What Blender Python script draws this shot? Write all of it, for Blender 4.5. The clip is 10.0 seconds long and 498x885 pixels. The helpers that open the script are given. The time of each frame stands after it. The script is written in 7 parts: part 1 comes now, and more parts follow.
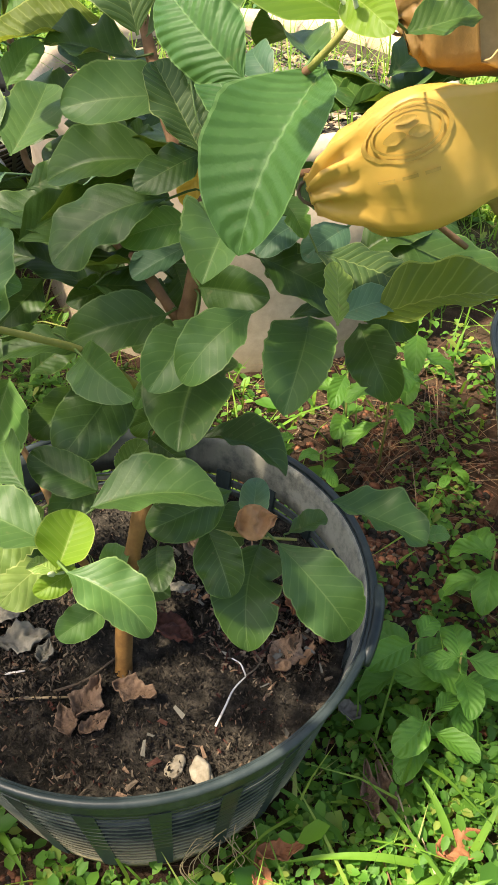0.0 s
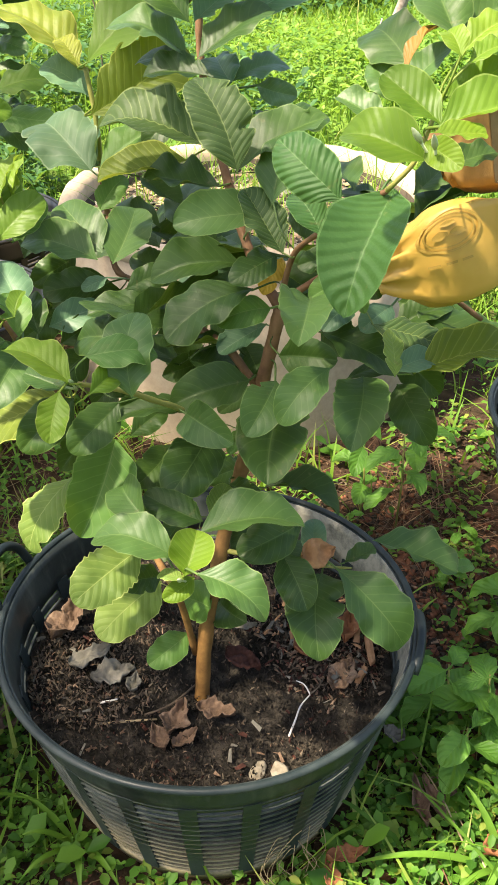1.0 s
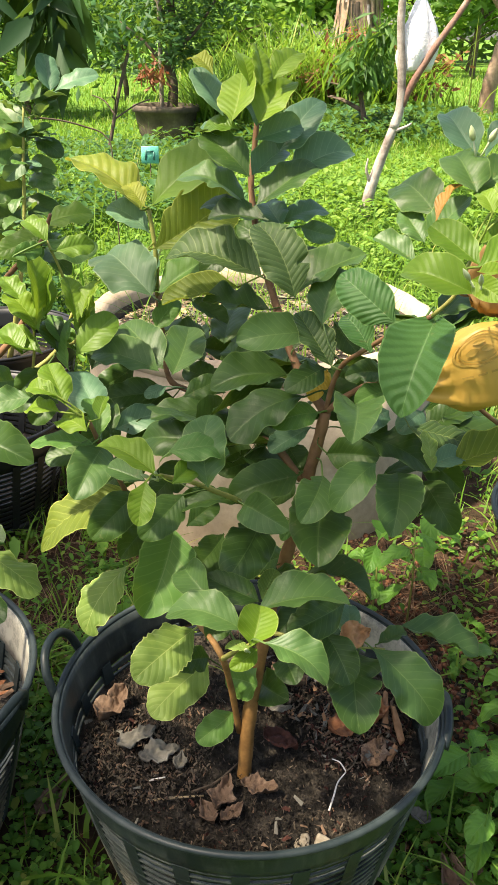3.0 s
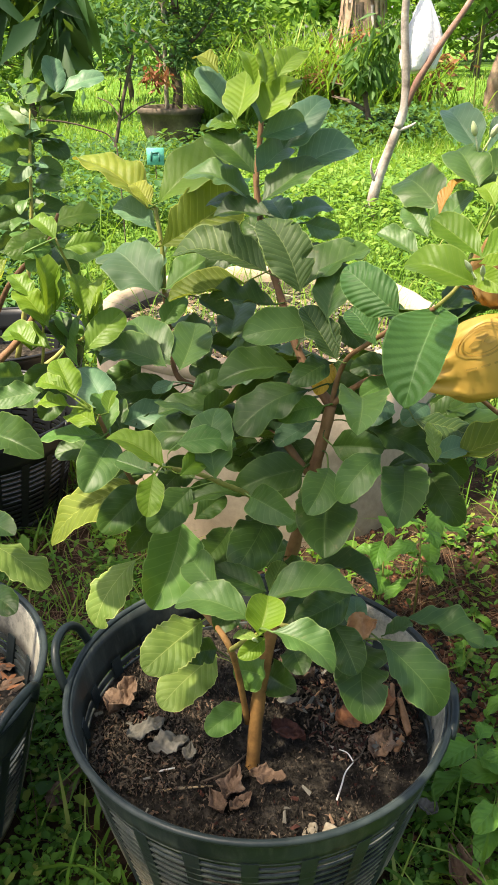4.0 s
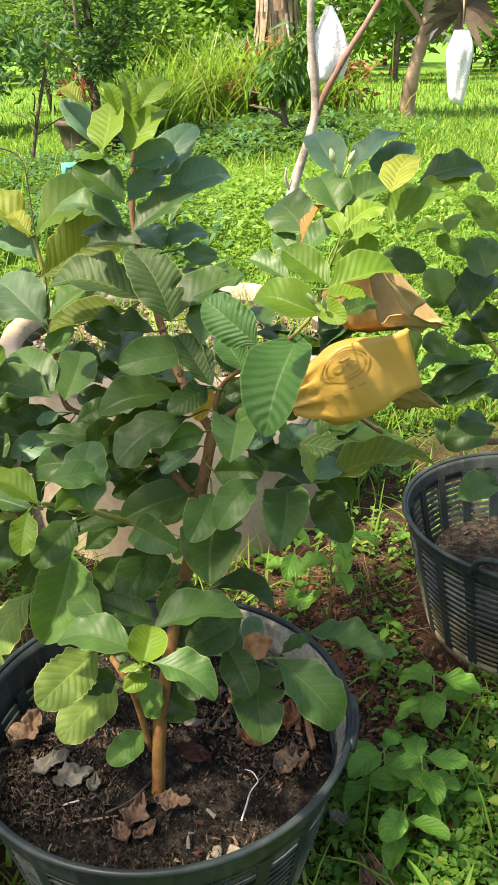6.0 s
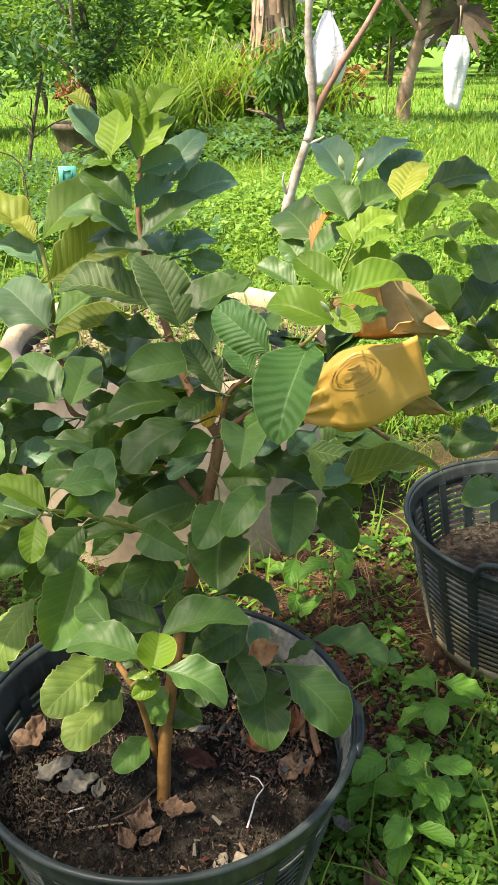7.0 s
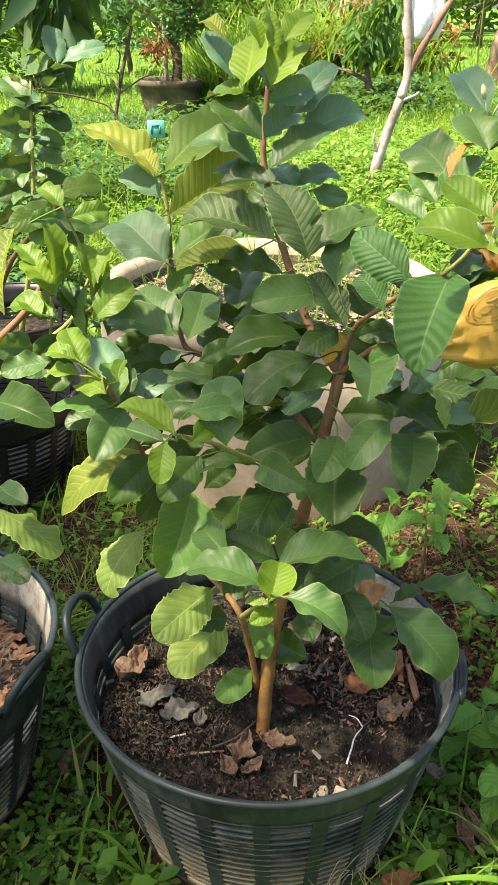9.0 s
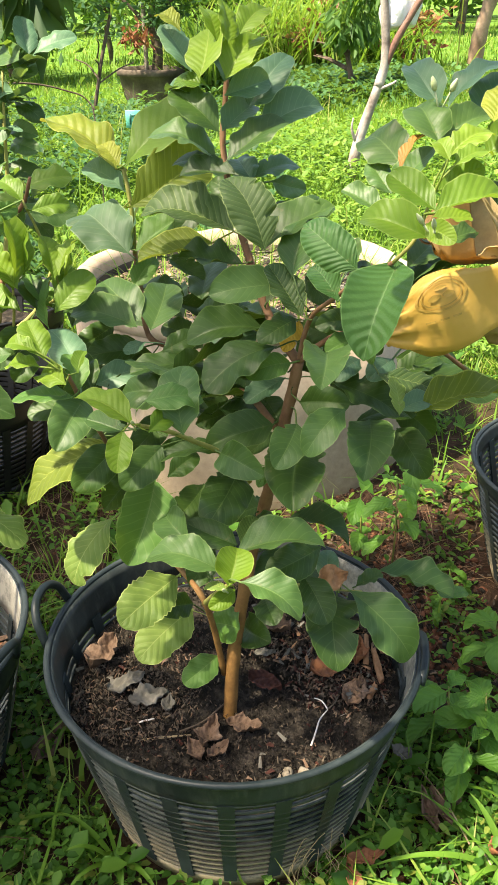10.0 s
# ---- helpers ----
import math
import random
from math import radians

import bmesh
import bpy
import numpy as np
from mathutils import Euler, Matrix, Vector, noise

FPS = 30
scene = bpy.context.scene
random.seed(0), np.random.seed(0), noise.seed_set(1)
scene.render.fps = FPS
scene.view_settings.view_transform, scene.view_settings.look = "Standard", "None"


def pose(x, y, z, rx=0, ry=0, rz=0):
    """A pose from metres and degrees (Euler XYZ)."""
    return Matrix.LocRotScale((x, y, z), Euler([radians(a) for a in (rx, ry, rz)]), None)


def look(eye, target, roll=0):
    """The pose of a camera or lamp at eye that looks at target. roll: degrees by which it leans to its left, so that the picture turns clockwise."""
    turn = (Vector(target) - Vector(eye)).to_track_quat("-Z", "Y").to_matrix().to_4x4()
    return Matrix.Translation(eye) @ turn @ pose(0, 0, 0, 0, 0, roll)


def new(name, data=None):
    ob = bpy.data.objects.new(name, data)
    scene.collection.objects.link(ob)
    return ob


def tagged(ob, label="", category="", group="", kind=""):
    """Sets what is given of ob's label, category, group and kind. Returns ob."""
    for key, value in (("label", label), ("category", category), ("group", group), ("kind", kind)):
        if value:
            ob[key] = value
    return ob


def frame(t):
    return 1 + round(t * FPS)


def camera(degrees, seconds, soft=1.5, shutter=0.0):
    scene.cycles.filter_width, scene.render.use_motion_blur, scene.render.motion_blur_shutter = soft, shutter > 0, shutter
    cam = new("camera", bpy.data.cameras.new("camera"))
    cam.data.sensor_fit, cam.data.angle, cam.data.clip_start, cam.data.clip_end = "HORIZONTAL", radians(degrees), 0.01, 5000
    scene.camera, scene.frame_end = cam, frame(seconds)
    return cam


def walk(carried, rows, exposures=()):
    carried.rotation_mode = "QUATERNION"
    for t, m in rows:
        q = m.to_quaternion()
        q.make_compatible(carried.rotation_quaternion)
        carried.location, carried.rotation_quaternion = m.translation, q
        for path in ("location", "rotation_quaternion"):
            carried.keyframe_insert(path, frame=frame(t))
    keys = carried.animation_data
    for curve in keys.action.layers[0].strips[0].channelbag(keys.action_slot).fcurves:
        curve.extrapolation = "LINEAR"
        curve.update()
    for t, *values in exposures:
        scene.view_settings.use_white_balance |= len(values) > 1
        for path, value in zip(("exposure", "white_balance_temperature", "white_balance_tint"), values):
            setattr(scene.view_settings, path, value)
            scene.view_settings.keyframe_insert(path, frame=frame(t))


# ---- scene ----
cam = camera(32.37, 10.0, soft=1.0)
PATH = [
    (0.0, 0.1239, -0.5898, 0.9397, 49.94, -0.69, 1.30),
    (0.5, 0.0802, -0.7068, 0.9580, 51.82, 0.42, 0.43),
    (1.0, 0.0372, -0.7582, 0.9921, 57.10, 0.36, -1.19),
    (1.5, -0.0016, -0.8458, 1.0190, 60.66, -0.36, -2.55),
    (2.0, -0.0108, -0.8697, 1.0334, 63.24, 0.01, -3.06),
    (2.5, -0.0218, -0.8613, 1.0432, 64.65, -0.36, -3.14),
    (3.0, -0.0430, -0.8645, 1.0284, 64.67, -0.49, -2.34),
    (3.2, -0.0523, -0.8678, 1.0243, 64.54, -0.42, -1.84),
    (4.3, -0.0321, -0.8823, 1.0277, 64.81, 0.30, -2.56),
    (4.5, -0.0213, -0.8834, 1.0318, 64.72, 0.42, -3.13),
    (5.0, 0.0002, -0.8880, 1.0398, 64.70, 1.03, -4.47),
    (5.5, 0.0173, -0.8853, 1.0433, 64.73, 1.27, -5.63),
    (5.7, 0.0248, -0.8822, 1.0472, 64.87, 1.14, -6.14),
    (6.8, 0.0180, -0.8786, 1.0500, 65.40, 0.58, -7.28),
    (7.0, 0.0098, -0.8768, 1.0520, 65.31, 0.67, -7.06),
    (7.5, -0.0217, -0.8720, 1.0569, 65.41, 0.43, -5.73),
    (8.0, -0.0413, -0.8729, 1.0511, 65.20, 0.35, -4.17),
    (8.5, -0.0462, -0.8794, 1.0399, 64.54, 0.34, -3.04),
    (9.0, -0.0525, -0.8861, 1.0186, 63.20, 0.39, -2.15),
    (9.5, -0.0481, -0.8971, 1.0158, 62.31, 0.48, -2.05),
    (10.0, -0.0215, -0.9018, 1.0241, 62.51, 0.58, -3.12),
]
walk(cam, [(t, pose(x, y, z, rx, ry, rz)) for t, x, y, z, rx, ry, rz in PATH], [(0.0, 2.47, 7300, 15), (0.6, 2.56, 7300, 15), (1.5, 2.30, 7300, 15), (2.5, 2.22, 7300, 15), (5.0, 2.26, 7300, 15), (8.0, 2.21, 7300, 15), (9.0, 2.41, 7300, 15), (10.0, 2.40, 7300, 15)])

# ---- daylight: clear sky, sun high on the left ----
SUN_FROM = Vector((-0.455, -0.18, 0.87)).normalized()
world = bpy.data.worlds.new("world")
scene.world = world
world.use_nodes = True
wn = world.node_tree.nodes
sky = wn.new("ShaderNodeTexSky")
sky.sky_type, sky.sun_disc = "NISHITA", False
sky.sun_elevation = math.asin(SUN_FROM.z)
sky.sun_rotation = math.atan2(SUN_FROM.x, SUN_FROM.y)
sky.air_density, sky.dust_density, sky.ozone_density = 0.95, 2.5, 1.0
world.node_tree.links.new(sky.outputs[0], wn["Background"].inputs[0])
wn["Background"].inputs[1].default_value = 0.084
sun_data = bpy.data.lights.new("sun", "SUN")
sun_data.energy, sun_data.angle, sun_data.color = 3.15, radians(2.0), (1.0, 0.94, 0.82)
sun = new("sun", sun_data)
sun.matrix_basis = look(SUN_FROM * 30, (0, 0, 0))


# ---- materials ----
def material(name, build):
    m = bpy.data.materials.new(name)
    m.use_nodes = True
    nt = m.node_tree
    bsdf = nt.nodes["Principled BSDF"]
    build(nt, bsdf)
    return m


def node(nt, kind, **values):
    n = nt.nodes.new(kind)
    for k, v in values.items():
        if k in n.inputs:
            n.inputs[k].default_value = v
    return n


def noise_tex(nt, scale, detail=4.0, rough=0.6, coords="Object"):
    tc = nt.nodes.new("ShaderNodeTexCoord")
    n = node(nt, "ShaderNodeTexNoise", Scale=scale, Detail=detail, Roughness=rough)
    nt.links.new(tc.outputs[coords], n.inputs["Vector"])
    return n.outputs[0]


def ramp(nt, value, stops):
    r = nt.nodes.new("ShaderNodeValToRGB")
    el = r.color_ramp.elements
    while len(el) < len(stops):
        el.new(0.5)
    for e, (p, c) in zip(el, stops):
        e.position, e.color = p, (*c, 1)
    nt.links.new(value, r.inputs[0])
    return r.outputs[0]


def mix(nt, fac, a, b, mode="MIX"):
    m = nt.nodes.new("ShaderNodeMix")
    m.data_type, m.blend_type = "RGBA", mode
    for socket, v in ((m.inputs[0], fac), (m.inputs[6], a), (m.inputs[7], b)):
        if isinstance(v, (float, int)):
            socket.default_value = v
        elif isinstance(v, tuple):
            socket.default_value = (*v, 1)
        else:
            nt.links.new(v, socket)
    return m.outputs[2]


def bump(nt, bsdf, height, strength=0.3, distance=0.01):
    b = node(nt, "ShaderNodeBump", Strength=strength, Distance=distance)
    nt.links.new(height, b.inputs["Height"])
    nt.links.new(b.outputs[0], bsdf.inputs["Normal"])
    return b


def rough_surface(name, stops, scale, rough=0.8, fine=None, strength=0.4, distance=0.004, metallic=0.0):
    """A surface whose colour wanders between stops at one scale, with grain and relief at a finer one."""
    def build(nt, bsdf):
        c = ramp(nt, noise_tex(nt, scale), stops)
        g = noise_tex(nt, fine or scale * 9, 6.0, 0.7)
        c = mix(nt, 0.55, c, ramp(nt, g, [(0.25, (0.45, 0.45, 0.45)), (0.75, (1.0, 1.0, 1.0))]), "MULTIPLY")
        nt.links.new(c, bsdf.inputs["Base Color"])
        bsdf.inputs["Roughness"].default_value = rough
        bsdf.inputs["Metallic"].default_value = metallic
        bsdf.inputs["Specular IOR Level"].default_value = 0.2 if rough > 0.6 else 0.4
        bump(nt, bsdf, g, strength, distance)
    return material(name, build)


def leaf_material(name, dark, light, vein, gloss=0.52, thin=0.35, glow=(0.35, 0.55, 0.05), ribs=9.0, blemish=0.25, relief=0.3, veins=0.5, side_veins=0.3, furrows=0.42):
    """A leaf blade: midrib and slanting side veins along the blade's own length and width, blotches, light let through."""
    def build(nt, bsdf):
        tc = nt.nodes.new("ShaderNodeTexCoord")
        sep = nt.nodes.new("ShaderNodeSeparateXYZ")
        nt.links.new(tc.outputs["UV"], sep.inputs[0])

        def m(op, a, b=None):
            n = nt.nodes.new("ShaderNodeMath")
            n.operation = op
            for s, v in zip(n.inputs, (a, b)):
                if isinstance(v, (int, float)):
                    s.default_value = v
                elif v is not None:
                    nt.links.new(v, s)
            return n.outputs[0]
        across = m("ABSOLUTE", m("SUBTRACT", sep.outputs[1], 0.5))
        wander = m("MULTIPLY", noise_tex(nt, 30.0, 2.0, 0.5), 0.55)
        slant = m("ADD", m("SUBTRACT", m("MULTIPLY", sep.outputs[0], ribs), m("MULTIPLY", across, 4.6)), wander)
        wave = m("ABSOLUTE", m("SUBTRACT", m("FRACT", slant), 0.5))
        furrow = m("COSINE", m("MULTIPLY", slant, math.tau))
        vein_line = m("MULTIPLY", m("MAXIMUM", m("SUBTRACT", 1.0, m("DIVIDE", wave, 0.085)), 0.0), side_veins * 1.9)
        rib_line = m("LESS_THAN", across, 0.010)
        # Pale edge line: light caught by the thick rim, painted in vein colour.
        lit_margin = m("MULTIPLY", m("GREATER_THAN", across, 0.479), 1.5)
        lines = m("MAXIMUM", m("MAXIMUM", vein_line, rib_line), lit_margin)
        info = nt.nodes.new("ShaderNodeObjectInfo")
        blotch = noise_tex(nt, 38.0, 3.0, 0.6)
        shade = m("ADD", m("MULTIPLY", blotch, 0.7), m("MULTIPLY", info.outputs["Random"], 0.35))
        body = ramp(nt, shade, [(0.28, dark), (0.85, light)])
        spots = ramp(nt, noise_tex(nt, 120.0, 2.0, 0.5), [(0.68, (0, 0, 0)), (0.76, (1, 1, 1))])
        body = mix(nt, m("MULTIPLY", spots, blemish), body, (0.20, 0.16, 0.07))
        col = mix(nt, m("MULTIPLY", lines, veins), body, vein)
        nt.links.new(col, bsdf.inputs["Base Color"])
        bsdf.inputs["Roughness"].default_value = gloss
        bsdf.inputs["Specular IOR Level"].default_value = 0.28
        height = m("ADD", m("MULTIPLY", furrow, furrows), m("MULTIPLY", noise_tex(nt, 85.0, 5.0, 0.62), 1.3))
        b = bump(nt, bsdf, height, relief, 0.0026)
        tr = nt.nodes.new("ShaderNodeBsdfTranslucent")
        nt.links.new(mix(nt, 0.6, col, glow), tr.inputs[0])
        nt.links.new(b.outputs[0], tr.inputs["Normal"])
        ms = nt.nodes.new("ShaderNodeMixShader")
        ms.inputs[0].default_value = thin
        nt.links.new(bsdf.outputs[0], ms.inputs[1])
        nt.links.new(tr.outputs[0], ms.inputs[2])
        nt.links.new(ms.outputs[0], nt.nodes["Material Output"].inputs[0])
    return material(name, build)


def blade_material(name, stops, thin=0.4, glow=(0.3, 0.5, 0.04), gloss=0.55):
    """Small leaves and blades, each piece of its own shade."""
    def build(nt, bsdf):
        geo = nt.nodes.new("ShaderNodeNewGeometry")
        c = ramp(nt, geo.outputs["Random Per Island"], stops)
        patch = ramp(nt, noise_tex(nt, 1.7, 3.0, 0.6), [(0.35, (0.72, 0.78, 0.7)), (0.7, (1.0, 1.0, 1.0))])
        c = mix(nt, 0.8, c, patch, "MULTIPLY")
        nt.links.new(c, bsdf.inputs["Base Color"])
        bsdf.inputs["Roughness"].default_value = gloss
        bsdf.inputs["Specular IOR Level"].default_value = 0.25
        tr = nt.nodes.new("ShaderNodeBsdfTranslucent")
        nt.links.new(mix(nt, 0.55, c, glow), tr.inputs[0])
        ms = nt.nodes.new("ShaderNodeMixShader")
        ms.inputs[0].default_value = thin
        nt.links.new(bsdf.outputs[0], ms.inputs[1])
        nt.links.new(tr.outputs[0], ms.inputs[2])
        nt.links.new(ms.outputs[0], nt.nodes["Material Output"].inputs[0])
    return material(name, build)


MAT = {}
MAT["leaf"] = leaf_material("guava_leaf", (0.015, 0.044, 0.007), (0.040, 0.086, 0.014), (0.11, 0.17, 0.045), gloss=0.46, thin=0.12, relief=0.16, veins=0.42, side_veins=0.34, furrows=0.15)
# Lighter leathery leaf, with the sky's grey-green sheen put into its colour.
MAT["leaf_sheen"] = leaf_material("guava_leaf_sheen", (0.034, 0.084, 0.019), (0.068, 0.136, 0.033), (0.16, 0.23, 0.07), gloss=0.46, thin=0.14, relief=0.16, veins=0.42, side_veins=0.34, furrows=0.15)
MAT["leaf_young"] = leaf_material("guava_leaf_young", (0.068, 0.145, 0.011), (0.12, 0.215, 0.019), (0.25, 0.33, 0.08), gloss=0.45, thin=0.34, glow=(0.28, 0.46, 0.04), blemish=0.05, relief=0.14, veins=0.4, side_veins=0.2)
MAT["leaf_mid"] = leaf_material("guava_leaf_mid", (0.048, 0.125, 0.022), (0.085, 0.185, 0.034), (0.22, 0.32, 0.10), blemish=0.2, thin=0.26, relief=0.16, veins=0.42, side_veins=0.34, furrows=0.15)
MAT["leaf_old"] = leaf_material("guava_leaf_yellowing", (0.12, 0.20, 0.04), (0.24, 0.34, 0.07), (0.40, 0.46, 0.14), blemish=0.5, thin=0.28, veins=0.6, relief=0.22)
# Bluish leaf: the reflection of the sky is painted into the base colour.
MAT["leaf_blue"] = leaf_material("guava_leaf_sky_sheen", (0.050, 0.120, 0.060), (0.100, 0.190, 0.098), (0.20, 0.30, 0.16), gloss=0.46, thin=0.16, relief=0.16, veins=0.42, side_veins=0.34, furrows=0.15)
MAT["bark"] = rough_surface("guava_bark", [(0.3, (0.15, 0.075, 0.022)), (0.55, (0.28, 0.15, 0.045)), (0.75, (0.38, 0.23, 0.085))], 28.0, 0.7, 160.0, 0.35, 0.002)
nt = MAT["bark"].node_tree
old_bark = nt.nodes["Principled BSDF"].inputs["Base Color"].links[0].from_socket
tall = nt.nodes.new("ShaderNodeSeparateXYZ")
nt.links.new(nt.nodes.new("ShaderNodeTexCoord").outputs["Object"], tall.inputs[0])
ripe = node(nt, "ShaderNodeMapRange")
for i, v in enumerate((0.14, 0.40, 0.0, 0.85)):
    ripe.inputs[i + 1].default_value = v
nt.links.new(tall.outputs[2], ripe.inputs[0])
red_bark = ramp(nt, noise_tex(nt, 40.0), [(0.3, (0.13, 0.068, 0.036)), (0.7, (0.27, 0.155, 0.085))])
nt.links.new(mix(nt, ripe.outputs[0], old_bark, red_bark), nt.nodes["Principled BSDF"].inputs["Base Color"])
MAT["twig"] = rough_surface("green_twig", [(0.3, (0.22, 0.25, 0.05)), (0.7, (0.36, 0.33, 0.09))], 30.0, 0.6, 150.0, 0.2, 0.001)
MAT["bud"] = rough_surface("pale_bud", [(0.3, (0.40, 0.50, 0.22)), (0.7, (0.56, 0.62, 0.38))], 60.0, 0.6, 300.0, 0.2, 0.001)
MAT["twig_red"] = rough_surface("reddish_twig", [(0.3, (0.15, 0.07, 0.05)), (0.7, (0.27, 0.15, 0.10))], 30.0, 0.7, 150.0, 0.3, 0.001)


def plastic(nt, bsdf):
    dust = ramp(nt, noise_tex(nt, 9.0, 5.0, 0.65), [(0.42, (0, 0, 0)), (0.75, (1, 1, 1))])
    fine = noise_tex(nt, 140.0, 4.0, 0.7)
    c = mix(nt, dust, (0.013, 0.021, 0.021), (0.048, 0.064, 0.060))
    c = mix(nt, 0.35, c, ramp(nt, fine, [(0.3, (0.4, 0.4, 0.4)), (0.7, (1, 1, 1))]), "MULTIPLY")
    nt.links.new(c, bsdf.inputs["Base Color"])
    r = ramp(nt, dust, [(0.0, (0.40, 0.40, 0.40)), (1.0, (0.68, 0.68, 0.68))])
    nt.links.new(r, bsdf.inputs["Roughness"])
    bsdf.inputs["Specular IOR Level"].default_value = 0.25
    bump(nt, bsdf, fine, 0.12, 0.001)


def dirty_plastic(nt, bsdf):
    """Basket wall: black plastic, with dried mud splashed over its foot and streaks inside."""
    plastic(nt, bsdf)
    tc = nt.nodes.new("ShaderNodeTexCoord")
    sep = nt.nodes.new("ShaderNodeSeparateXYZ")
    nt.links.new(tc.outputs["Object"], sep.inputs[0])
    low = node(nt, "ShaderNodeMapRange")
    for i, v in enumerate((0.015, 0.14, 1.0, 0.0)):
        low.inputs[i + 1].default_value = v
    nt.links.new(sep.outputs[2], low.inputs[0])
    grain = ramp(nt, noise_tex(nt, 45.0, 6.0, 0.75), [(0.26, (0, 0, 0)), (0.50, (1, 1, 1))])
    mud = mix(nt, 1.0, low.outputs[0], grain, "MULTIPLY")
    old = bsdf.inputs["Base Color"].links[0].from_socket
    stretch = nt.nodes.new("ShaderNodeMapping")
    stretch.inputs["Scale"].default_value = (55.0, 55.0, 7.0)
    nt.links.new(tc.outputs["Object"], stretch.inputs[0])
    drip = node(nt, "ShaderNodeTexNoise", Scale=1.0, Detail=5.0, Roughness=0.65)
    nt.links.new(stretch.outputs[0], drip.inputs["Vector"])
    streak = ramp(nt, drip.outputs[0], [(0.52, (0, 0, 0)), (0.78, (0.5, 0.5, 0.5))])
    dusty = mix(nt, streak, old, (0.13, 0.14, 0.115))
    nt.links.new(mix(nt, mud, dusty, (0.33, 0.28, 0.165)), bsdf.inputs["Base Color"])


MAT["plastic"] = material("black_plastic", plastic)


def dusty_slat(nt, bsdf):
    dirty_plastic(nt, bsdf)
    old = bsdf.inputs["Base Color"].links[0].from_socket
    grain = ramp(nt, noise_tex(nt, 26.0, 6.0, 0.7), [(0.36, (0.0, 0.0, 0.0)), (0.70, (0.6, 0.6, 0.6))])
    nt.links.new(mix(nt, grain, old, (0.115, 0.12, 0.10)), bsdf.inputs["Base Color"])


MAT["slat"] = material("dusty_black_plastic", dusty_slat)
# Darker copy of the basket plastic: the back baskets' shade is in its colour.
MAT["shaded_plastic"] = rough_surface("shaded_black_plastic", [(0.3, (0.006, 0.007, 0.007)), (0.7, (0.013, 0.015, 0.014))], 12.0, 0.45, 90.0, 0.1, 0.001)
MAT["basket"] = material("muddy_black_plastic", dirty_plastic)


def caked_lit_plastic(nt, bsdf):
    """Inside of the basket: dried mud and dust crusted on black plastic in upright smears, with sunlight painted in
    towards +x.
    """
    dirty_plastic(nt, bsdf)
    old = bsdf.inputs["Base Color"].links[0].from_socket
    cake_lit = ramp(nt, noise_tex(nt, 34.0, 6.0, 0.72), [(0.30, (0.1, 0.1, 0.1)), (0.56, (0.9, 0.9, 0.9))])
    # Paler towards +x: the sun on that wall is put into the mud's colour.
    sep = nt.nodes.new("ShaderNodeSeparateXYZ")
    nt.links.new(nt.nodes.new("ShaderNodeTexCoord").outputs["Object"], sep.inputs[0])
    side = node(nt, "ShaderNodeMapRange")
    for i, v in enumerate((0.03, 0.17, 0.05, 1.0)):
        side.inputs[i + 1].default_value = v
    nt.links.new(sep.outputs[0], side.inputs[0])
    cake_lit = mix(nt, 1.0, cake_lit, side.outputs[0], "MULTIPLY")
    nt.links.new(mix(nt, cake_lit, old, (0.36, 0.34, 0.265)), bsdf.inputs["Base Color"])


MAT["caked_lit"] = material("mud_caked_lit_plastic", caked_lit_plastic)
MAT["soil"] = rough_surface("potting_soil", [(0.3, (0.011, 0.010, 0.007)), (0.5, (0.034, 0.029, 0.021)), (0.7, (0.105, 0.088, 0.064))], 55.0, 0.95, 260.0, 1.0, 0.006)
MAT["cement"] = rough_surface("cement", [(0.3, (0.36, 0.275, 0.175)), (0.6, (0.50, 0.405, 0.28)), (0.8, (0.60, 0.505, 0.37))], 6.0, 0.9, 60.0, 0.3, 0.003)
MAT["dry_leaf"] = rough_surface("dry_leaf", [(0.25, (0.10, 0.062, 0.038)), (0.5, (0.20, 0.13, 0.082)), (0.75, (0.36, 0.26, 0.18))], 34.0, 0.8, 150.0, 0.9, 0.004)
MAT["dry_leaf_orange"] = rough_surface("dry_leaf_orange", [(0.3, (0.20, 0.075, 0.03)), (0.7, (0.34, 0.16, 0.075))], 22.0, 0.75, 120.0, 0.4, 0.002)
MAT["dry_leaf_red"] = rough_surface("dry_leaf_red", [(0.3, (0.04, 0.016, 0.011)), (0.7, (0.12, 0.046, 0.03))], 34.0, 0.75, 150.0, 0.8, 0.003)
MAT["dry_leaf_amber"] = rough_surface("dry_leaf_amber", [(0.3, (0.38, 0.19, 0.08)), (0.7, (0.55, 0.31, 0.15))], 22.0, 0.75, 120.0, 0.3, 0.002)
MAT["husk"] = rough_surface("pale_husk", [(0.3, (0.07, 0.056, 0.038)), (0.7, (0.18, 0.148, 0.105))], 60.0, 0.85, 200.0, 0.3, 0.001)
MAT["dry_leaf_grey"] = rough_surface("dry_leaf_grey", [(0.3, (0.11, 0.104, 0.080)), (0.7, (0.24, 0.226, 0.182))], 22.0, 0.9, 120.0, 0.3, 0.0015)
MAT["stone"] = rough_surface("pale_stone", [(0.3, (0.17, 0.14, 0.09)), (0.7, (0.36, 0.32, 0.24))], 60.0, 0.85, 200.0, 0.4, 0.002)
MAT["laterite"] = rough_surface("laterite_pebble", [(0.3, (0.08, 0.030, 0.015)), (0.7, (0.24, 0.105, 0.055))], 40.0, 0.9, 200.0, 0.5, 0.002)
MAT["root"] = rough_surface("white_root", [(0.3, (0.62, 0.58, 0.52)), (0.7, (0.80, 0.77, 0.72))], 40.0, 0.8, 200.0, 0.2, 0.001)
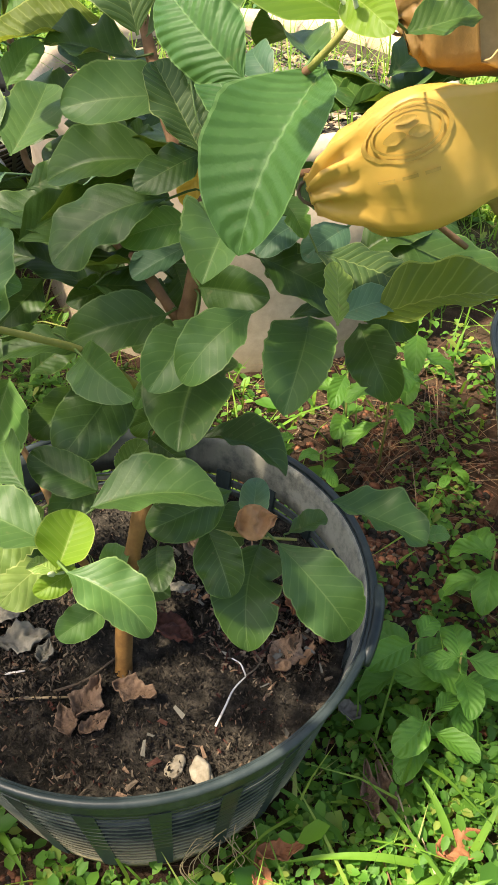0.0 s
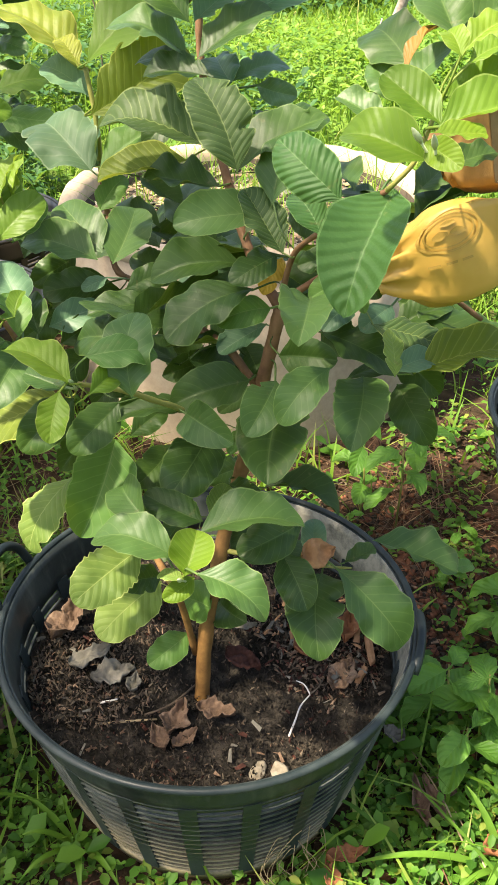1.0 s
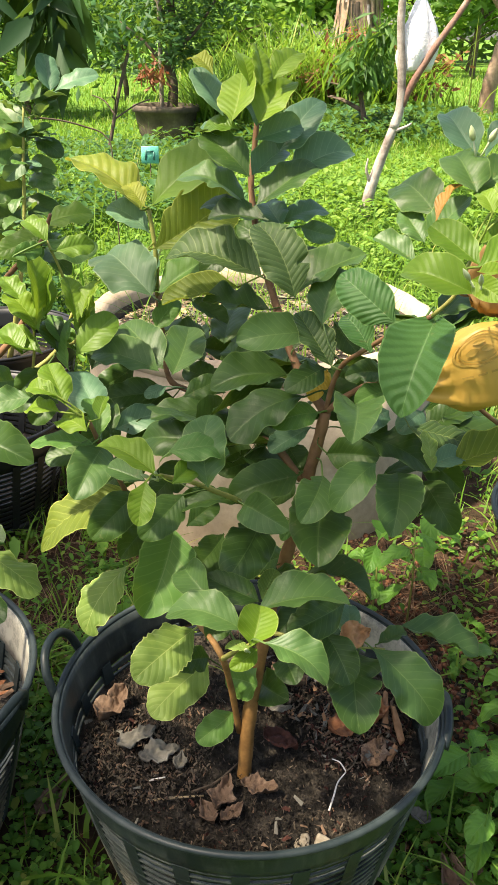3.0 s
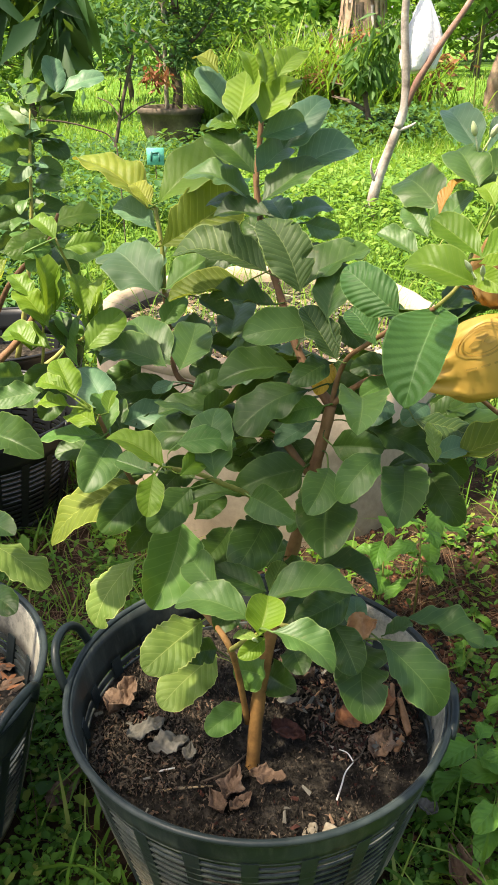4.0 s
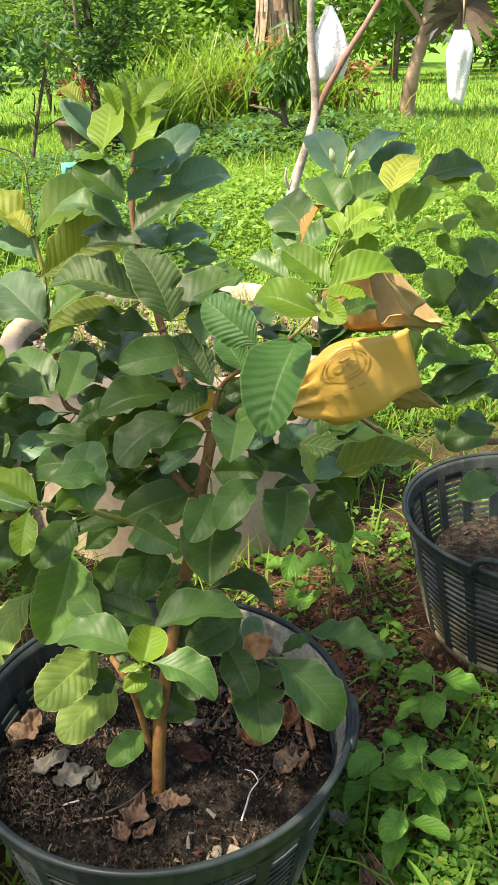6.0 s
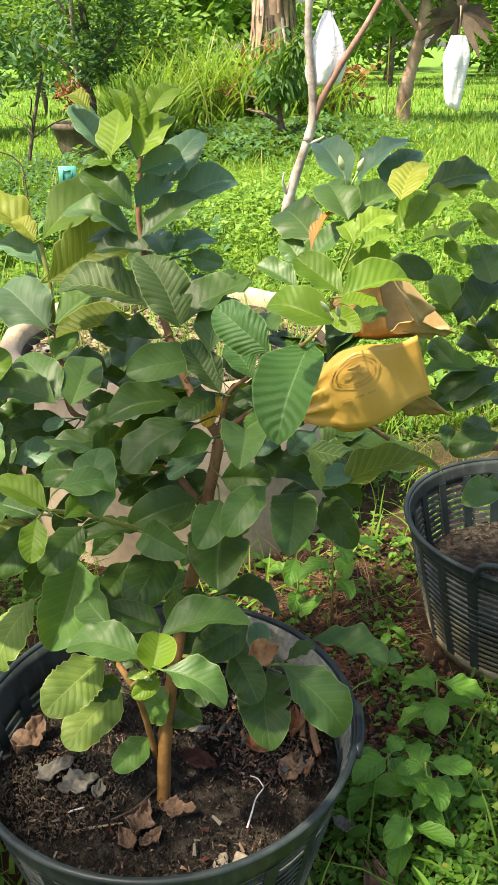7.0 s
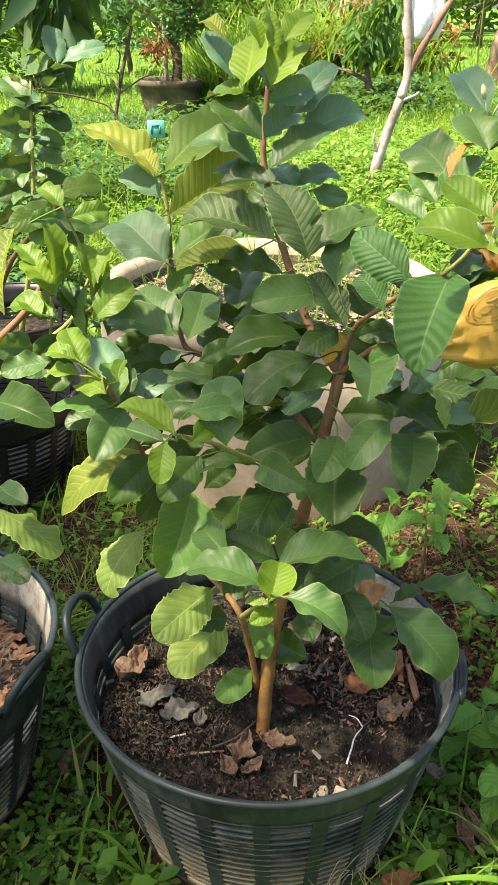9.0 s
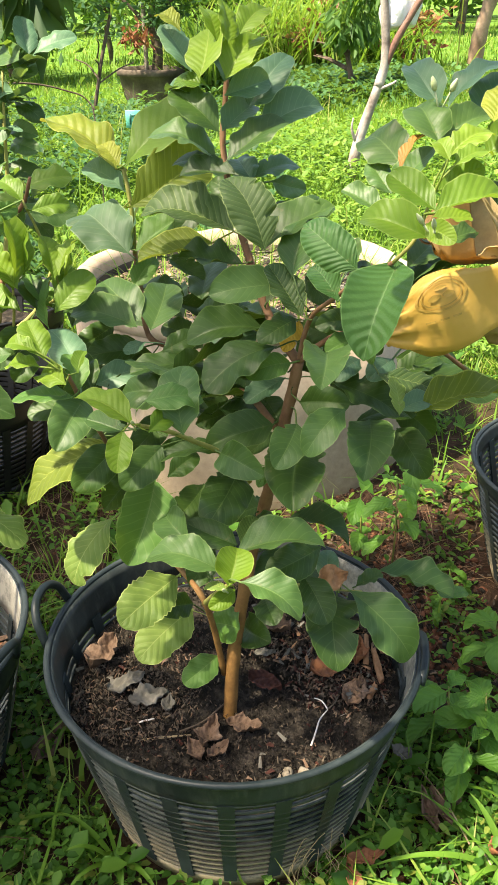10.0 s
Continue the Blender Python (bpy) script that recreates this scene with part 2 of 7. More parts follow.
MAT["straw"] = rough_surface("straw", [(0.3, (0.24, 0.17, 0.09)), (0.7, (0.45, 0.35, 0.20))], 40.0, 0.8, 200.0, 0.2, 0.001)
MAT["wood_chip"] = rough_surface("wood_chip", [(0.3, (0.26, 0.13, 0.06)), (0.7, (0.44, 0.26, 0.14))], 30.0, 0.85, 150.0, 0.5, 0.002)
MAT["dead_wood"] = rough_surface("dead_wood", [(0.3, (0.17, 0.135, 0.11)), (0.5, (0.38, 0.335, 0.285)), (0.72, (0.58, 0.545, 0.49))], 12.0, 0.9, 60.0, 0.6, 0.006)
MAT["old_pot"] = rough_surface("weathered_pot", [(0.3, (0.055, 0.045, 0.033)), (0.6, (0.15, 0.12, 0.085)), (0.8, (0.27, 0.22, 0.16))], 5.0, 0.9, 50.0, 0.5, 0.006)
MAT["far_bark"] = rough_surface("pale_bark", [(0.3, (0.22, 0.14, 0.09)), (0.6, (0.42, 0.30, 0.20)), (0.8, (0.58, 0.46, 0.34))], 5.0, 0.9, 30.0, 0.6, 0.01)
MAT["dark_bark"] = rough_surface("dark_bark", [(0.3, (0.06, 0.045, 0.03)), (0.7, (0.17, 0.13, 0.09))], 8.0, 0.9, 60.0, 0.6, 0.006)


def paper(nt, bsdf):
    c = ramp(nt, noise_tex(nt, 14.0, 4.0, 0.6), [(0.3, (0.54, 0.315, 0.05)), (0.7, (0.65, 0.41, 0.09))])
    g = noise_tex(nt, 300.0, 3.0, 0.6)
    nt.links.new(c, bsdf.inputs["Base Color"])
    bsdf.inputs["Roughness"].default_value = 0.45
    b = bump(nt, bsdf, noise_tex(nt, 32.0, 3.0, 0.5), 0.26, 0.004)
    tr = nt.nodes.new("ShaderNodeBsdfTranslucent")
    tr.inputs[0].default_value = (0.75, 0.42, 0.06, 1)
    ms = nt.nodes.new("ShaderNodeMixShader")
    ms.inputs[0].default_value = 0.14
    nt.links.new(bsdf.outputs[0], ms.inputs[1])
    nt.links.new(tr.outputs[0], ms.inputs[2])
    nt.links.new(ms.outputs[0], nt.nodes["Material Output"].inputs[0])


MAT["paper"] = material("waxed_kraft_paper", paper)
# Darker kraft paper: the shadow inside the upper bag is put into its colour.
MAT["paper_shaded"] = rough_surface("shaded_kraft_paper", [(0.3, (0.20, 0.11, 0.035)), (0.7, (0.32, 0.19, 0.06))], 14.0, 0.5, 120.0, 0.3, 0.002)
MAT["paper_inside"] = rough_surface("kraft_paper_inside", [(0.3, (0.38, 0.265, 0.105)), (0.7, (0.50, 0.375, 0.17))], 16.0, 0.7, 120.0, 0.2, 0.001)
MAT["ink"] = rough_surface("green_ink", [(0.3, (0.42, 0.26, 0.045)), (0.7, (0.54, 0.34, 0.075))], 60.0, 0.6, 300.0, 0.1, 0.001)
MAT["white_bag"] = rough_surface("white_plastic_bag", [(0.3, (0.86, 0.86, 0.86)), (0.7, (0.95, 0.95, 0.95))], 9.0, 0.5, 22.0, 0.6, 0.02)
MAT["tag"] = rough_surface("green_tag", [(0.3, (0.10, 0.45, 0.33)), (0.7, (0.16, 0.60, 0.45))], 30.0, 0.4, 200.0, 0.1, 0.001)
MAT["tag_mark"] = rough_surface("tag_mark", [(0.3, (0.03, 0.14, 0.11)), (0.7, (0.05, 0.2, 0.16))], 30.0, 0.5, 200.0, 0.1, 0.001)
MAT["grass"] = blade_material("grass_blades", [(0.0, (0.06, 0.15, 0.014)), (0.5, (0.13, 0.26, 0.027)), (0.85, (0.22, 0.34, 0.045)), (1.0, (0.38, 0.35, 0.12))])
MAT["weed"] = blade_material("creeping_weed", [(0.0, (0.030, 0.100, 0.014)), (0.45, (0.072, 0.195, 0.024)), (0.85, (0.125, 0.265, 0.034)), (1.0, (0.25, 0.28, 0.055))])
MAT["dead_grass"] = blade_material("dead_grass", [(0.0, (0.08, 0.035, 0.02)), (0.6, (0.17, 0.09, 0.05)), (1.0, (0.32, 0.23, 0.12))], thin=0.15, glow=(0.4, 0.3, 0.15))
MAT["foliage"] = blade_material("far_foliage", [(0.0, (0.03, 0.085, 0.018)), (0.5, (0.06, 0.15, 0.03)), (1.0, (0.12, 0.23, 0.05))])
MAT["foliage_light"] = blade_material("far_foliage_light", [(0.0, (0.08, 0.19, 0.03)), (0.5, (0.14, 0.28, 0.04)), (1.0, (0.24, 0.36, 0.07))])
MAT["foliage_dark"] = blade_material("mango_foliage", [(0.0, (0.012, 0.04, 0.014)), (0.6, (0.025, 0.07, 0.02)), (1.0, (0.05, 0.11, 0.03))], thin=0.2)
MAT["foliage_deep"] = blade_material("deep_green_foliage", [(0.0, (0.018, 0.065, 0.022)), (0.6, (0.045, 0.125, 0.035)), (1.0, (0.09, 0.20, 0.05))], thin=0.25)
MAT["red_dead_wood"] = rough_surface("reddish_dead_wood", [(0.3, (0.12, 0.06, 0.045)), (0.55, (0.26, 0.15, 0.11)), (0.75, (0.40, 0.28, 0.22))], 7.0, 0.9, 60.0, 0.6, 0.006)
MAT["foliage_red"] = blade_material("withered_foliage", [(0.0, (0.16, 0.06, 0.03)), (0.6, (0.30, 0.12, 0.06)), (1.0, (0.34, 0.20, 0.08))], thin=0.3, glow=(0.4, 0.12, 0.04))


def ground_build(nt, bsdf):
    tc = nt.nodes.new("ShaderNodeTexCoord")
    sep = nt.nodes.new("ShaderNodeSeparateXYZ")
    nt.links.new(tc.outputs["Object"], sep.inputs[0])
    mud = ramp(nt, noise_tex(nt, 16.0, 8.0, 0.7), [(0.3, (0.020, 0.013, 0.008)), (0.52, (0.062, 0.036, 0.021)), (0.75, (0.13, 0.080, 0.048))])
    turf = ramp(nt, noise_tex(nt, 3.0, 8.0, 0.75), [(0.3, (0.045, 0.12, 0.015)), (0.5, (0.10, 0.22, 0.025)), (0.68, (0.18, 0.29, 0.04)), (0.8, (0.26, 0.20, 0.09))])
    far = node(nt, "ShaderNodeMapRange")
    for i, v in enumerate((1.6, 3.0, 0.0, 0.9)):
        far.inputs[i + 1].default_value = v
    nt.links.new(sep.outputs[1], far.inputs[0])
    away = nt.nodes.new("ShaderNodeVectorMath")
    away.operation = "LENGTH"
    nt.links.new(tc.outputs["Object"], away.inputs[0])
    out = node(nt, "ShaderNodeMapRange")
    for i, v in enumerate((0.9, 2.2, 0.0, 1.0)):
        out.inputs[i + 1].default_value = v
    nt.links.new(away.outputs["Value"], out.inputs[0])
    clump = ramp(nt, noise_tex(nt, 1.6, 6.0, 0.7), [(0.42, (0, 0, 0)), (0.58, (0.9, 0.9, 0.9))])
    near = mix(nt, mix(nt, 1.0, out.outputs[0], clump, "MULTIPLY"), mud, mix(nt, 1.0, turf, (0.62, 0.62, 0.62), "MULTIPLY"))
    nt.links.new(mix(nt, far.outputs[0], near, turf), bsdf.inputs["Base Color"])
    bsdf.inputs["Roughness"].default_value = 0.95
    bsdf.inputs["Specular IOR Level"].default_value = 0.15
    bump(nt, bsdf, noise_tex(nt, 60.0, 8.0, 0.75), 0.9, 0.02)


MAT["ground"] = material("earth_and_turf", ground_build)


# ---- mesh helpers ----
def smooth(mesh):
    mesh.polygons.foreach_set("use_smooth", [True] * len(mesh.polygons))


def obj(name, bm, mat, parent=None, label="", shade=True):
    """Links a bmesh as one mesh object, under a parent if there is one."""
    me = bpy.data.meshes.new(name)
    bm.to_mesh(me)
    bm.free()
    if shade:
        smooth(me)
    me.materials.append(mat)
    ob = new(name, me)
    if parent:
        ob.parent = parent
    if label:
        tagged(ob, label)
    return ob


def part(name, bm, mat, parent, label="", shade=True):
    return obj(name, bm, mat, parent, label, shade)


def raw(name, verts, faces, mat, parent=None, shade=True, mats=None, index=None):
    me = bpy.data.meshes.new(name)
    me.from_pydata([tuple(v) for v in verts], [], faces)
    for m in mats or [mat]:
        me.materials.append(m)
    if index is not None:
        me.polygons.foreach_set("material_index", index)
    if shade:
        smooth(me)
    ob = new(name, me)
    if parent:
        ob.parent = parent
    return ob


def thing(name, label, category, at=(0, 0, 0), group="", kind=""):
    e = new(name)
    e.location = at
    return tagged(e, label, category, group, kind)


def tube(bm, points, radii, sides=8, cap=True):
    """A tapered tube along a line of points."""
    pts = [Vector(p) for p in points]
    if isinstance(radii, (int, float)):
        radii = [radii] * len(pts)
    rings = []
    side = None
    for i, p in enumerate(pts):
        d = (pts[min(i + 1, len(pts) - 1)] - pts[max(i - 1, 0)]).normalized()
        if side is None:
            side = d.cross(Vector((0.3, 0.9, 0.2))).normalized()
        side = (side - d * side.dot(d)).normalized()
        up = d.cross(side)
        ring = []
        for k in range(sides):
            a = math.tau * k / sides
            ring.append(bm.verts.new(p + (side * math.cos(a) + up * math.sin(a)) * radii[i]))
        rings.append(ring)
    for a, b in zip(rings, rings[1:]):
        for k in range(sides):
            bm.faces.new((a[k], a[(k + 1) % sides], b[(k + 1) % sides], b[k]))
    if cap:
        bm.faces.new(rings[0][::-1])
        bm.faces.new(rings[-1])


def spline(points, steps=6):
    """A Catmull-Rom curve through points."""
    p = [Vector(q) for q in points]
    p = [p[0] * 2 - p[1]] + p + [p[-1] * 2 - p[-2]]
    out = []
    for i in range(1, len(p) - 2):
        for s in range(steps):
            t = s / steps
            a, b, c, d = p[i - 1], p[i], p[i + 1], p[i + 2]
            out.append(0.5 * (2 * b + (c - a) * t + (2 * a - 5 * b + 4 * c - d) * t * t + (3 * b - a - 3 * c + d) * t ** 3))
    out.append(p[-2])
    return out


def lathe(bm, profile, sides=72, wobble=0.0, closed=False):
    """Turns a profile of (radius, height) about z."""
    rings = []
    for r, z in profile:
        ring = []
        for k in range(sides):
            a = math.tau * k / sides
            rr = r * (1 + wobble * math.sin(2 * a + 0.7))
            ring.append(bm.verts.new((rr * math.cos(a), rr * math.sin(a), z)))
        rings.append(ring)
    pairs = list(zip(rings, rings[1:]))
    if closed:
        pairs.append((rings[-1], rings[0]))
    for a, b in pairs:
        for k in range(sides):
            bm.faces.new((a[k], a[(k + 1) % sides], b[(k + 1) % sides], b[k]))
    return rings


def arc_box(bm, r0, r1, z0, z1, a0, a1, steps=4):
    """A bent bar between two radii (inner and outer, at the foot and at the head), two heights and two angles."""
    rows = []
    for k in range(steps + 1):
        a = a0 + (a1 - a0) * k / steps
        c, s = math.cos(a), math.sin(a)
        rows.append([bm.verts.new((r * c, r * s, z)) for r, z in ((r0[0], z0), (r0[1], z0), (r1[1], z1), (r1[0], z1))])
    for p, q in zip(rows, rows[1:]):
        for i in range(4):
            j = (i + 1) % 4
            bm.faces.new((p[i], p[j], q[j], q[i]))
    bm.faces.new(rows[0][::-1])
    bm.faces.new(rows[-1])


def step(a, b, x):
    t = min(max((x - a) / (b - a), 0.0), 1.0)
    return t * t * (3 - 2 * t)


def land(x, y):
    """Height of the ground: flat round the pots, a low rise behind them."""
    n = noise.noise(Vector((x * 1.3, y * 1.3, 0.0))) * 0.02 + noise.noise(Vector((x * 6, y * 6, 3.0))) * 0.006
    return n * step(0.3, 1.2, math.hypot(x, y - 0.2) + 0.1) + 0.25 * step(1.7, 3.3, y) - 0.11 * step(4.5, 6.3, y) * (1 - step(0.3, 1.6, x)) + 0.06 * step(6.0, 14.0, y)


# ---- ground ----
def ground():
    xs = sorted({round(math.copysign(abs(k / 70) ** 2.6 * 220 + abs(k) * 0.05, k), 3) for k in range(-70, 71)})
    ys = [-120, -60, -30, -15, -8, -5, -3.5] + [-2.4 + 0.06 * k for k in range(110)] + [4.3 + 0.25 * k for k in range(45)] + [16, 19, 24, 32, 45, 70, 120, 250, 500]
    verts = [(x, y, land(x, y)) for y in ys for x in xs]
    n = len(xs)
    faces = [(j * n + i, j * n + i + 1, (j + 1) * n + i + 1, (j + 1) * n + i) for j in range(len(ys) - 1) for i in range(n - 1)]
    ob = raw("ground", verts, faces, MAT["ground"])
    return tagged(ob, "reddish garden earth with weeds, turning into a mown green lawn", "ground", kind="structure")


ground()

# ---- planting baskets ----
RIM_Z, RIM_R, FOOT_R = 0.265, 0.253, 0.182


def wall_r(z):
    return FOOT_R + (RIM_R - 0.008 - FOOT_R) * (z / RIM_Z) ** 0.85


def basket_handle(bm, turn, rise, out):
    """A strap that loops up from the rim, bent outwards."""
    half = 0.19
    pts = []
    for k in range(15):
        s = -1 + 2 * k / 14
        a = turn + s * half
        h = math.sqrt(max(0.0, 1 - abs(s) ** 2.6))
        r = RIM_R - 0.003 + out * h
        pts.append((r * math.cos(a), r * math.sin(a), RIM_Z - 0.012 + rise * h))
    tube(bm, spline(pts, 2), 0.0060, 8)


def basket(label, at, turn=0.0, group="planting baskets", wall="basket", handles=((168, 0.052, 0.018), (-12, 0.013, 0.002)), band=0.192):
    """A round black plastic planting basket: rim, plain band, upright ribs, slatted panels between them, two handles."""
    root = thing("planting_basket", label, "planter", at, group)
    bm = bmesh.new()
    ring = [(RIM_R - 0.006 + 0.0044 * math.cos(a), RIM_Z - 0.003 + 0.0042 * math.sin(a)) for a in [math.tau * k / 10 for k in range(10)]]
    lathe(bm, ring[::-1], 96, closed=True)
    part("rim", bm, MAT["plastic" if wall == "basket" else wall], root)
    bm = bmesh.new()
    outer = [(wall_r(z), z) for z in (band, band * 0.7 + RIM_Z * 0.3, band * 0.3 + RIM_Z * 0.7, RIM_Z - 0.004)]
    inner = [(r - 0.004, z) for r, z in outer[::-1]]
    lathe(bm, outer + inner, 96, closed=True)
    upper = part("upper_band", bm, MAT[wall], root)
    if wall == "basket":
        upper.data.materials.append(MAT["caked_lit"])
        for f in upper.data.polygons:
            if f.normal.x * f.center.x + f.normal.y * f.center.y < 0:
                f.material_index = 1
    bm = bmesh.new()
    outer = [(wall_r(z), z) for z in (0.002, 0.02, 0.036)]
    lathe(bm, outer + [(r - 0.004, z) for r, z in outer[::-1]], 96, closed=True)
    part("foot_band", bm, MAT[wall], root)
    ribs = 22
    bm = bmesh.new()
    w = 0.042
    arc_box(bm, (wall_r(0.03) - 0.004, wall_r(0.03) + 0.0025), (wall_r(band) - 0.004, wall_r(band) + 0.0025), 0.03, band + 0.008, -w, w, 3)
    first = part("rib", bm, MAT["plastic" if wall == "basket" else wall], root, shade=False)
    first.rotation_euler.z = turn
    for k in range(1, ribs):
        r = first.copy()
        scene.collection.objects.link(r)
        r.rotation_euler.z = turn + math.tau * k / ribs
    for k in range(int((band - 0.041) / 0.0128) + 1):
        z = 0.041 + k * 0.0128
        bm = bmesh.new()
        lathe(bm, [(wall_r(z) - 0.001, z), (wall_r(z + 0.006) + 0.0008, z + 0.006), (wall_r(z + 0.0075), z + 0.0078), (wall_r(z + 0.0072) - 0.003, z + 0.0076), (wall_r(z) - 0.003, z)], 66, closed=True)
        part("slat", bm, MAT["slat" if wall == "basket" else wall], root, shade=False)
    for degrees, rise, out in handles:
        bm = bmesh.new()
        basket_handle(bm, radians(degrees), rise, out)
        part("handle", bm, MAT["plastic" if wall == "basket" else wall], root)
    return root


def soil_fill(name, label, at, level, radius, seed, mound=0.012):
    """The earth inside a basket: a rough top and the side that shows between the slats."""
    bm = bmesh.new()
    rings, sides = 26, 64
    rows = []
    for j in range(rings + 1):
        r = radius * (j / rings)
        row = []
        for k in range(sides):
            a = math.tau * k / sides
            x, y = r * math.cos(a), r * math.sin(a)
            v = Vector((x * 9 + seed, y * 9, 0))
            z = level + mound * noise.noise(v) + 0.007 * noise.noise(v * 4) + 0.004 * noise.noise(v * 11)
            row.append(bm.verts.new((x, y, z)))
        rows.append(row)
    low = [bm.verts.new((p.co.x * 0.80, p.co.y * 0.80, 0.012)) for p in rows[-1]]
    rows.append(low)
    for a, b in zip(rows[1:], rows[2:]):
        for k in range(sides):
            bm.faces.new((a[k], b[k], b[(k + 1) % sides], a[(k + 1) % sides]))
    for k in range(sides):
        bm.faces.new((rows[0][0], rows[1][k], rows[1][(k + 1) % sides]))
    bmesh.ops.remove_doubles(bm, verts=rows[0], dist=1e-6)
    ob = obj(name, bm, MAT["soil"])
    ob.location = at
    return tagged(ob, label, "soil", kind="stuff")


MAIN, LEFT, RIGHT, BACK = Vector((0, 0, 0)), Vector((-0.535, 0.04, 0)), Vector((0.705, 0.425, 0)), Vector((-0.615, 0.945, 0))
FAR_POT = Vector((-0.67, 1.50, 0))
basket("black plastic planting basket with mud-stained slats and loop handles", MAIN, 0.06, band=0.208)
basket("black plastic planting basket filled with dry leaves", LEFT, 0.45, handles=((-22, 0.045, 0.012), (158, 0.045, 0.02)))
basket("weathered black plastic planting basket with wide slats", RIGHT, -0.75, handles=((-128, 0.040, 0.006), (52, 0.045, 0.02)), band=0.228)
basket("black plastic planting basket standing in shade, the shade put into its colour", BACK, 0.3, wall="shaded_plastic")
basket("black plastic planting basket on the edge of the lawn, shade put into its colour", FAR_POT, 0.7, wall="shaded_plastic")
soil_fill("potting_soil", "dark moist potting soil with twigs and leaf crumbs", MAIN, 0.185, 0.226, 1.0)
soil_fill("potting_soil", "dark potting soil under dry leaves", LEFT, 0.150, 0.215, 4.0)
soil_fill("potting_soil", "dark potting soil with a few leaves", RIGHT, 0.130, 0.208, 7.0)
soil_fill("potting_soil", "dark potting soil in the basket on the lawn edge", FAR_POT, 0.160, 0.215, 10.0)
soil_fill("potting_soil", "dark potting soil in shade", BACK, 0.120, 0.203, 9.0)


# ---- cement ring planter behind the tree ----
def cement_ring(at, radius, height):
    root = thing("cement_ring_planter", "pale cement well ring used as a planter, with a chipped rim", "planter", at)
    def worn(name, prof):
        bm = bmesh.new()
        lathe(bm, prof, 120)
        for v in bm.verts:
            n = noise.noise(v.co * 9.0) * 0.004 + noise.noise(v.co * 30.0) * 0.0015
            v.co += Vector((v.co.x, v.co.y, 0)).normalized() * n
            if v.co.z > height - 0.03:
                v.co.z += noise.noise(v.co * 14.0) * 0.007 - 0.012 * max(0.0, noise.noise(v.co * 5.0) - 0.25)
        part(name, bm, MAT["cement"], root)
    worn("ring_wall", [(radius, 0.0), (radius, height * 0.5), (radius, height - 0.045), (radius - 0.044, height - 0.045), (radius - 0.042, 0.0)])
    worn("rim", [(radius - 0.003, height - 0.046), (radius + 0.004, height - 0.04), (radius + 0.004, height - 0.02), (radius - 0.006, height - 0.004), (radius - 0.02, height), (radius - 0.036, height - 0.006), (radius - 0.044, height - 0.025), (radius - 0.044, height - 0.048)])
    # Thin brown liner just inside the wall.
    bm = bmesh.new()
    lathe(bm, [(radius - 0.046, height - 0.040), (radius - 0.049, height - 0.06), (radius - 0.051, height * 0.5), (radius - 0.051, 0.02)], 96)
    for v in bm.verts:
        v.co += Vector((v.co.x, v.co.y, 0)).normalized() * -0.006 * abs(noise.noise(v.co * 11.0))
    part("inner_lining", bm, MAT["old_pot"], root, "brown inside face of the ring")
    return root


RING = Vector((0.075, 1.15, 0))
cement_ring(RING, 0.42, 0.437)
soil_fill("planter_earth", "dry brown earth with straw inside the cement ring", RING, 0.375, 0.378, 12.0, 0.02)

# ---- guava trees ----
KIND = {"leaf": "leaf", "young": "leaf_young", "mid": "leaf_mid", "olive": "leaf_olive", "yellow": "leaf_yellow", "pale": "leaf_old",
        "blue": "leaf_blue", "grey": "leaf_grey_lit", "ribbed": "leaf_ribbed", "amber": "leaf_amber", "gold": "leaf_gold", "vein": "leaf_vein", "lime": "leaf_lime", "sage": "leaf_sheen"}
rnd = random.Random(7)
STEMS = {}


def stems(root, name, points, r0, r1, mat, label=""):
    pts = spline([Vector(p) - root.location for p in points], 5)
    n = len(pts) - 1
    bm = bmesh.new()
    radii = []
    for k in range(n + 1):
        r = r0 + (r1 - r0) * (k / n) ** 0.8
        radii.append(r * (1 + 0.05 * math.sin(k * 1.9) + (0.07 if k % 7 == 3 else 0)))
    tube(bm, pts, radii, 10)
    limb_ob = part(name, bm, mat, root, label)
    STEMS.setdefault(root.name, []).extend((p, limb_ob) for p in pts)


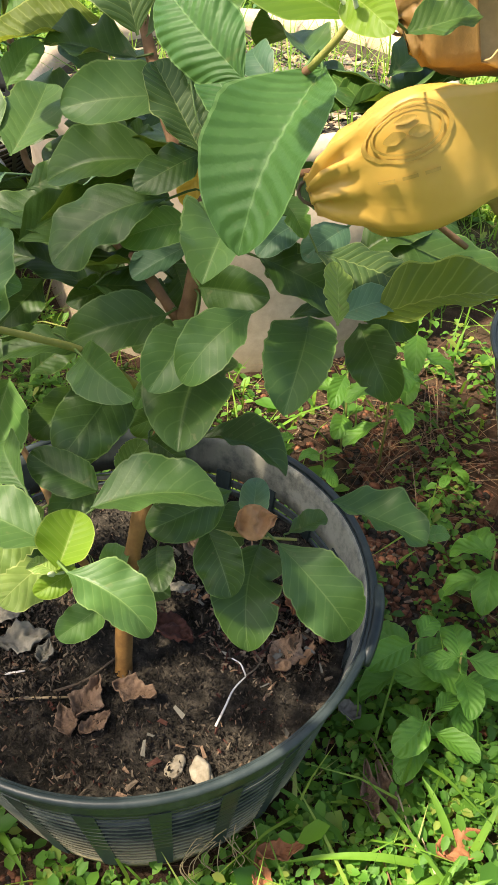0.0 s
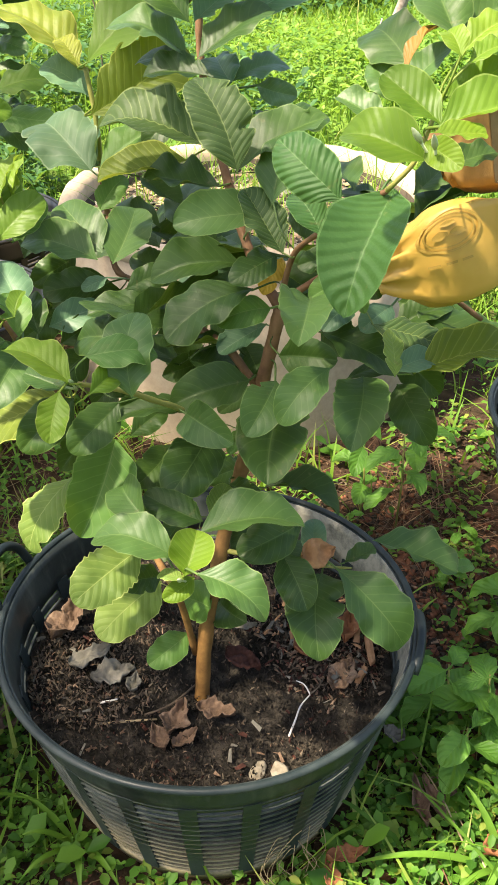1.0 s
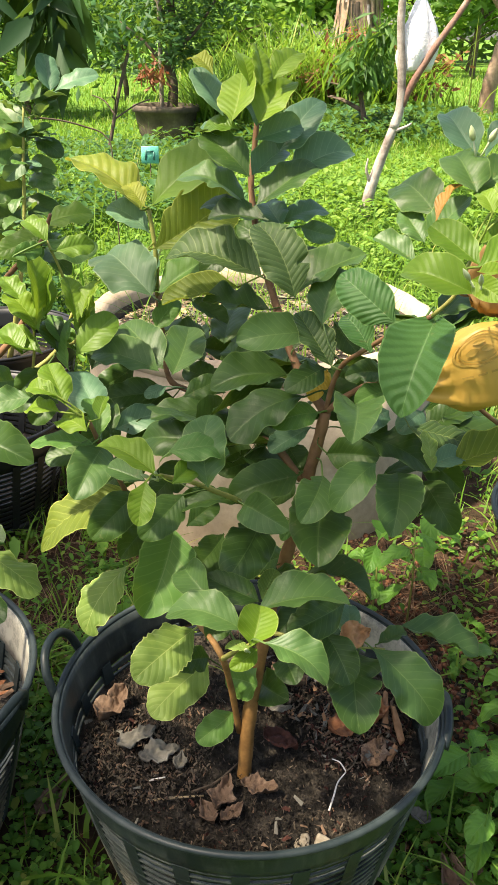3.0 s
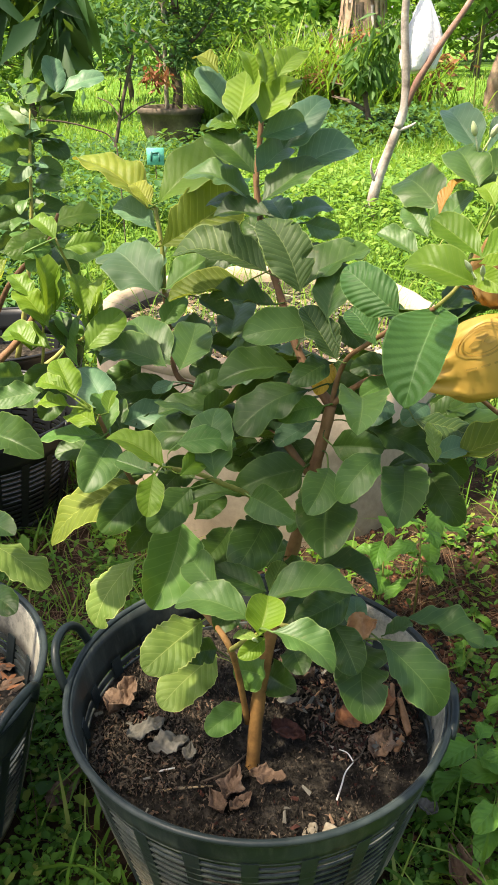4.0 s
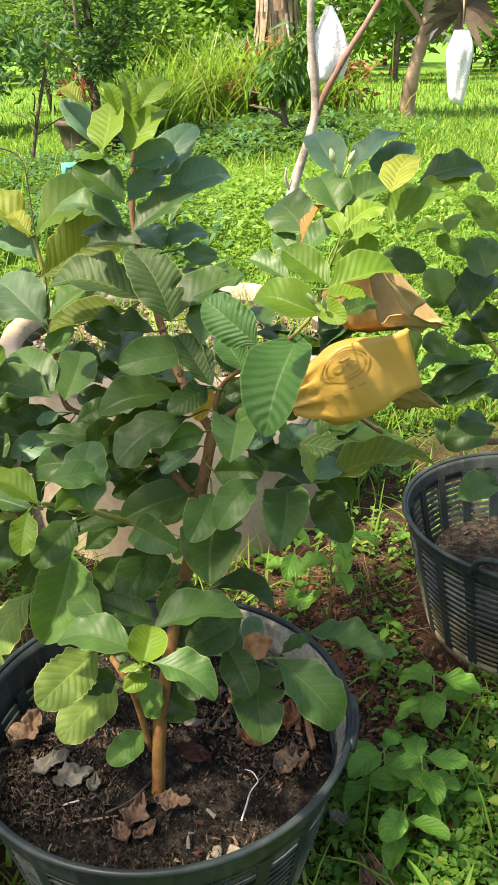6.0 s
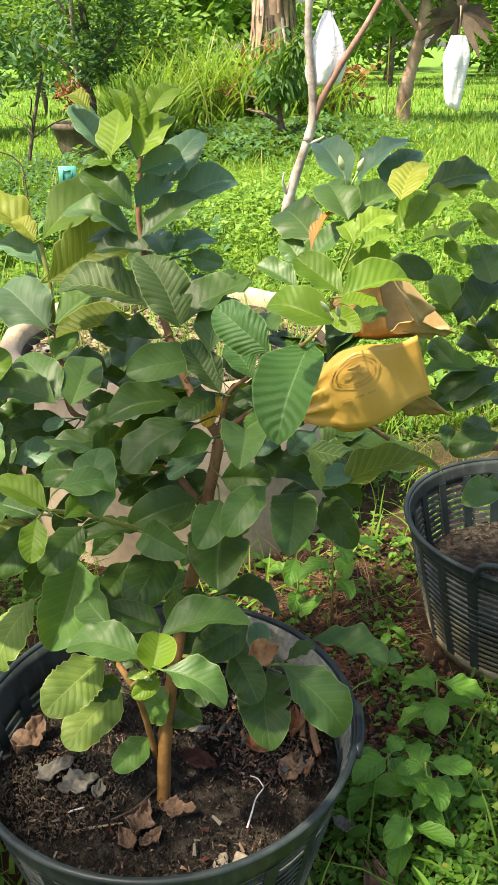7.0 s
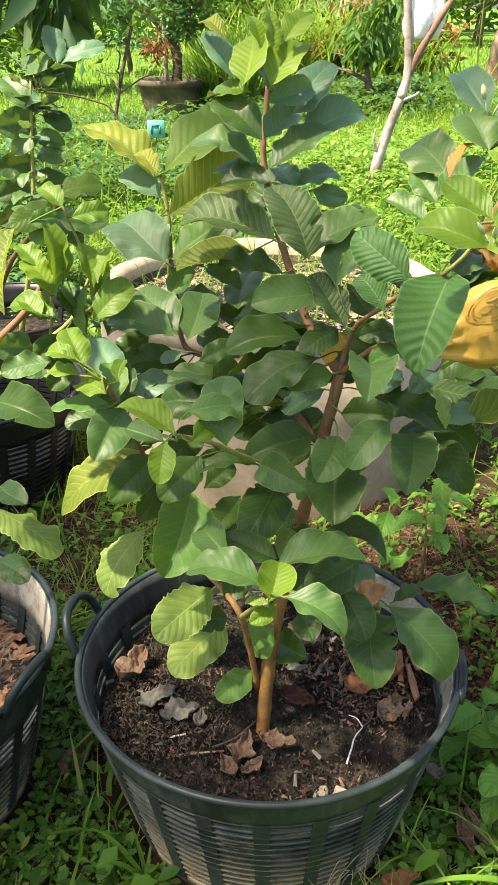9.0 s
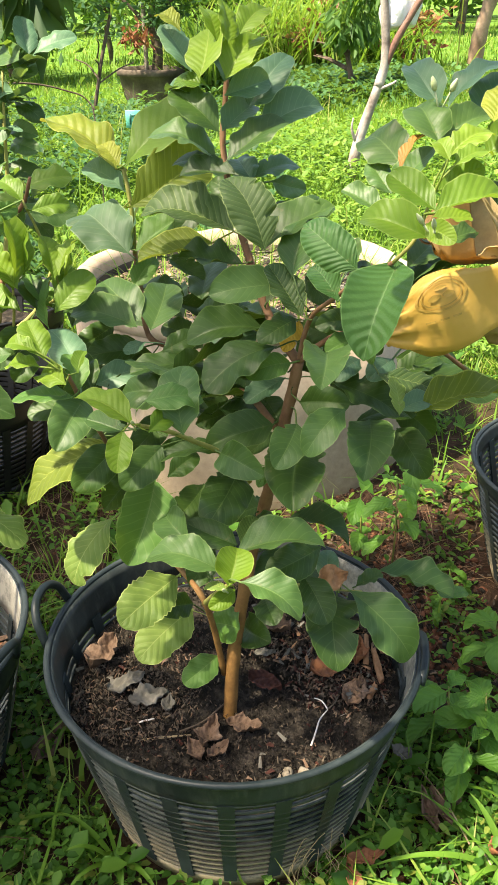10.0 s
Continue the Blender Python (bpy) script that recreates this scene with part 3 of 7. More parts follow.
def leaf_mesh(length, width, kind):
    """A guava blade along x: short stalk, oval outline, folded at the midrib, arched, puckered between its side veins."""
    ribbed = kind in ("olive", "vein", "ribbed")
    nu, nv = (64, 12) if ribbed else (46, 10)
    tender = kind in ("young", "yellow", "lime")
    fold = rnd.uniform(0.18, 0.66) if not tender else rnd.uniform(0.25, 0.7)
    bow = rnd.uniform(-0.02, 0.13)
    hook = rnd.uniform(-0.32, 0.06)
    wave, ph = rnd.uniform(0.05, 0.14), rnd.uniform(0, 60)
    peak = rnd.uniform(0.84, 1.18)
    twist = rnd.uniform(-0.45, 0.45)
    curl = rnd.uniform(-0.35, 0.25)
    if kind == "pale":
        fold, hook, curl = rnd.uniform(0.02, 0.22), rnd.uniform(-0.15, 0.05), rnd.uniform(-0.2, 0.1)
    bend = rnd.uniform(-0.05, 0.05)
    ribs = 12.0 if ribbed else 9.0
    ragged = 0.16 if kind == "pale" else 0.03 if tender else rnd.choice((0.04, 0.06, 0.09))
    puff = 0.010 if kind == "ribbed" else 0.014 if ribbed else 0.007 if kind in ("young", "pale", "lime") else 0.003
    bites = [(rnd.uniform(0.2, 0.9), rnd.choice((-1, 1)), rnd.uniform(0.12, 0.4), rnd.uniform(0.015, 0.05)) for _ in range(rnd.choice((0, 0, 1, 2)))] if not tender else []
    verts, uvs, faces = [], [], []
    for i in range(nu + 1):
        u = 0.5 - 0.5 * math.cos(math.pi * (0.15 * i / nu + 0.85 * (i / nu) ** 1.0)) if i < nu else 1.0
        u = 0.6 * u + 0.4 * i / nu
        s = min(1.0, max(0.0, (u - 0.02) / 0.98)) ** peak
        full = max(0.0, 1 - abs(2 * s - 1) ** 2.3) ** 0.5 * (0.35 + 0.65 * step(-0.05, 0.30, s))
        h = max(0.5 * width * full, 0.0012 if u < 0.5 else 0.0003)
        arch = bow * length * 4 * u * (1 - u) + hook * length * max(0, u - 0.55) ** 2 * 3
        tw = twist * (u - 0.5)
        for j in range(nv + 1):
            v = -1 + 2 * j / nv
            v = math.copysign(abs(v) ** 1.35, v)
            sgn = 1 if v > 0 else -1
            edge = noise.noise(Vector((u * 7 + ph, sgn * 3.0, 0.0))) + 0.75 * noise.noise(Vector((u * 23 + ph, sgn * 5.0, 1.0)))
            hh = h * (1 + ragged * edge * abs(v))
            for place, side, deep, wide in bites:
                if v * side > 0.55:
                    hh *= 1 - deep * math.exp(-((u - place) / wide) ** 2)
            y = v * hh
            z = arch + fold * abs(y) * (1 if bow > -0.01 else 0.6) - 0.35 * fold * y * y / max(width, 1e-4)
            z += curl * width * 0.5 * abs(v) ** 3 * full
            z += wave * width * (noise.noise(Vector((u * 4.5 + ph, sgn * 2.0, 2.0))) * 1.6 + 0.5 * math.sin(ph + u * 17 + sgn)) * abs(v) ** 2.2 * full
            z += puff * width * math.cos(math.tau * (ribs * u - 2.3 * abs(v) * full)) * (1 - abs(v) ** 6) * full
            yy = y + bend * length * 4 * u * (1 - u)
            verts.append((u * length, yy * math.cos(tw) - z * math.sin(tw) * 0.3, z + y * math.sin(tw)))
            uvs.append((u, 0.5 + 0.5 * v))
    for i in range(nu):
        for j in range(nv):
            a = i * (nv + 1) + j
            faces.append((a, a + nv + 1, a + nv + 2, a + 1))
    return verts, faces, uvs


def leaf(root, kind, base, tip, width, roll, name="leaf"):
    """Hangs a leaf on a tree between two places; roll turns the blade about its length, 0 faces up."""
    b, t = Vector(base) - root.location, Vector(tip) - root.location
    ax = (t - b).normalized()
    up = Vector((0, 0, 1))
    up = (up - ax * up.dot(ax)).normalized()
    lat = ax.cross(up)
    n = up * math.cos(radians(roll)) + lat * math.sin(radians(roll))
    y = n.cross(ax)
    b = b - ax * 0.02 * (t - b).length
    length = (t - b).length * 1.04
    verts, faces, uvs = leaf_mesh(length, width, kind)
    m = Matrix((ax, y, n)).transposed().to_4x4()
    m.translation = b
    stem, bearer = min(STEMS[root.name], key=lambda s: (s[0] - b).length)
    if 0.004 < (stem - b).length < 0.06:
        s = m.inverted() @ stem
        mid = s * 0.5 + Vector((-0.08 * length, 0, 0.004))
        k0 = len(verts)
        line = spline([s, mid, (0.03 * length, 0, 0)], 3)
        for p in line:
            for q in range(4):
                verts.append(p + Vector((0, math.cos(q * math.pi / 2), math.sin(q * math.pi / 2))) * 0.0012)
                uvs.append((0.02, 0.5))
        for k in range(len(line) - 1):
            for q in range(4):
                faces.append((k0 + k * 4 + q, k0 + k * 4 + (q + 1) % 4, k0 + k * 4 + 4 + (q + 1) % 4, k0 + k * 4 + 4 + q))
    ob = raw(name, verts, faces, MAT[KIND[kind]], bearer)
    layer = ob.data.uv_layers.new(name="UVMap")
    layer.data.foreach_set("uv", [c for lp in ob.data.loops for c in uvs[lp.vertex_index]])
    ob.matrix_basis = m
    return ob


MAT["leaf_olive"] = leaf_material("guava_leaf_olive", (0.078, 0.125, 0.015), (0.145, 0.195, 0.026), (0.38, 0.42, 0.09), thin=0.4, glow=(0.5, 0.55, 0.04), relief=0.25, veins=0.55, side_veins=0.45, ribs=12.0)
# Paler grey-green leaf; sunlight on the blade is put into its colour.
MAT["leaf_grey_lit"] = leaf_material("guava_leaf_grey_lit", (0.066, 0.130, 0.058), (0.12, 0.195, 0.10), (0.24, 0.32, 0.17), thin=0.22, relief=0.14, veins=0.45)
MAT["leaf_ribbed"] = leaf_material("guava_leaf_ribbed", (0.026, 0.085, 0.018), (0.055, 0.14, 0.032), (0.22, 0.36, 0.12), thin=0.15, relief=0.36, veins=0.26, side_veins=0.12, ribs=12.0)
MAT["leaf_yellow"] = leaf_material("guava_leaf_yellow", (0.12, 0.18, 0.016), (0.24, 0.26, 0.028), (0.34, 0.33, 0.08), thin=0.34, glow=(0.45, 0.42, 0.04))
MAT["leaf_lime"] = leaf_material("guava_leaf_lime", (0.085, 0.17, 0.010), (0.15, 0.245, 0.019), (0.28, 0.34, 0.08), thin=0.36, glow=(0.32, 0.46, 0.03), blemish=0.03, relief=0.14)
MAT["leaf_gold"] = leaf_material("guava_leaf_gold", (0.50, 0.29, 0.03), (0.62, 0.40, 0.05), (0.54, 0.34, 0.07), thin=0.35, glow=(0.7, 0.42, 0.04))
MAT["leaf_amber"] = leaf_material("guava_leaf_amber", (0.17, 0.090, 0.018), (0.27, 0.15, 0.032), (0.25, 0.14, 0.04), thin=0.2, glow=(0.30, 0.16, 0.025))
MAT["leaf_vein"] = leaf_material("guava_leaf_veined", (0.035, 0.075, 0.018), (0.07, 0.12, 0.03), (0.26, 0.32, 0.10), thin=0.1, relief=0.25, veins=0.5, side_veins=0.4, ribs=12.0)
guava = thing("guava_tree", "young potted guava tree with broad leathery leaves and bagged fruit", "tree", (-0.009, -0.061, 0.180))
trunk = [(-0.009, -0.061, 0.187), (-0.003, -0.050, 0.266), (0.008, -0.035, 0.333), (0.028, -0.005, 0.416), (0.046, 0.005, 0.482), (0.062, 0.005, 0.562), (0.074, 0.006, 0.616), (0.081, 0.007, 0.652)]
top = [(0.081, 0.007, 0.652), (0.062, 0.050, 0.670), (0.047, 0.090, 0.697), (0.030, 0.130, 0.747), (0.018, 0.165, 0.786), (0.009, 0.190, 0.825), (0.005, 0.215, 0.868), (0.009, 0.225, 0.903), (0.012, 0.230, 0.938)]
left = [(0.057, 0.005, 0.568), (0.029, 0.030, 0.598), (0.003, 0.075, 0.596), (-0.033, 0.120, 0.607), (-0.073, 0.170, 0.612), (-0.102, 0.200, 0.620), (-0.111, 0.240, 0.669), (-0.117, 0.265, 0.713), (-0.118, 0.270, 0.772), (-0.125, 0.275, 0.825)]
right = [(0.081, 0.007, 0.652), (0.086, 0.000, 0.687), (0.093, -0.020, 0.718), (0.108, -0.060, 0.748), (0.126, -0.110, 0.783), (0.145, -0.160, 0.813)]
right2 = [(0.091, 0.000, 0.697), (0.101, -0.005, 0.676), (0.130, -0.020, 0.698), (0.179, -0.010, 0.700), (0.227, 0.000, 0.675), (0.282, 0.020, 0.630)]
second = [(-0.015, -0.050, 0.243), (-0.027, -0.060, 0.330), (-0.040, -0.080, 0.394), (-0.068, -0.020, 0.393), (-0.112, 0.050, 0.402), (-0.135, 0.060, 0.464), (-0.147, 0.050, 0.523), (-0.162, 0.000, 0.599), (-0.173, -0.040, 0.663)]
bud = [(-0.037, -0.070, 0.373), (-0.024, -0.140, 0.440), (-0.011, -0.190, 0.489)]
young = [(0.023, 0.000, 0.501), (-0.009, -0.030, 0.556), (-0.042, -0.060, 0.590), (-0.067, -0.090, 0.618), (-0.096, -0.120, 0.641)]
low = [(0.021, -0.020, 0.372), (0.067, -0.045, 0.380), (0.116, -0.040, 0.365), (0.163, -0.030, 0.351), (0.190, -0.020, 0.348)]
stems(guava, "trunk", [(-0.010, -0.062, 0.165)] + trunk, 0.0100, 0.0064, MAT["bark"], "slim orange-brown trunk")
stems(guava, "branch", top, 0.0060, 0.0032, MAT["bark"])
stems(guava, "branch", left[:-2], 0.0045, 0.0034, MAT["bark"])
stems(guava, "twig", left[-3:], 0.0034, 0.0028, MAT["twig"], "yellow-green shoot")
stems(guava, "branch", right, 0.0032, 0.0020, MAT["bark"])
stems(guava, "branch", [trunk[-1]] + right2[1:], 0.0038, 0.0024, MAT["bark"])
stems(guava, "branch", second, 0.0042, 0.0026, MAT["bark"])
stems(guava, "twig", bud, 0.0035, 0.002, MAT["twig"])
stems(guava, "twig", young, 0.0036, 0.0022, MAT["twig"], "yellow-green twig")
stems(guava, "twig", low[:4], 0.0030, 0.0014, MAT["twig"], "yellow-green twig")
stems(guava, "branch", [right[-1], (0.16, -0.17, 0.835), (0.172, -0.16, 0.86)], 0.0019, 0.0015, MAT["twig"])

left_guava = thing("guava_tree", "potted guava tree with bright new leaves, beside the main tree", "tree", LEFT + Vector((0, 0, 0.15)))
stems(left_guava, "trunk", [(-0.535, 0.04, 0.14), (-0.50, 0.05, 0.32), (-0.43, 0.08, 0.50), (-0.36, 0.12, 0.62), (-0.29, 0.14, 0.69), (-0.25, 0.14, 0.75)], 0.012, 0.003, MAT["bark"])
stems(left_guava, "branch", [(-0.40, 0.10, 0.56), (-0.31, 0.15, 0.62), (-0.24, 0.16, 0.67), (-0.21, 0.15, 0.73)], 0.005, 0.002, MAT["twig"])
stems(left_guava, "branch", [(-0.50, 0.05, 0.32), (-0.42, -0.02, 0.44), (-0.36, -0.06, 0.56)], 0.006, 0.003, MAT["twig"])
right_guava = thing("guava_tree", "potted guava tree with young tips in the neighbouring basket", "tree", RIGHT + Vector((0, 0, 0.16)))
stems(right_guava, "trunk", [(0.705, 0.425, 0.15), (0.66, 0.36, 0.34), (0.60, 0.28, 0.50), (0.55, 0.22, 0.64), (0.50, 0.16, 0.76), (0.44, 0.10, 0.86)], 0.013, 0.003, MAT["bark"])
stems(right_guava, "branch", [(0.62, 0.30, 0.47), (0.54, 0.24, 0.50), (0.46, 0.19, 0.53), (0.40, 0.17, 0.56)], 0.007, 0.003, MAT["twig_red"], "bare reddish branch")
stems(right_guava, "branch", [(0.58, 0.26, 0.56), (0.50, 0.28, 0.66), (0.45, 0.31, 0.73)], 0.005, 0.002, MAT["twig"])
back_guava = thing("guava_tree", "small potted guava tree in the basket behind", "tree", BACK + Vector((0, 0, 0.12)))
stems(back_guava, "trunk", [(-0.612, 0.942, 0.10), (-0.595, 0.93, 0.25), (-0.55, 0.90, 0.40), (-0.46, 0.80, 0.58), (-0.36, 0.73, 0.68), (-0.33, 0.70, 0.74)], 0.010, 0.003, MAT["bark"])
far_guava = thing("guava_tree", "guava sapling with pale bluish leaves, in the farther basket", "tree", (-0.65, 1.58, 0.16))
stems(far_guava, "trunk", [(-0.65, 1.58, 0.15), (-0.60, 1.56, 0.34), (-0.56, 1.55, 0.55), (-0.545, 1.55, 0.72), (-0.53, 1.55, 0.86)], 0.009, 0.003, MAT["twig"])
for kind, base, tip, width, roll in (
        ("lime", (-0.021, 0.111, 0.947), (-0.010, 0.168, 0.993), 0.044, -17),
        ("lime", (0.009, 0.121, 0.945), (0.046, 0.157, 0.990), 0.041, 25),
        ("blue", (-0.031, 0.147, 0.950), (-0.060, 0.184, 0.993), 0.038, -5),
        ("lime", (-0.001, 0.134, 0.981), (-0.012, 0.166, 1.016), 0.029, 18),
        ("lime", (0.011, 0.133, 0.980), (0.006, 0.167, 1.018), 0.031, 38),
        ("lime", (0.025, 0.134, 0.988), (0.055, 0.166, 1.015), 0.031, 28),
        ("yellow", (-0.041, 0.148, 0.991), (-0.065, 0.172, 1.010), 0.023, -18),
        ("blue", (0.007, 0.153, 0.939), (0.007, 0.187, 0.980), 0.032, 36),
        ("young", (-0.012, 0.142, 0.935), (-0.052, 0.158, 0.938), 0.026, -34),
        ("blue", (0.008, 0.160, 0.923), (0.058, 0.180, 0.937), 0.033, 60),
        ("blue", (0.036, 0.170, 0.910), (0.083, 0.210, 0.964), 0.049, 22),
        ("leaf", (-0.002, 0.125, 0.888), (-0.052, 0.159, 0.925), 0.042, -35),
):
    leaf(guava, kind, base, tip, width, roll)
for kind, base, tip, width, roll in (
        ("blue", (-0.028, 0.150, 0.924), (-0.059, 0.170, 0.934), 0.023, -18),
        ("blue", (0.004, 0.151, 0.886), (0.043, 0.189, 0.913), 0.036, 33),
        ("blue", (0.049, 0.176, 0.880), (0.123, 0.202, 0.908), 0.050, 39),
        ("leaf", (0.008, 0.113, 0.859), (0.072, 0.147, 0.901), 0.050, 14),
        ("sage", (-0.007, 0.135, 0.857), (-0.079, 0.165, 0.886), 0.049, -16),
        ("leaf", (-0.003, 0.141, 0.850), (-0.055, 0.159, 0.854), 0.033, -24),
        ("leaf", (0.019, 0.111, 0.842), (-0.046, 0.129, 0.845), 0.041, -24),
        ("blue", (0.037, 0.142, 0.831), (0.022, 0.198, 0.848), 0.037, -17),
        ("blue", (0.042, 0.161, 0.831), (0.095, 0.179, 0.842), 0.035, 25),
        ("blue", (0.064, 0.179, 0.822), (0.102, 0.161, 0.815), 0.026, 76),
        ("vein", (0.041, -0.006, 0.787), (0.006, 0.042, 0.851), 0.053, -23),
        ("leaf", (0.042, 0.045, 0.772), (0.124, 0.075, 0.809), 0.056, 13),
):
    leaf(guava, kind, base, tip, width, roll)
for kind, base, tip, width, roll in (
        ("leaf", (0.059, 0.089, 0.792), (0.128, 0.111, 0.810), 0.045, 23),
        ("sage", (0.073, 0.005, 0.754), (0.100, 0.055, 0.802), 0.045, 3),
        ("ribbed", (0.113, -0.159, 0.807), (0.071, -0.118, 0.839), 0.040, -54),
        ("ribbed", (0.110, -0.077, 0.751), (0.088, -0.043, 0.779), 0.029, -36),
        ("vein", (0.081, -0.019, 0.716), (0.049, 0.019, 0.761), 0.040, -14),
        ("sage", (0.062, 0.025, 0.739), (-0.015, 0.011, 0.735), 0.047, -39),
        ("leaf", (0.077, 0.012, 0.702), (0.035, -0.014, 0.686), 0.031, -41),
        ("gold", (0.084, 0.032, 0.692), (0.064, 0.008, 0.670), 0.023, -11),
        ("leaf", (0.042, 0.067, 0.673), (-0.043, 0.053, 0.668), 0.051, -29),
        ("blue", (0.047, 0.091, 0.656), (-0.023, 0.069, 0.636), 0.045, -15),
        ("leaf", (0.054, -0.005, 0.675), (-0.023, -0.035, 0.639), 0.054, -23),
        ("mid", (0.071, 0.000, 0.654), (0.023, -0.020, 0.651), 0.031, -54),
):
    leaf(guava, kind, base, tip, width, roll)
for kind, base, tip, width, roll in (
        ("olive", (-0.114, 0.216, 0.787), (-0.017, 0.276, 0.841), 0.076, 52),
        ("young", (-0.118, 0.259, 0.833), (-0.020, 0.301, 0.894), 0.074, 28),
        ("yellow", (-0.138, 0.307, 0.818), (-0.234, 0.353, 0.873), 0.071, -10),
        ("yellow", (-0.130, 0.266, 0.830), (-0.154, 0.294, 0.856), 0.027, -20),
        ("blue", (-0.128, 0.295, 0.791), (-0.181, 0.325, 0.819), 0.040, -31),
        ("grey", (-0.123, 0.234, 0.722), (-0.197, 0.331, 0.763), 0.077, -24),
        ("mid", (-0.112, 0.233, 0.726), (-0.038, 0.267, 0.768), 0.055, 26),
        ("olive", (-0.012, 0.168, 0.750), (-0.102, 0.152, 0.740), 0.053, -16),
        ("leaf", (0.023, 0.116, 0.737), (-0.052, 0.136, 0.746), 0.047, -18),
        ("vein", (0.013, 0.114, 0.777), (-0.092, 0.146, 0.805), 0.068, -25),
        ("mid", (-0.118, 0.235, 0.676), (-0.090, 0.265, 0.707), 0.031, 35),
        ("blue", (-0.118, 0.250, 0.724), (-0.105, 0.290, 0.776), 0.035, -37),
):
    leaf(guava, kind, base, tip, width, roll)
for kind, base, tip, width, roll in (
        ("sage", (-0.093, 0.127, 0.653), (-0.075, 0.208, 0.686), 0.054, 9),
        ("sage", (-0.106, 0.138, 0.662), (-0.156, 0.207, 0.691), 0.054, -24),
        ("sage", (-0.111, 0.127, 0.657), (-0.191, 0.153, 0.675), 0.052, -25),
        ("leaf", (-0.196, 0.163, 0.647), (-0.161, 0.197, 0.688), 0.038, 14),
        ("blue", (-0.174, 0.020, 0.642), (-0.210, 0.081, 0.677), 0.047, -8),
        ("leaf", (-0.107, 0.156, 0.618), (-0.175, 0.144, 0.615), 0.041, -47),
        ("blue", (-0.101, 0.128, 0.636), (-0.126, 0.112, 0.630), 0.018, -32),
        ("leaf", (-0.079, 0.110, 0.630), (-0.035, 0.130, 0.644), 0.030, 51),
        ("blue", (-0.162, 0.091, 0.596), (-0.107, 0.110, 0.610), 0.036, 41),
        ("leaf", (-0.036, 0.096, 0.614), (-0.116, 0.084, 0.610), 0.048, -10),
        ("sage", (-0.049, -0.135, 0.637), (-0.048, -0.084, 0.690), 0.044, -6),
        ("young", (-0.083, -0.144, 0.645), (-0.061, -0.116, 0.653), 0.023, 45),
):
    leaf(guava, kind, base, tip, width, roll)
for kind, base, tip, width, roll in (
        ("mid", (-0.085, -0.126, 0.670), (-0.030, -0.114, 0.670), 0.034, 26),
        ("lime", (-0.099, -0.135, 0.649), (-0.154, -0.108, 0.671), 0.039, -6),
        ("lime", (-0.108, -0.142, 0.646), (-0.113, -0.176, 0.621), 0.026, -13),
        ("sage", (-0.114, -0.089, 0.619), (-0.152, -0.071, 0.626), 0.026, -27),
        ("sage", (-0.163, -0.016, 0.624), (-0.183, -0.084, 0.604), 0.047, -32),
        ("leaf", (-0.172, 0.006, 0.607), (-0.228, -0.006, 0.606), 0.034, -24),
        ("olive", (-0.143, 0.047, 0.531), (-0.251, 0.013, 0.487), 0.073, -10),
        ("leaf", (-0.134, 0.025, 0.543), (-0.179, -0.024, 0.516), 0.046, -45),
        ("leaf", (-0.078, -0.029, 0.569), (-0.119, -0.071, 0.544), 0.040, -44),
        ("leaf", (-0.011, -0.024, 0.557), (-0.082, -0.036, 0.555), 0.040, -3),
        ("leaf", (-0.046, -0.013, 0.566), (-0.078, -0.027, 0.562), 0.022, -53),
        ("sage", (-0.011, -0.049, 0.567), (0.027, -0.097, 0.567), 0.039, 51),
):
    leaf(guava, kind, base, tip, width, roll)
for kind, base, tip, width, roll in (
        ("mid", (0.042, -0.050, 0.548), (0.030, -0.070, 0.536), 0.016, -16),
        ("leaf", (0.050, -0.011, 0.582), (-0.025, -0.029, 0.568), 0.047, -39),
        ("leaf", (0.006, 0.068, 0.562), (-0.033, 0.032, 0.567), 0.033, -60),
        ("blue", (0.069, 0.041, 0.618), (0.022, 0.019, 0.599), 0.033, -19),
        ("sage", (0.075, -0.038, 0.595), (0.050, -0.102, 0.585), 0.043, -20),
        ("sage", (0.118, -0.102, 0.642), (0.075, -0.138, 0.614), 0.037, -27),
        ("leaf", (0.079, -0.035, 0.621), (0.124, -0.065, 0.631), 0.037, 68),
        ("sage", (0.104, -0.051, 0.684), (0.089, -0.129, 0.682), 0.049, -2),
        ("leaf", (0.087, -0.002, 0.550), (0.066, -0.105, 0.534), 0.069, -5),
        ("sage", (0.161, -0.020, 0.588), (0.143, -0.099, 0.569), 0.052, 1),
        ("leaf", (0.123, 0.005, 0.625), (0.193, -0.024, 0.600), 0.048, 25),
        ("leaf", (0.149, -0.006, 0.579), (0.214, 0.006, 0.582), 0.028, 3),
):
    leaf(guava, kind, base, tip, width, roll)
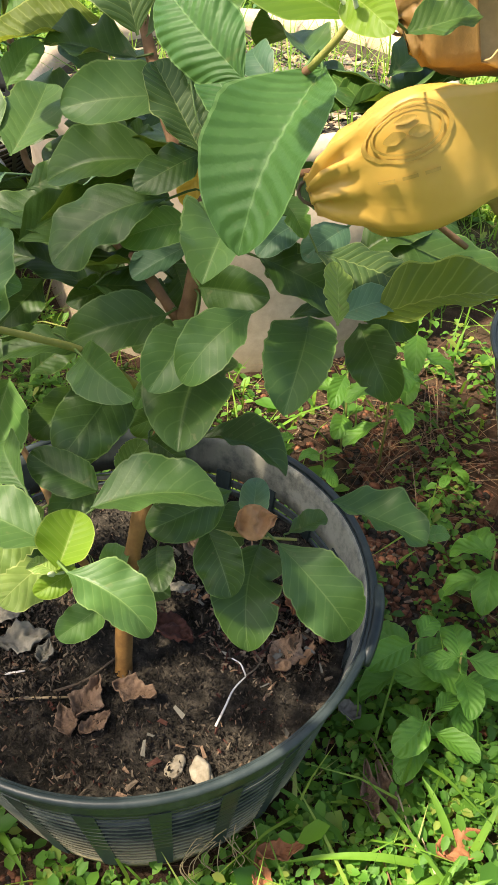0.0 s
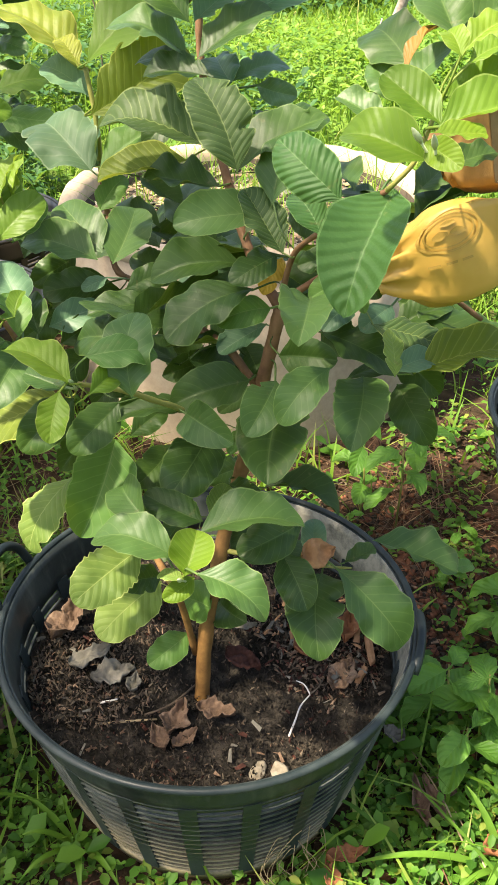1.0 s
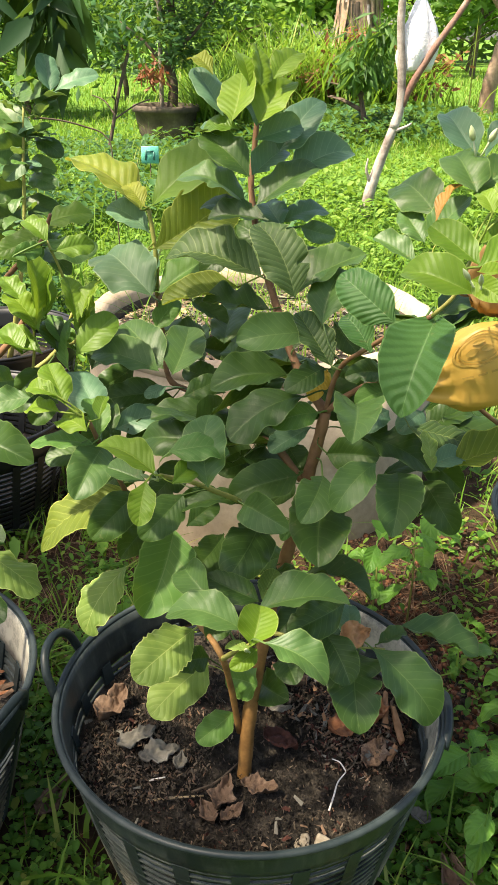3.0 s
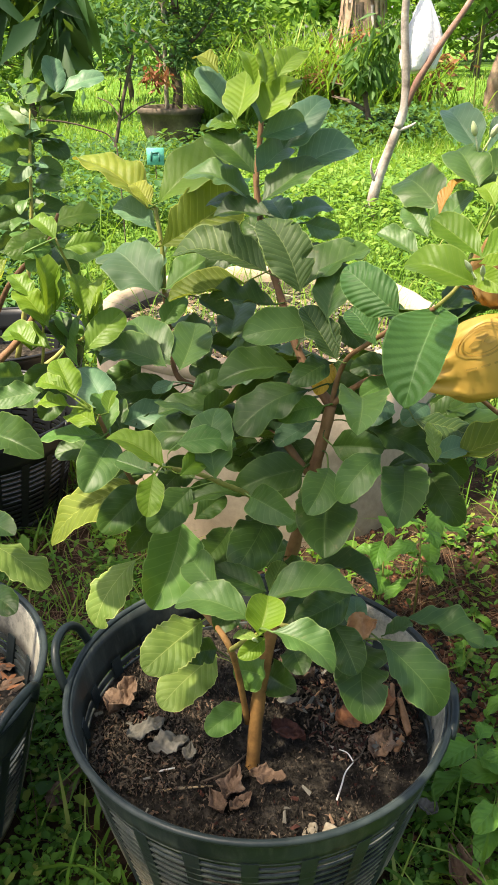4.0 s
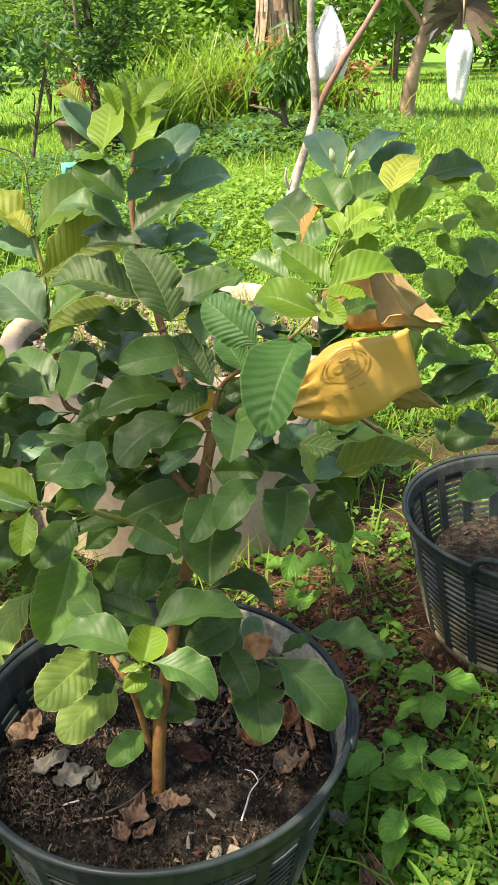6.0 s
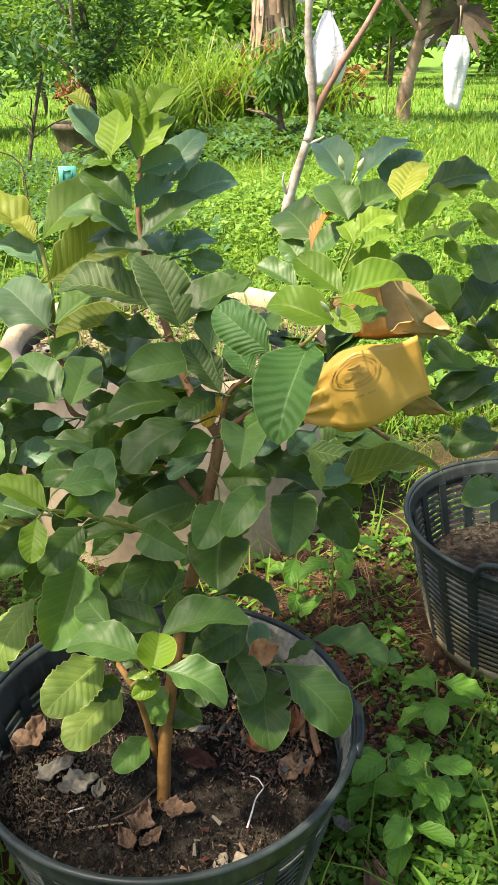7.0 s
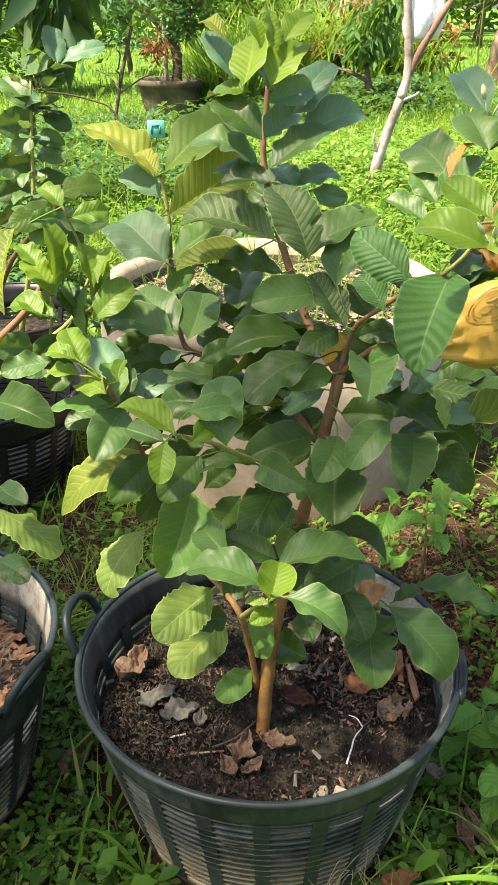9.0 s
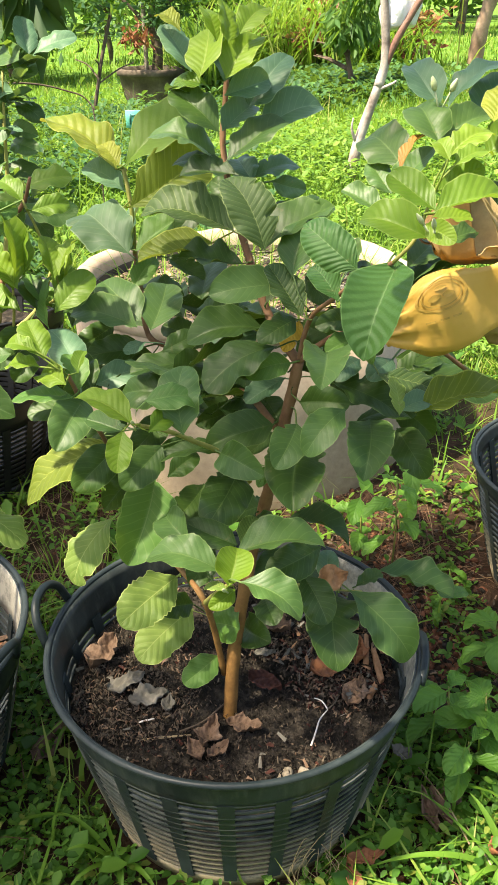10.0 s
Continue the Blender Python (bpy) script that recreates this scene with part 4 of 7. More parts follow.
for kind, base, tip, width, roll in (
        ("pale", (0.175, -0.104, 0.635), (0.172, -0.076, 0.664), 0.025, 30),
        ("blue", (0.176, -0.097, 0.636), (0.215, -0.082, 0.641), 0.025, 35),
        ("blue", (0.187, -0.003, 0.656), (0.156, -0.037, 0.651), 0.028, -26),
        ("blue", (0.153, 0.015, 0.649), (0.123, -0.015, 0.640), 0.027, -27),
        ("vein", (0.162, -0.048, 0.658), (0.237, -0.072, 0.643), 0.048, 19),
        ("leaf", (0.209, 0.037, 0.547), (0.233, -0.017, 0.513), 0.044, 38),
        ("leaf", (0.138, -0.025, 0.708), (0.096, -0.035, 0.711), 0.026, -47),
        ("mid", (0.145, -0.032, 0.691), (0.105, -0.048, 0.683), 0.026, -24),
        ("mid", (0.136, -0.039, 0.693), (0.152, -0.061, 0.678), 0.019, 18),
        ("ribbed", (0.152, -0.150, 0.810), (0.110, -0.219, 0.757), 0.058, 1),
        ("blue", (0.129, -0.017, 0.763), (0.113, 0.017, 0.777), 0.024, -46),
        ("mid", (-0.092, 0.008, 0.501), (-0.123, -0.067, 0.437), 0.065, -23),
):
    leaf(guava, kind, base, tip, width, roll)
for kind, base, tip, width, roll in (
        ("pale", (-0.156, 0.063, 0.415), (-0.209, 0.018, 0.352), 0.057, -8),
        ("leaf", (0.010, -0.005, 0.524), (-0.025, -0.084, 0.504), 0.057, -25),
        ("leaf", (-0.033, 0.024, 0.485), (-0.067, -0.024, 0.469), 0.039, -36),
        ("sage", (-0.049, -0.125, 0.499), (-0.079, -0.075, 0.507), 0.038, -34),
        ("leaf", (0.002, -0.111, 0.485), (-0.051, -0.088, 0.500), 0.036, -20),
        ("sage", (-0.016, -0.189, 0.505), (-0.088, -0.167, 0.518), 0.046, -12),
        ("pale", (0.009, -0.065, 0.454), (0.026, -0.034, 0.471), 0.025, 22),
        ("lime", (-0.009, -0.203, 0.499), (0.001, -0.173, 0.523), 0.038, 12),
        ("lime", (-0.003, -0.185, 0.480), (-0.027, -0.205, 0.475), 0.020, -40),
        ("pale", (-0.011, -0.201, 0.492), (-0.033, -0.189, 0.490), 0.016, -2),
        ("sage", (0.004, -0.222, 0.516), (0.058, -0.248, 0.494), 0.038, 13),
        ("sage", (0.003, -0.135, 0.490), (0.096, -0.123, 0.493), 0.056, 1),
):
    leaf(guava, kind, base, tip, width, roll)
for kind, base, tip, width, roll in (
        ("leaf", (0.102, -0.070, 0.449), (0.041, -0.109, 0.443), 0.044, -45),
        ("leaf", (0.081, -0.075, 0.413), (0.104, -0.124, 0.382), 0.042, 29),
        ("leaf", (0.129, -0.038, 0.350), (0.119, -0.127, 0.324), 0.065, 5),
        ("sage", (0.145, -0.053, 0.369), (0.215, -0.101, 0.307), 0.063, 24),
        ("sage", (0.203, 0.054, 0.320), (0.299, 0.026, 0.297), 0.062, -2),
        ("mid", (0.302, 0.045, 0.282), (0.332, 0.055, 0.279), 0.019, 24),
        ("leaf", (0.155, -0.028, 0.357), (0.190, -0.012, 0.363), 0.024, 1),
        ("blue", (0.121, -0.017, 0.357), (0.124, 0.017, 0.385), 0.029, -4),
        ("leaf", (0.070, 0.041, 0.413), (0.151, 0.019, 0.401), 0.049, -2),
        ("leaf", (0.029, -0.016, 0.459), (0.059, -0.044, 0.457), 0.027, 50),
        ("pale", (-0.070, -0.033, 0.388), (-0.135, -0.087, 0.363), 0.057, -42),
        ("pale", (-0.054, -0.012, 0.319), (-0.120, -0.061, 0.285), 0.057, -40),
):
    leaf(guava, kind, base, tip, width, roll)
for kind, base, tip, width, roll in (
        ("leaf", (-0.053, -0.017, 0.333), (-0.095, -0.043, 0.349), 0.033, -56),
        ("mid", (-0.023, -0.041, 0.265), (-0.066, -0.073, 0.251), 0.036, -38),
        ("mid", (0.005, -0.066, 0.329), (-0.032, -0.014, 0.297), 0.047, -59),
        ("leaf", (0.014, -0.002, 0.280), (0.041, -0.058, 0.301), 0.045, 45),
        ("leaf", (0.037, -0.065, 0.374), (0.046, -0.114, 0.374), 0.035, 20),
        ("lime", (-0.196, -0.040, 0.683), (-0.218, 0.001, 0.711), 0.033, -2),
        ("lime", (-0.204, -0.038, 0.692), (-0.236, -0.022, 0.696), 0.022, -23),
        ("lime", (-0.203, -0.038, 0.674), (-0.241, -0.022, 0.675), 0.025, -11),
        ("lime", (-0.174, -0.057, 0.661), (-0.207, -0.023, 0.661), 0.028, -37),
        ("mid", (-0.172, -0.037, 0.636), (-0.240, -0.023, 0.632), 0.036, -8),
        ("young", (-0.162, -0.041, 0.667), (-0.157, -0.019, 0.683), 0.016, -5),
        ("mid", (-0.171, -0.021, 0.632), (-0.179, 0.021, 0.663), 0.031, 9),
):
    leaf(guava, kind, base, tip, width, roll)
for kind, base, tip, width, roll in (
        ("leaf", (-0.160, 0.027, 0.618), (-0.177, 0.073, 0.638), 0.032, -4),
        ("sage", (0.052, 0.031, 0.551), (0.020, 0.009, 0.534), 0.025, -19),
        ("leaf", (0.007, 0.142, 0.651), (-0.028, 0.179, 0.670), 0.032, -41),
        ("leaf", (0.050, 0.081, 0.700), (0.078, 0.120, 0.722), 0.031, 17),
        ("leaf", (0.120, 0.080, 0.642), (0.142, 0.040, 0.628), 0.030, 46),
        ("leaf", (0.200, 0.042, 0.589), (0.166, 0.078, 0.585), 0.034, -65),
        ("leaf", (-0.115, 0.064, 0.580), (-0.080, 0.096, 0.595), 0.031, 51),
        ("leaf", (-0.151, 0.084, 0.579), (-0.117, 0.117, 0.595), 0.031, 52),
        ("leaf", (0.096, 0.078, 0.734), (0.117, 0.042, 0.711), 0.029, 38),
        ("leaf", (-0.097, 0.189, 0.595), (-0.172, 0.171, 0.582), 0.047, -39),
        ("leaf", (-0.045, 0.149, 0.572), (-0.119, 0.131, 0.557), 0.047, -35),
        ("leaf", (0.006, 0.133, 0.593), (-0.046, 0.107, 0.566), 0.038, -51),
):
    leaf(guava, kind, base, tip, width, roll)
for kind, base, tip, width, roll in (
        ("leaf", (0.011, 0.084, 0.552), (-0.046, 0.116, 0.554), 0.040, -61),
        ("leaf", (-0.029, 0.166, 0.612), (-0.081, 0.194, 0.635), 0.038, -44),
        ("leaf", (-0.083, 0.124, 0.535), (-0.119, 0.076, 0.511), 0.040, -41),
        ("leaf", (-0.126, 0.116, 0.556), (-0.176, 0.084, 0.525), 0.041, -55),
        ("leaf", (-0.162, 0.142, 0.593), (-0.202, 0.098, 0.574), 0.040, -52),
        ("leaf", (0.047, 0.086, 0.573), (0.063, 0.034, 0.559), 0.035, 30),
        ("leaf", (0.138, 0.067, 0.654), (0.094, 0.093, 0.666), 0.033, -65),
        ("leaf", (0.130, 0.080, 0.597), (0.172, 0.040, 0.591), 0.038, 60),
        ("leaf", (0.185, 0.070, 0.585), (0.226, 0.031, 0.571), 0.038, 58),
        ("leaf", (0.207, 0.061, 0.632), (0.264, 0.039, 0.619), 0.038, 49),
        ("leaf", (0.226, 0.052, 0.621), (0.285, 0.068, 0.628), 0.037, 37),
        ("leaf", (0.209, 0.076, 0.566), (0.255, 0.044, 0.533), 0.039, 59),
):
    leaf(guava, kind, base, tip, width, roll)
for kind, base, tip, width, roll in (
        ("leaf", (0.054, 0.057, 0.433), (0.008, 0.024, 0.438), 0.035, -54),
        ("leaf", (-0.026, 0.082, 0.420), (-0.065, 0.038, 0.379), 0.044, -35),
        ("leaf", (0.066, 0.021, 0.386), (0.034, -0.021, 0.373), 0.035, -31),
        ("leaf", (0.120, 0.023, 0.347), (0.085, -0.023, 0.329), 0.039, -25),
        ("leaf", (-0.022, -0.018, 0.416), (-0.051, -0.062, 0.398), 0.036, -30),
        ("leaf", (0.041, 0.125, 0.656), (0.008, 0.155, 0.669), 0.028, -57),
        ("leaf", (0.083, 0.141, 0.751), (0.071, 0.179, 0.797), 0.037, 9),
        ("leaf", (0.030, 0.185, 0.804), (-0.011, 0.215, 0.819), 0.032, -54),
        ("leaf", (-0.011, 0.214, 0.792), (-0.055, 0.186, 0.763), 0.035, -34),
        ("leaf", (-0.072, 0.274, 0.704), (-0.026, 0.246, 0.680), 0.035, 17),
        ("leaf", (-0.150, 0.218, 0.628), (-0.194, 0.182, 0.610), 0.037, -59),
        ("leaf", (0.150, 0.064, 0.676), (0.180, 0.036, 0.650), 0.029, 56),
):
    leaf(guava, kind, base, tip, width, roll)
for kind, base, tip, width, roll in (
        ("leaf", (-0.121, 0.073, 0.480), (-0.155, 0.027, 0.457), 0.039, -40),
        ("leaf", (-0.076, 0.019, 0.501), (-0.040, 0.041, 0.519), 0.028, 50),
        ("blue", (0.237, 0.076, 0.918), (0.214, 0.125, 0.960), 0.041, -26),
        ("leaf", (0.218, -0.003, 0.892), (0.208, 0.064, 0.926), 0.046, -13),
        ("leaf", (0.197, 0.067, 0.857), (0.168, 0.150, 0.884), 0.055, -36),
        ("amber", (0.179, -0.013, 0.865), (0.209, 0.013, 0.900), 0.018, -16),
        ("sage", (0.184, 0.038, 0.841), (0.229, 0.062, 0.874), 0.036, 9),
        ("blue", (0.245, 0.067, 0.916), (0.308, 0.093, 0.961), 0.039, 3),
        ("blue", (0.273, 0.059, 0.907), (0.316, 0.101, 0.946), 0.043, 14),
        ("yellow", (0.267, -0.022, 0.913), (0.298, 0.023, 0.946), 0.038, -1),
        ("leaf", (0.337, 0.115, 0.900), (0.413, 0.125, 0.911), 0.046, 30),
        ("lime", (0.332, 0.095, 0.898), (0.391, 0.105, 0.906), 0.035, 18),
):
    leaf(guava, kind, base, tip, width, roll)
for kind, base, tip, width, roll in (
        ("sage", (0.227, 0.031, 0.884), (0.282, 0.049, 0.909), 0.038, 33),
        ("young", (0.274, 0.008, 0.874), (0.319, 0.032, 0.909), 0.037, 21),
        ("young", (0.292, -0.010, 0.883), (0.332, 0.010, 0.909), 0.031, 11),
        ("lime", (0.196, -0.129, 0.898), (0.238, -0.111, 0.917), 0.029, 21),
        ("lime", (0.186, -0.161, 0.900), (0.179, -0.139, 0.914), 0.017, -24),
        ("lime", (0.193, -0.157, 0.895), (0.228, -0.143, 0.905), 0.023, 14),
        ("young", (0.180, -0.158, 0.875), (0.220, -0.142, 0.892), 0.028, 34),
        ("young", (0.173, -0.184, 0.863), (0.139, -0.155, 0.888), 0.031, -31),
        ("young", (0.155, -0.233, 0.853), (0.107, -0.207, 0.866), 0.034, -41),
        ("young", (0.169, -0.196, 0.864), (0.228, -0.184, 0.875), 0.037, 18),
        ("lime", (0.160, -0.224, 0.867), (0.193, -0.216, 0.865), 0.021, 17),
        ("lime", (0.152, -0.237, 0.864), (0.166, -0.263, 0.858), 0.019, 57),
):
    leaf(guava, kind, base, tip, width, roll)
for kind, base, tip, width, roll in (
        ("leaf", (0.194, -0.126, 0.821), (0.231, -0.114, 0.829), 0.024, 25),
        ("young", (0.312, 0.045, 0.856), (0.352, 0.055, 0.858), 0.025, 19),
        ("young", (0.346, 0.061, 0.850), (0.362, 0.039, 0.835), 0.019, 48),
        ("leaf", (0.282, 0.071, 0.826), (0.329, 0.049, 0.819), 0.031, 57),
        ("sage", (0.176, 0.046, 0.809), (0.136, 0.074, 0.830), 0.032, -23),
        ("sage", (0.186, 0.059, 0.829), (0.171, 0.101, 0.854), 0.031, -23),
        ("olive", (0.196, -0.094, 0.632), (0.306, -0.086, 0.648), 0.052, 7),
        ("leaf", (0.221, 0.038, 0.631), (0.313, 0.002, 0.607), 0.061, 21),
        ("leaf", (0.202, 0.032, 0.614), (0.256, 0.048, 0.633), 0.036, 23),
):
    leaf(guava, kind, base, tip, width, roll)
for kind, base, tip, width, roll in (
        ("lime", (-0.241, 0.065, 0.735), (-0.253, 0.115, 0.804), 0.049, 56),
        ("lime", (-0.238, 0.064, 0.730), (-0.275, 0.096, 0.763), 0.036, -4),
        ("lime", (-0.199, 0.092, 0.732), (-0.209, 0.128, 0.774), 0.033, 31),
        ("lime", (-0.193, 0.094, 0.736), (-0.177, 0.126, 0.770), 0.029, -20),
        ("young", (-0.201, 0.084, 0.694), (-0.160, 0.116, 0.730), 0.038, 37),
        ("young", (-0.238, 0.068, 0.701), (-0.296, 0.092, 0.717), 0.038, -15),
        ("mid", (-0.210, 0.080, 0.676), (-0.210, 0.120, 0.725), 0.028, -50),
        ("olive", (-0.282, 0.004, 0.730), (-0.275, 0.056, 0.805), 0.055, -29),
        ("sage", (-0.268, 0.049, 0.676), (-0.297, 0.011, 0.689), 0.036, -78),
        ("sage", (-0.243, 0.007, 0.672), (-0.291, -0.007, 0.667), 0.030, -40),
        ("leaf", (-0.290, -0.049, 0.651), (-0.230, -0.091, 0.649), 0.044, 32),
        ("leaf", (-0.300, -0.051, 0.549), (-0.266, -0.089, 0.551), 0.030, 22),
):
    leaf(left_guava, kind, base, tip, width, roll)
for kind, base, tip, width, roll in (
        ("pale", (-0.312, -0.043, 0.515), (-0.238, -0.077, 0.480), 0.053, -5),
        ("leaf", (-0.309, -0.080, 0.471), (-0.270, -0.119, 0.477), 0.033, 23),
        ("leaf", (-0.244, 0.113, 0.667), (-0.277, 0.087, 0.641), 0.030, -59),
        ("leaf", (-0.226, 0.101, 0.692), (-0.249, 0.139, 0.723), 0.032, -3),
        ("young", (-0.256, 0.087, 0.757), (-0.284, 0.113, 0.778), 0.026, -11),
        ("mid", (-0.219, 0.106, 0.697), (-0.241, 0.134, 0.724), 0.027, 2),
):
    leaf(left_guava, kind, base, tip, width, roll)
stems(left_guava, "twig", [(-0.24, 0.16, 0.67), (-0.205, 0.142, 0.70), (-0.215, 0.125, 0.77), (-0.228, 0.108, 0.82)], 0.0024, 0.0014, MAT["twig"])
stems(left_guava, "twig", [(-0.31, 0.15, 0.62), (-0.262, 0.110, 0.66), (-0.245, 0.080, 0.735)], 0.0026, 0.0014, MAT["twig"])
for kind, base, tip, width, roll in (
        ("young", (-0.239, 0.083, 0.736), (-0.253, 0.118, 0.780), 0.035, 46),
        ("young", (-0.231, 0.082, 0.739), (-0.234, 0.118, 0.786), 0.035, -52),
        ("lime", (-0.243, 0.066, 0.728), (-0.269, 0.094, 0.757), 0.029, 8),
        ("young", (-0.207, 0.140, 0.702), (-0.219, 0.180, 0.756), 0.040, 50),
        ("lime", (-0.204, 0.142, 0.702), (-0.190, 0.178, 0.752), 0.038, -29),
        ("young", (-0.201, 0.123, 0.693), (-0.208, 0.157, 0.737), 0.033, 54),
        ("mid", (-0.214, 0.147, 0.678), (-0.247, 0.174, 0.703), 0.030, -18),
        ("mid", (-0.202, 0.145, 0.671), (-0.172, 0.175, 0.709), 0.034, 28),
        ("young", (-0.259, 0.063, 0.702), (-0.283, 0.097, 0.719), 0.027, -7),
        ("mid", (-0.264, 0.093, 0.806), (-0.235, 0.107, 0.812), 0.021, 74),
        ("young", (-0.220, 0.113, 0.807), (-0.179, 0.127, 0.813), 0.026, 55),
        ("young", (-0.228, 0.108, 0.818), (-0.255, 0.132, 0.836), 0.024, -21),
):
    leaf(left_guava, kind, base, tip, width, roll)
for kind, base, tip, width, roll in (
        ("leaf", (-0.238, 0.115, 0.638), (-0.260, 0.085, 0.607), 0.031, -45),
        ("leaf", (-0.262, 0.122, 0.644), (-0.284, 0.079, 0.629), 0.033, -46),
):
    leaf(left_guava, kind, base, tip, width, roll)
for kind, base, tip, width, roll in (
        ("young", (-0.355, 0.754, 0.699), (-0.435, 0.726, 0.667), 0.054, -50),
        ("young", (-0.351, 0.730, 0.711), (-0.266, 0.750, 0.731), 0.054, 32),
        ("mid", (-0.353, 0.741, 0.685), (-0.257, 0.719, 0.673), 0.059, 36),
        ("lime", (-0.355, 0.721, 0.705), (-0.377, 0.759, 0.733), 0.031, 1),
        ("mid", (-0.366, 0.769, 0.680), (-0.397, 0.731, 0.631), 0.042, -35),
        ("leaf", (-0.360, 0.786, 0.661), (-0.313, 0.735, 0.634), 0.045, 21),
):
    leaf(back_guava, kind, base, tip, width, roll)
for kind, base, tip, width, roll in (
        ("blue", (-0.456, 1.540, 0.898), (-0.473, 1.600, 0.985), 0.064, 19),
        ("blue", (-0.446, 1.545, 0.895), (-0.339, 1.575, 0.932), 0.070, 29),
        ("sage", (-0.478, 1.507, 0.886), (-0.553, 1.613, 0.903), 0.079, -38),
        ("young", (-0.481, 1.535, 0.845), (-0.508, 1.586, 0.915), 0.054, 28),
        ("sage", (-0.497, 1.519, 0.841), (-0.448, 1.601, 0.873), 0.060, 51),
        ("sage", (-0.525, 1.541, 0.782), (-0.612, 1.599, 0.861), 0.078, -32),
        ("sage", (-0.541, 1.609, 0.759), (-0.621, 1.511, 0.748), 0.083, -79),
        ("grey", (-0.536, 1.571, 0.737), (-0.592, 1.529, 0.681), 0.054, -58),
        ("leaf", (-0.516, 1.588, 0.778), (-0.443, 1.552, 0.741), 0.054, 38),
        ("leaf", (-0.553, 1.603, 0.646), (-0.639, 1.537, 0.637), 0.071, -79),
        ("sage", (-0.541, 1.591, 0.677), (-0.462, 1.529, 0.664), 0.060, 44),
        ("leaf", (-0.563, 1.587, 0.616), (-0.459, 1.553, 0.584), 0.068, 35),
):
    leaf(far_guava, kind, base, tip, width, roll)
for kind, base, tip, width, roll in (
        ("leaf", (-0.577, 1.609, 0.588), (-0.648, 1.531, 0.564), 0.069, -70),
        ("blue", (-0.504, 1.520, 0.809), (-0.562, 1.580, 0.804), 0.050, -61),
        ("sage", (-0.539, 1.603, 0.710), (-0.466, 1.557, 0.701), 0.052, 50),
        ("leaf", (-0.572, 1.610, 0.535), (-0.497, 1.530, 0.516), 0.067, 29),
        ("leaf", (-0.590, 1.612, 0.519), (-0.647, 1.528, 0.494), 0.066, -64),
):
    leaf(far_guava, kind, base, tip, width, roll)
for kind, base, tip, width, roll in (
        ("young", (0.457, 0.186, 0.876), (0.448, 0.215, 0.893), 0.021, -42),
        ("young", (0.458, 0.187, 0.841), (0.430, 0.213, 0.862), 0.026, -39),
        ("young", (0.456, 0.164, 0.831), (0.437, 0.197, 0.860), 0.028, -53),
        ("young", (0.394, 0.170, 0.828), (0.425, 0.190, 0.849), 0.025, -4),
        ("sage", (0.445, 0.151, 0.776), (0.446, 0.210, 0.811), 0.041, -16),
        ("sage", (0.466, 0.179, 0.783), (0.465, 0.221, 0.815), 0.032, -14),
        ("young", (0.377, 0.111, 0.758), (0.385, 0.170, 0.787), 0.040, -4),
        ("young", (0.389, 0.132, 0.748), (0.365, 0.148, 0.749), 0.017, -47),
        ("leaf", (0.420, 0.127, 0.737), (0.474, 0.194, 0.767), 0.055, 2),
        ("leaf", (0.402, 0.169, 0.737), (0.436, 0.191, 0.765), 0.029, 14),
        ("leaf", (0.415, 0.176, 0.718), (0.449, 0.224, 0.742), 0.038, -1),
        ("leaf", (0.475, 0.168, 0.656), (0.388, 0.152, 0.630), 0.055, -14),
):
    leaf(right_guava, kind, base, tip, width, roll)
for kind, base, tip, width, roll in (
        ("leaf", (0.467, 0.147, 0.635), (0.406, 0.133, 0.617), 0.039, -20),
        ("mid", (0.450, 0.170, 0.653), (0.379, 0.190, 0.650), 0.045, -15),
        ("sage", (0.406, 0.161, 0.670), (0.386, 0.199, 0.689), 0.030, -52),
        ("young", (0.364, 0.165, 0.663), (0.384, 0.195, 0.703), 0.032, -28),
        ("leaf", (0.407, 0.147, 0.607), (0.372, 0.173, 0.618), 0.029, -65),
        ("leaf", (0.476, 0.146, 0.569), (0.408, 0.134, 0.556), 0.042, -37),
        ("sage", (0.403, 0.147, 0.547), (0.409, 0.173, 0.575), 0.023, 5),
        ("sage", (0.529, 0.240, 0.430), (0.459, 0.200, 0.433), 0.048, -30),
        ("leaf", (0.525, 0.215, 0.430), (0.508, 0.265, 0.434), 0.038, -50),
        ("leaf", (0.474, 0.198, 0.671), (0.448, 0.242, 0.683), 0.035, -61),
        ("leaf", (0.487, 0.223, 0.559), (0.445, 0.177, 0.555), 0.037, -19),
        ("leaf", (0.476, 0.154, 0.701), (0.464, 0.206, 0.718), 0.037, -49),
):
    leaf(right_guava, kind, base, tip, width, roll)
for kind, base, tip, width, roll in (
        ("leaf", (0.487, 0.152, 0.606), (0.492, 0.209, 0.617), 0.038, -30),
        ("mid", (0.441, 0.188, 0.792), (0.418, 0.212, 0.810), 0.023, -44),
):
    leaf(right_guava, kind, base, tip, width, roll)
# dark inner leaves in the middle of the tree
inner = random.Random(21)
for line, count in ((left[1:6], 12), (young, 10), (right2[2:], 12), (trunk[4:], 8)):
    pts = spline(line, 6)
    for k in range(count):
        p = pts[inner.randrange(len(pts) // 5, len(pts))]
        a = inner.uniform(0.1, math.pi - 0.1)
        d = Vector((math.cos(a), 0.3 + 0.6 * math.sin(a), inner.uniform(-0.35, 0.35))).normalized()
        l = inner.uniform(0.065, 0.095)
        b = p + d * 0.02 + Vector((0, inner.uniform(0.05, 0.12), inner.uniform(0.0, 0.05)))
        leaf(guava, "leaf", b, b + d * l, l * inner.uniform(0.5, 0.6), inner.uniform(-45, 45))


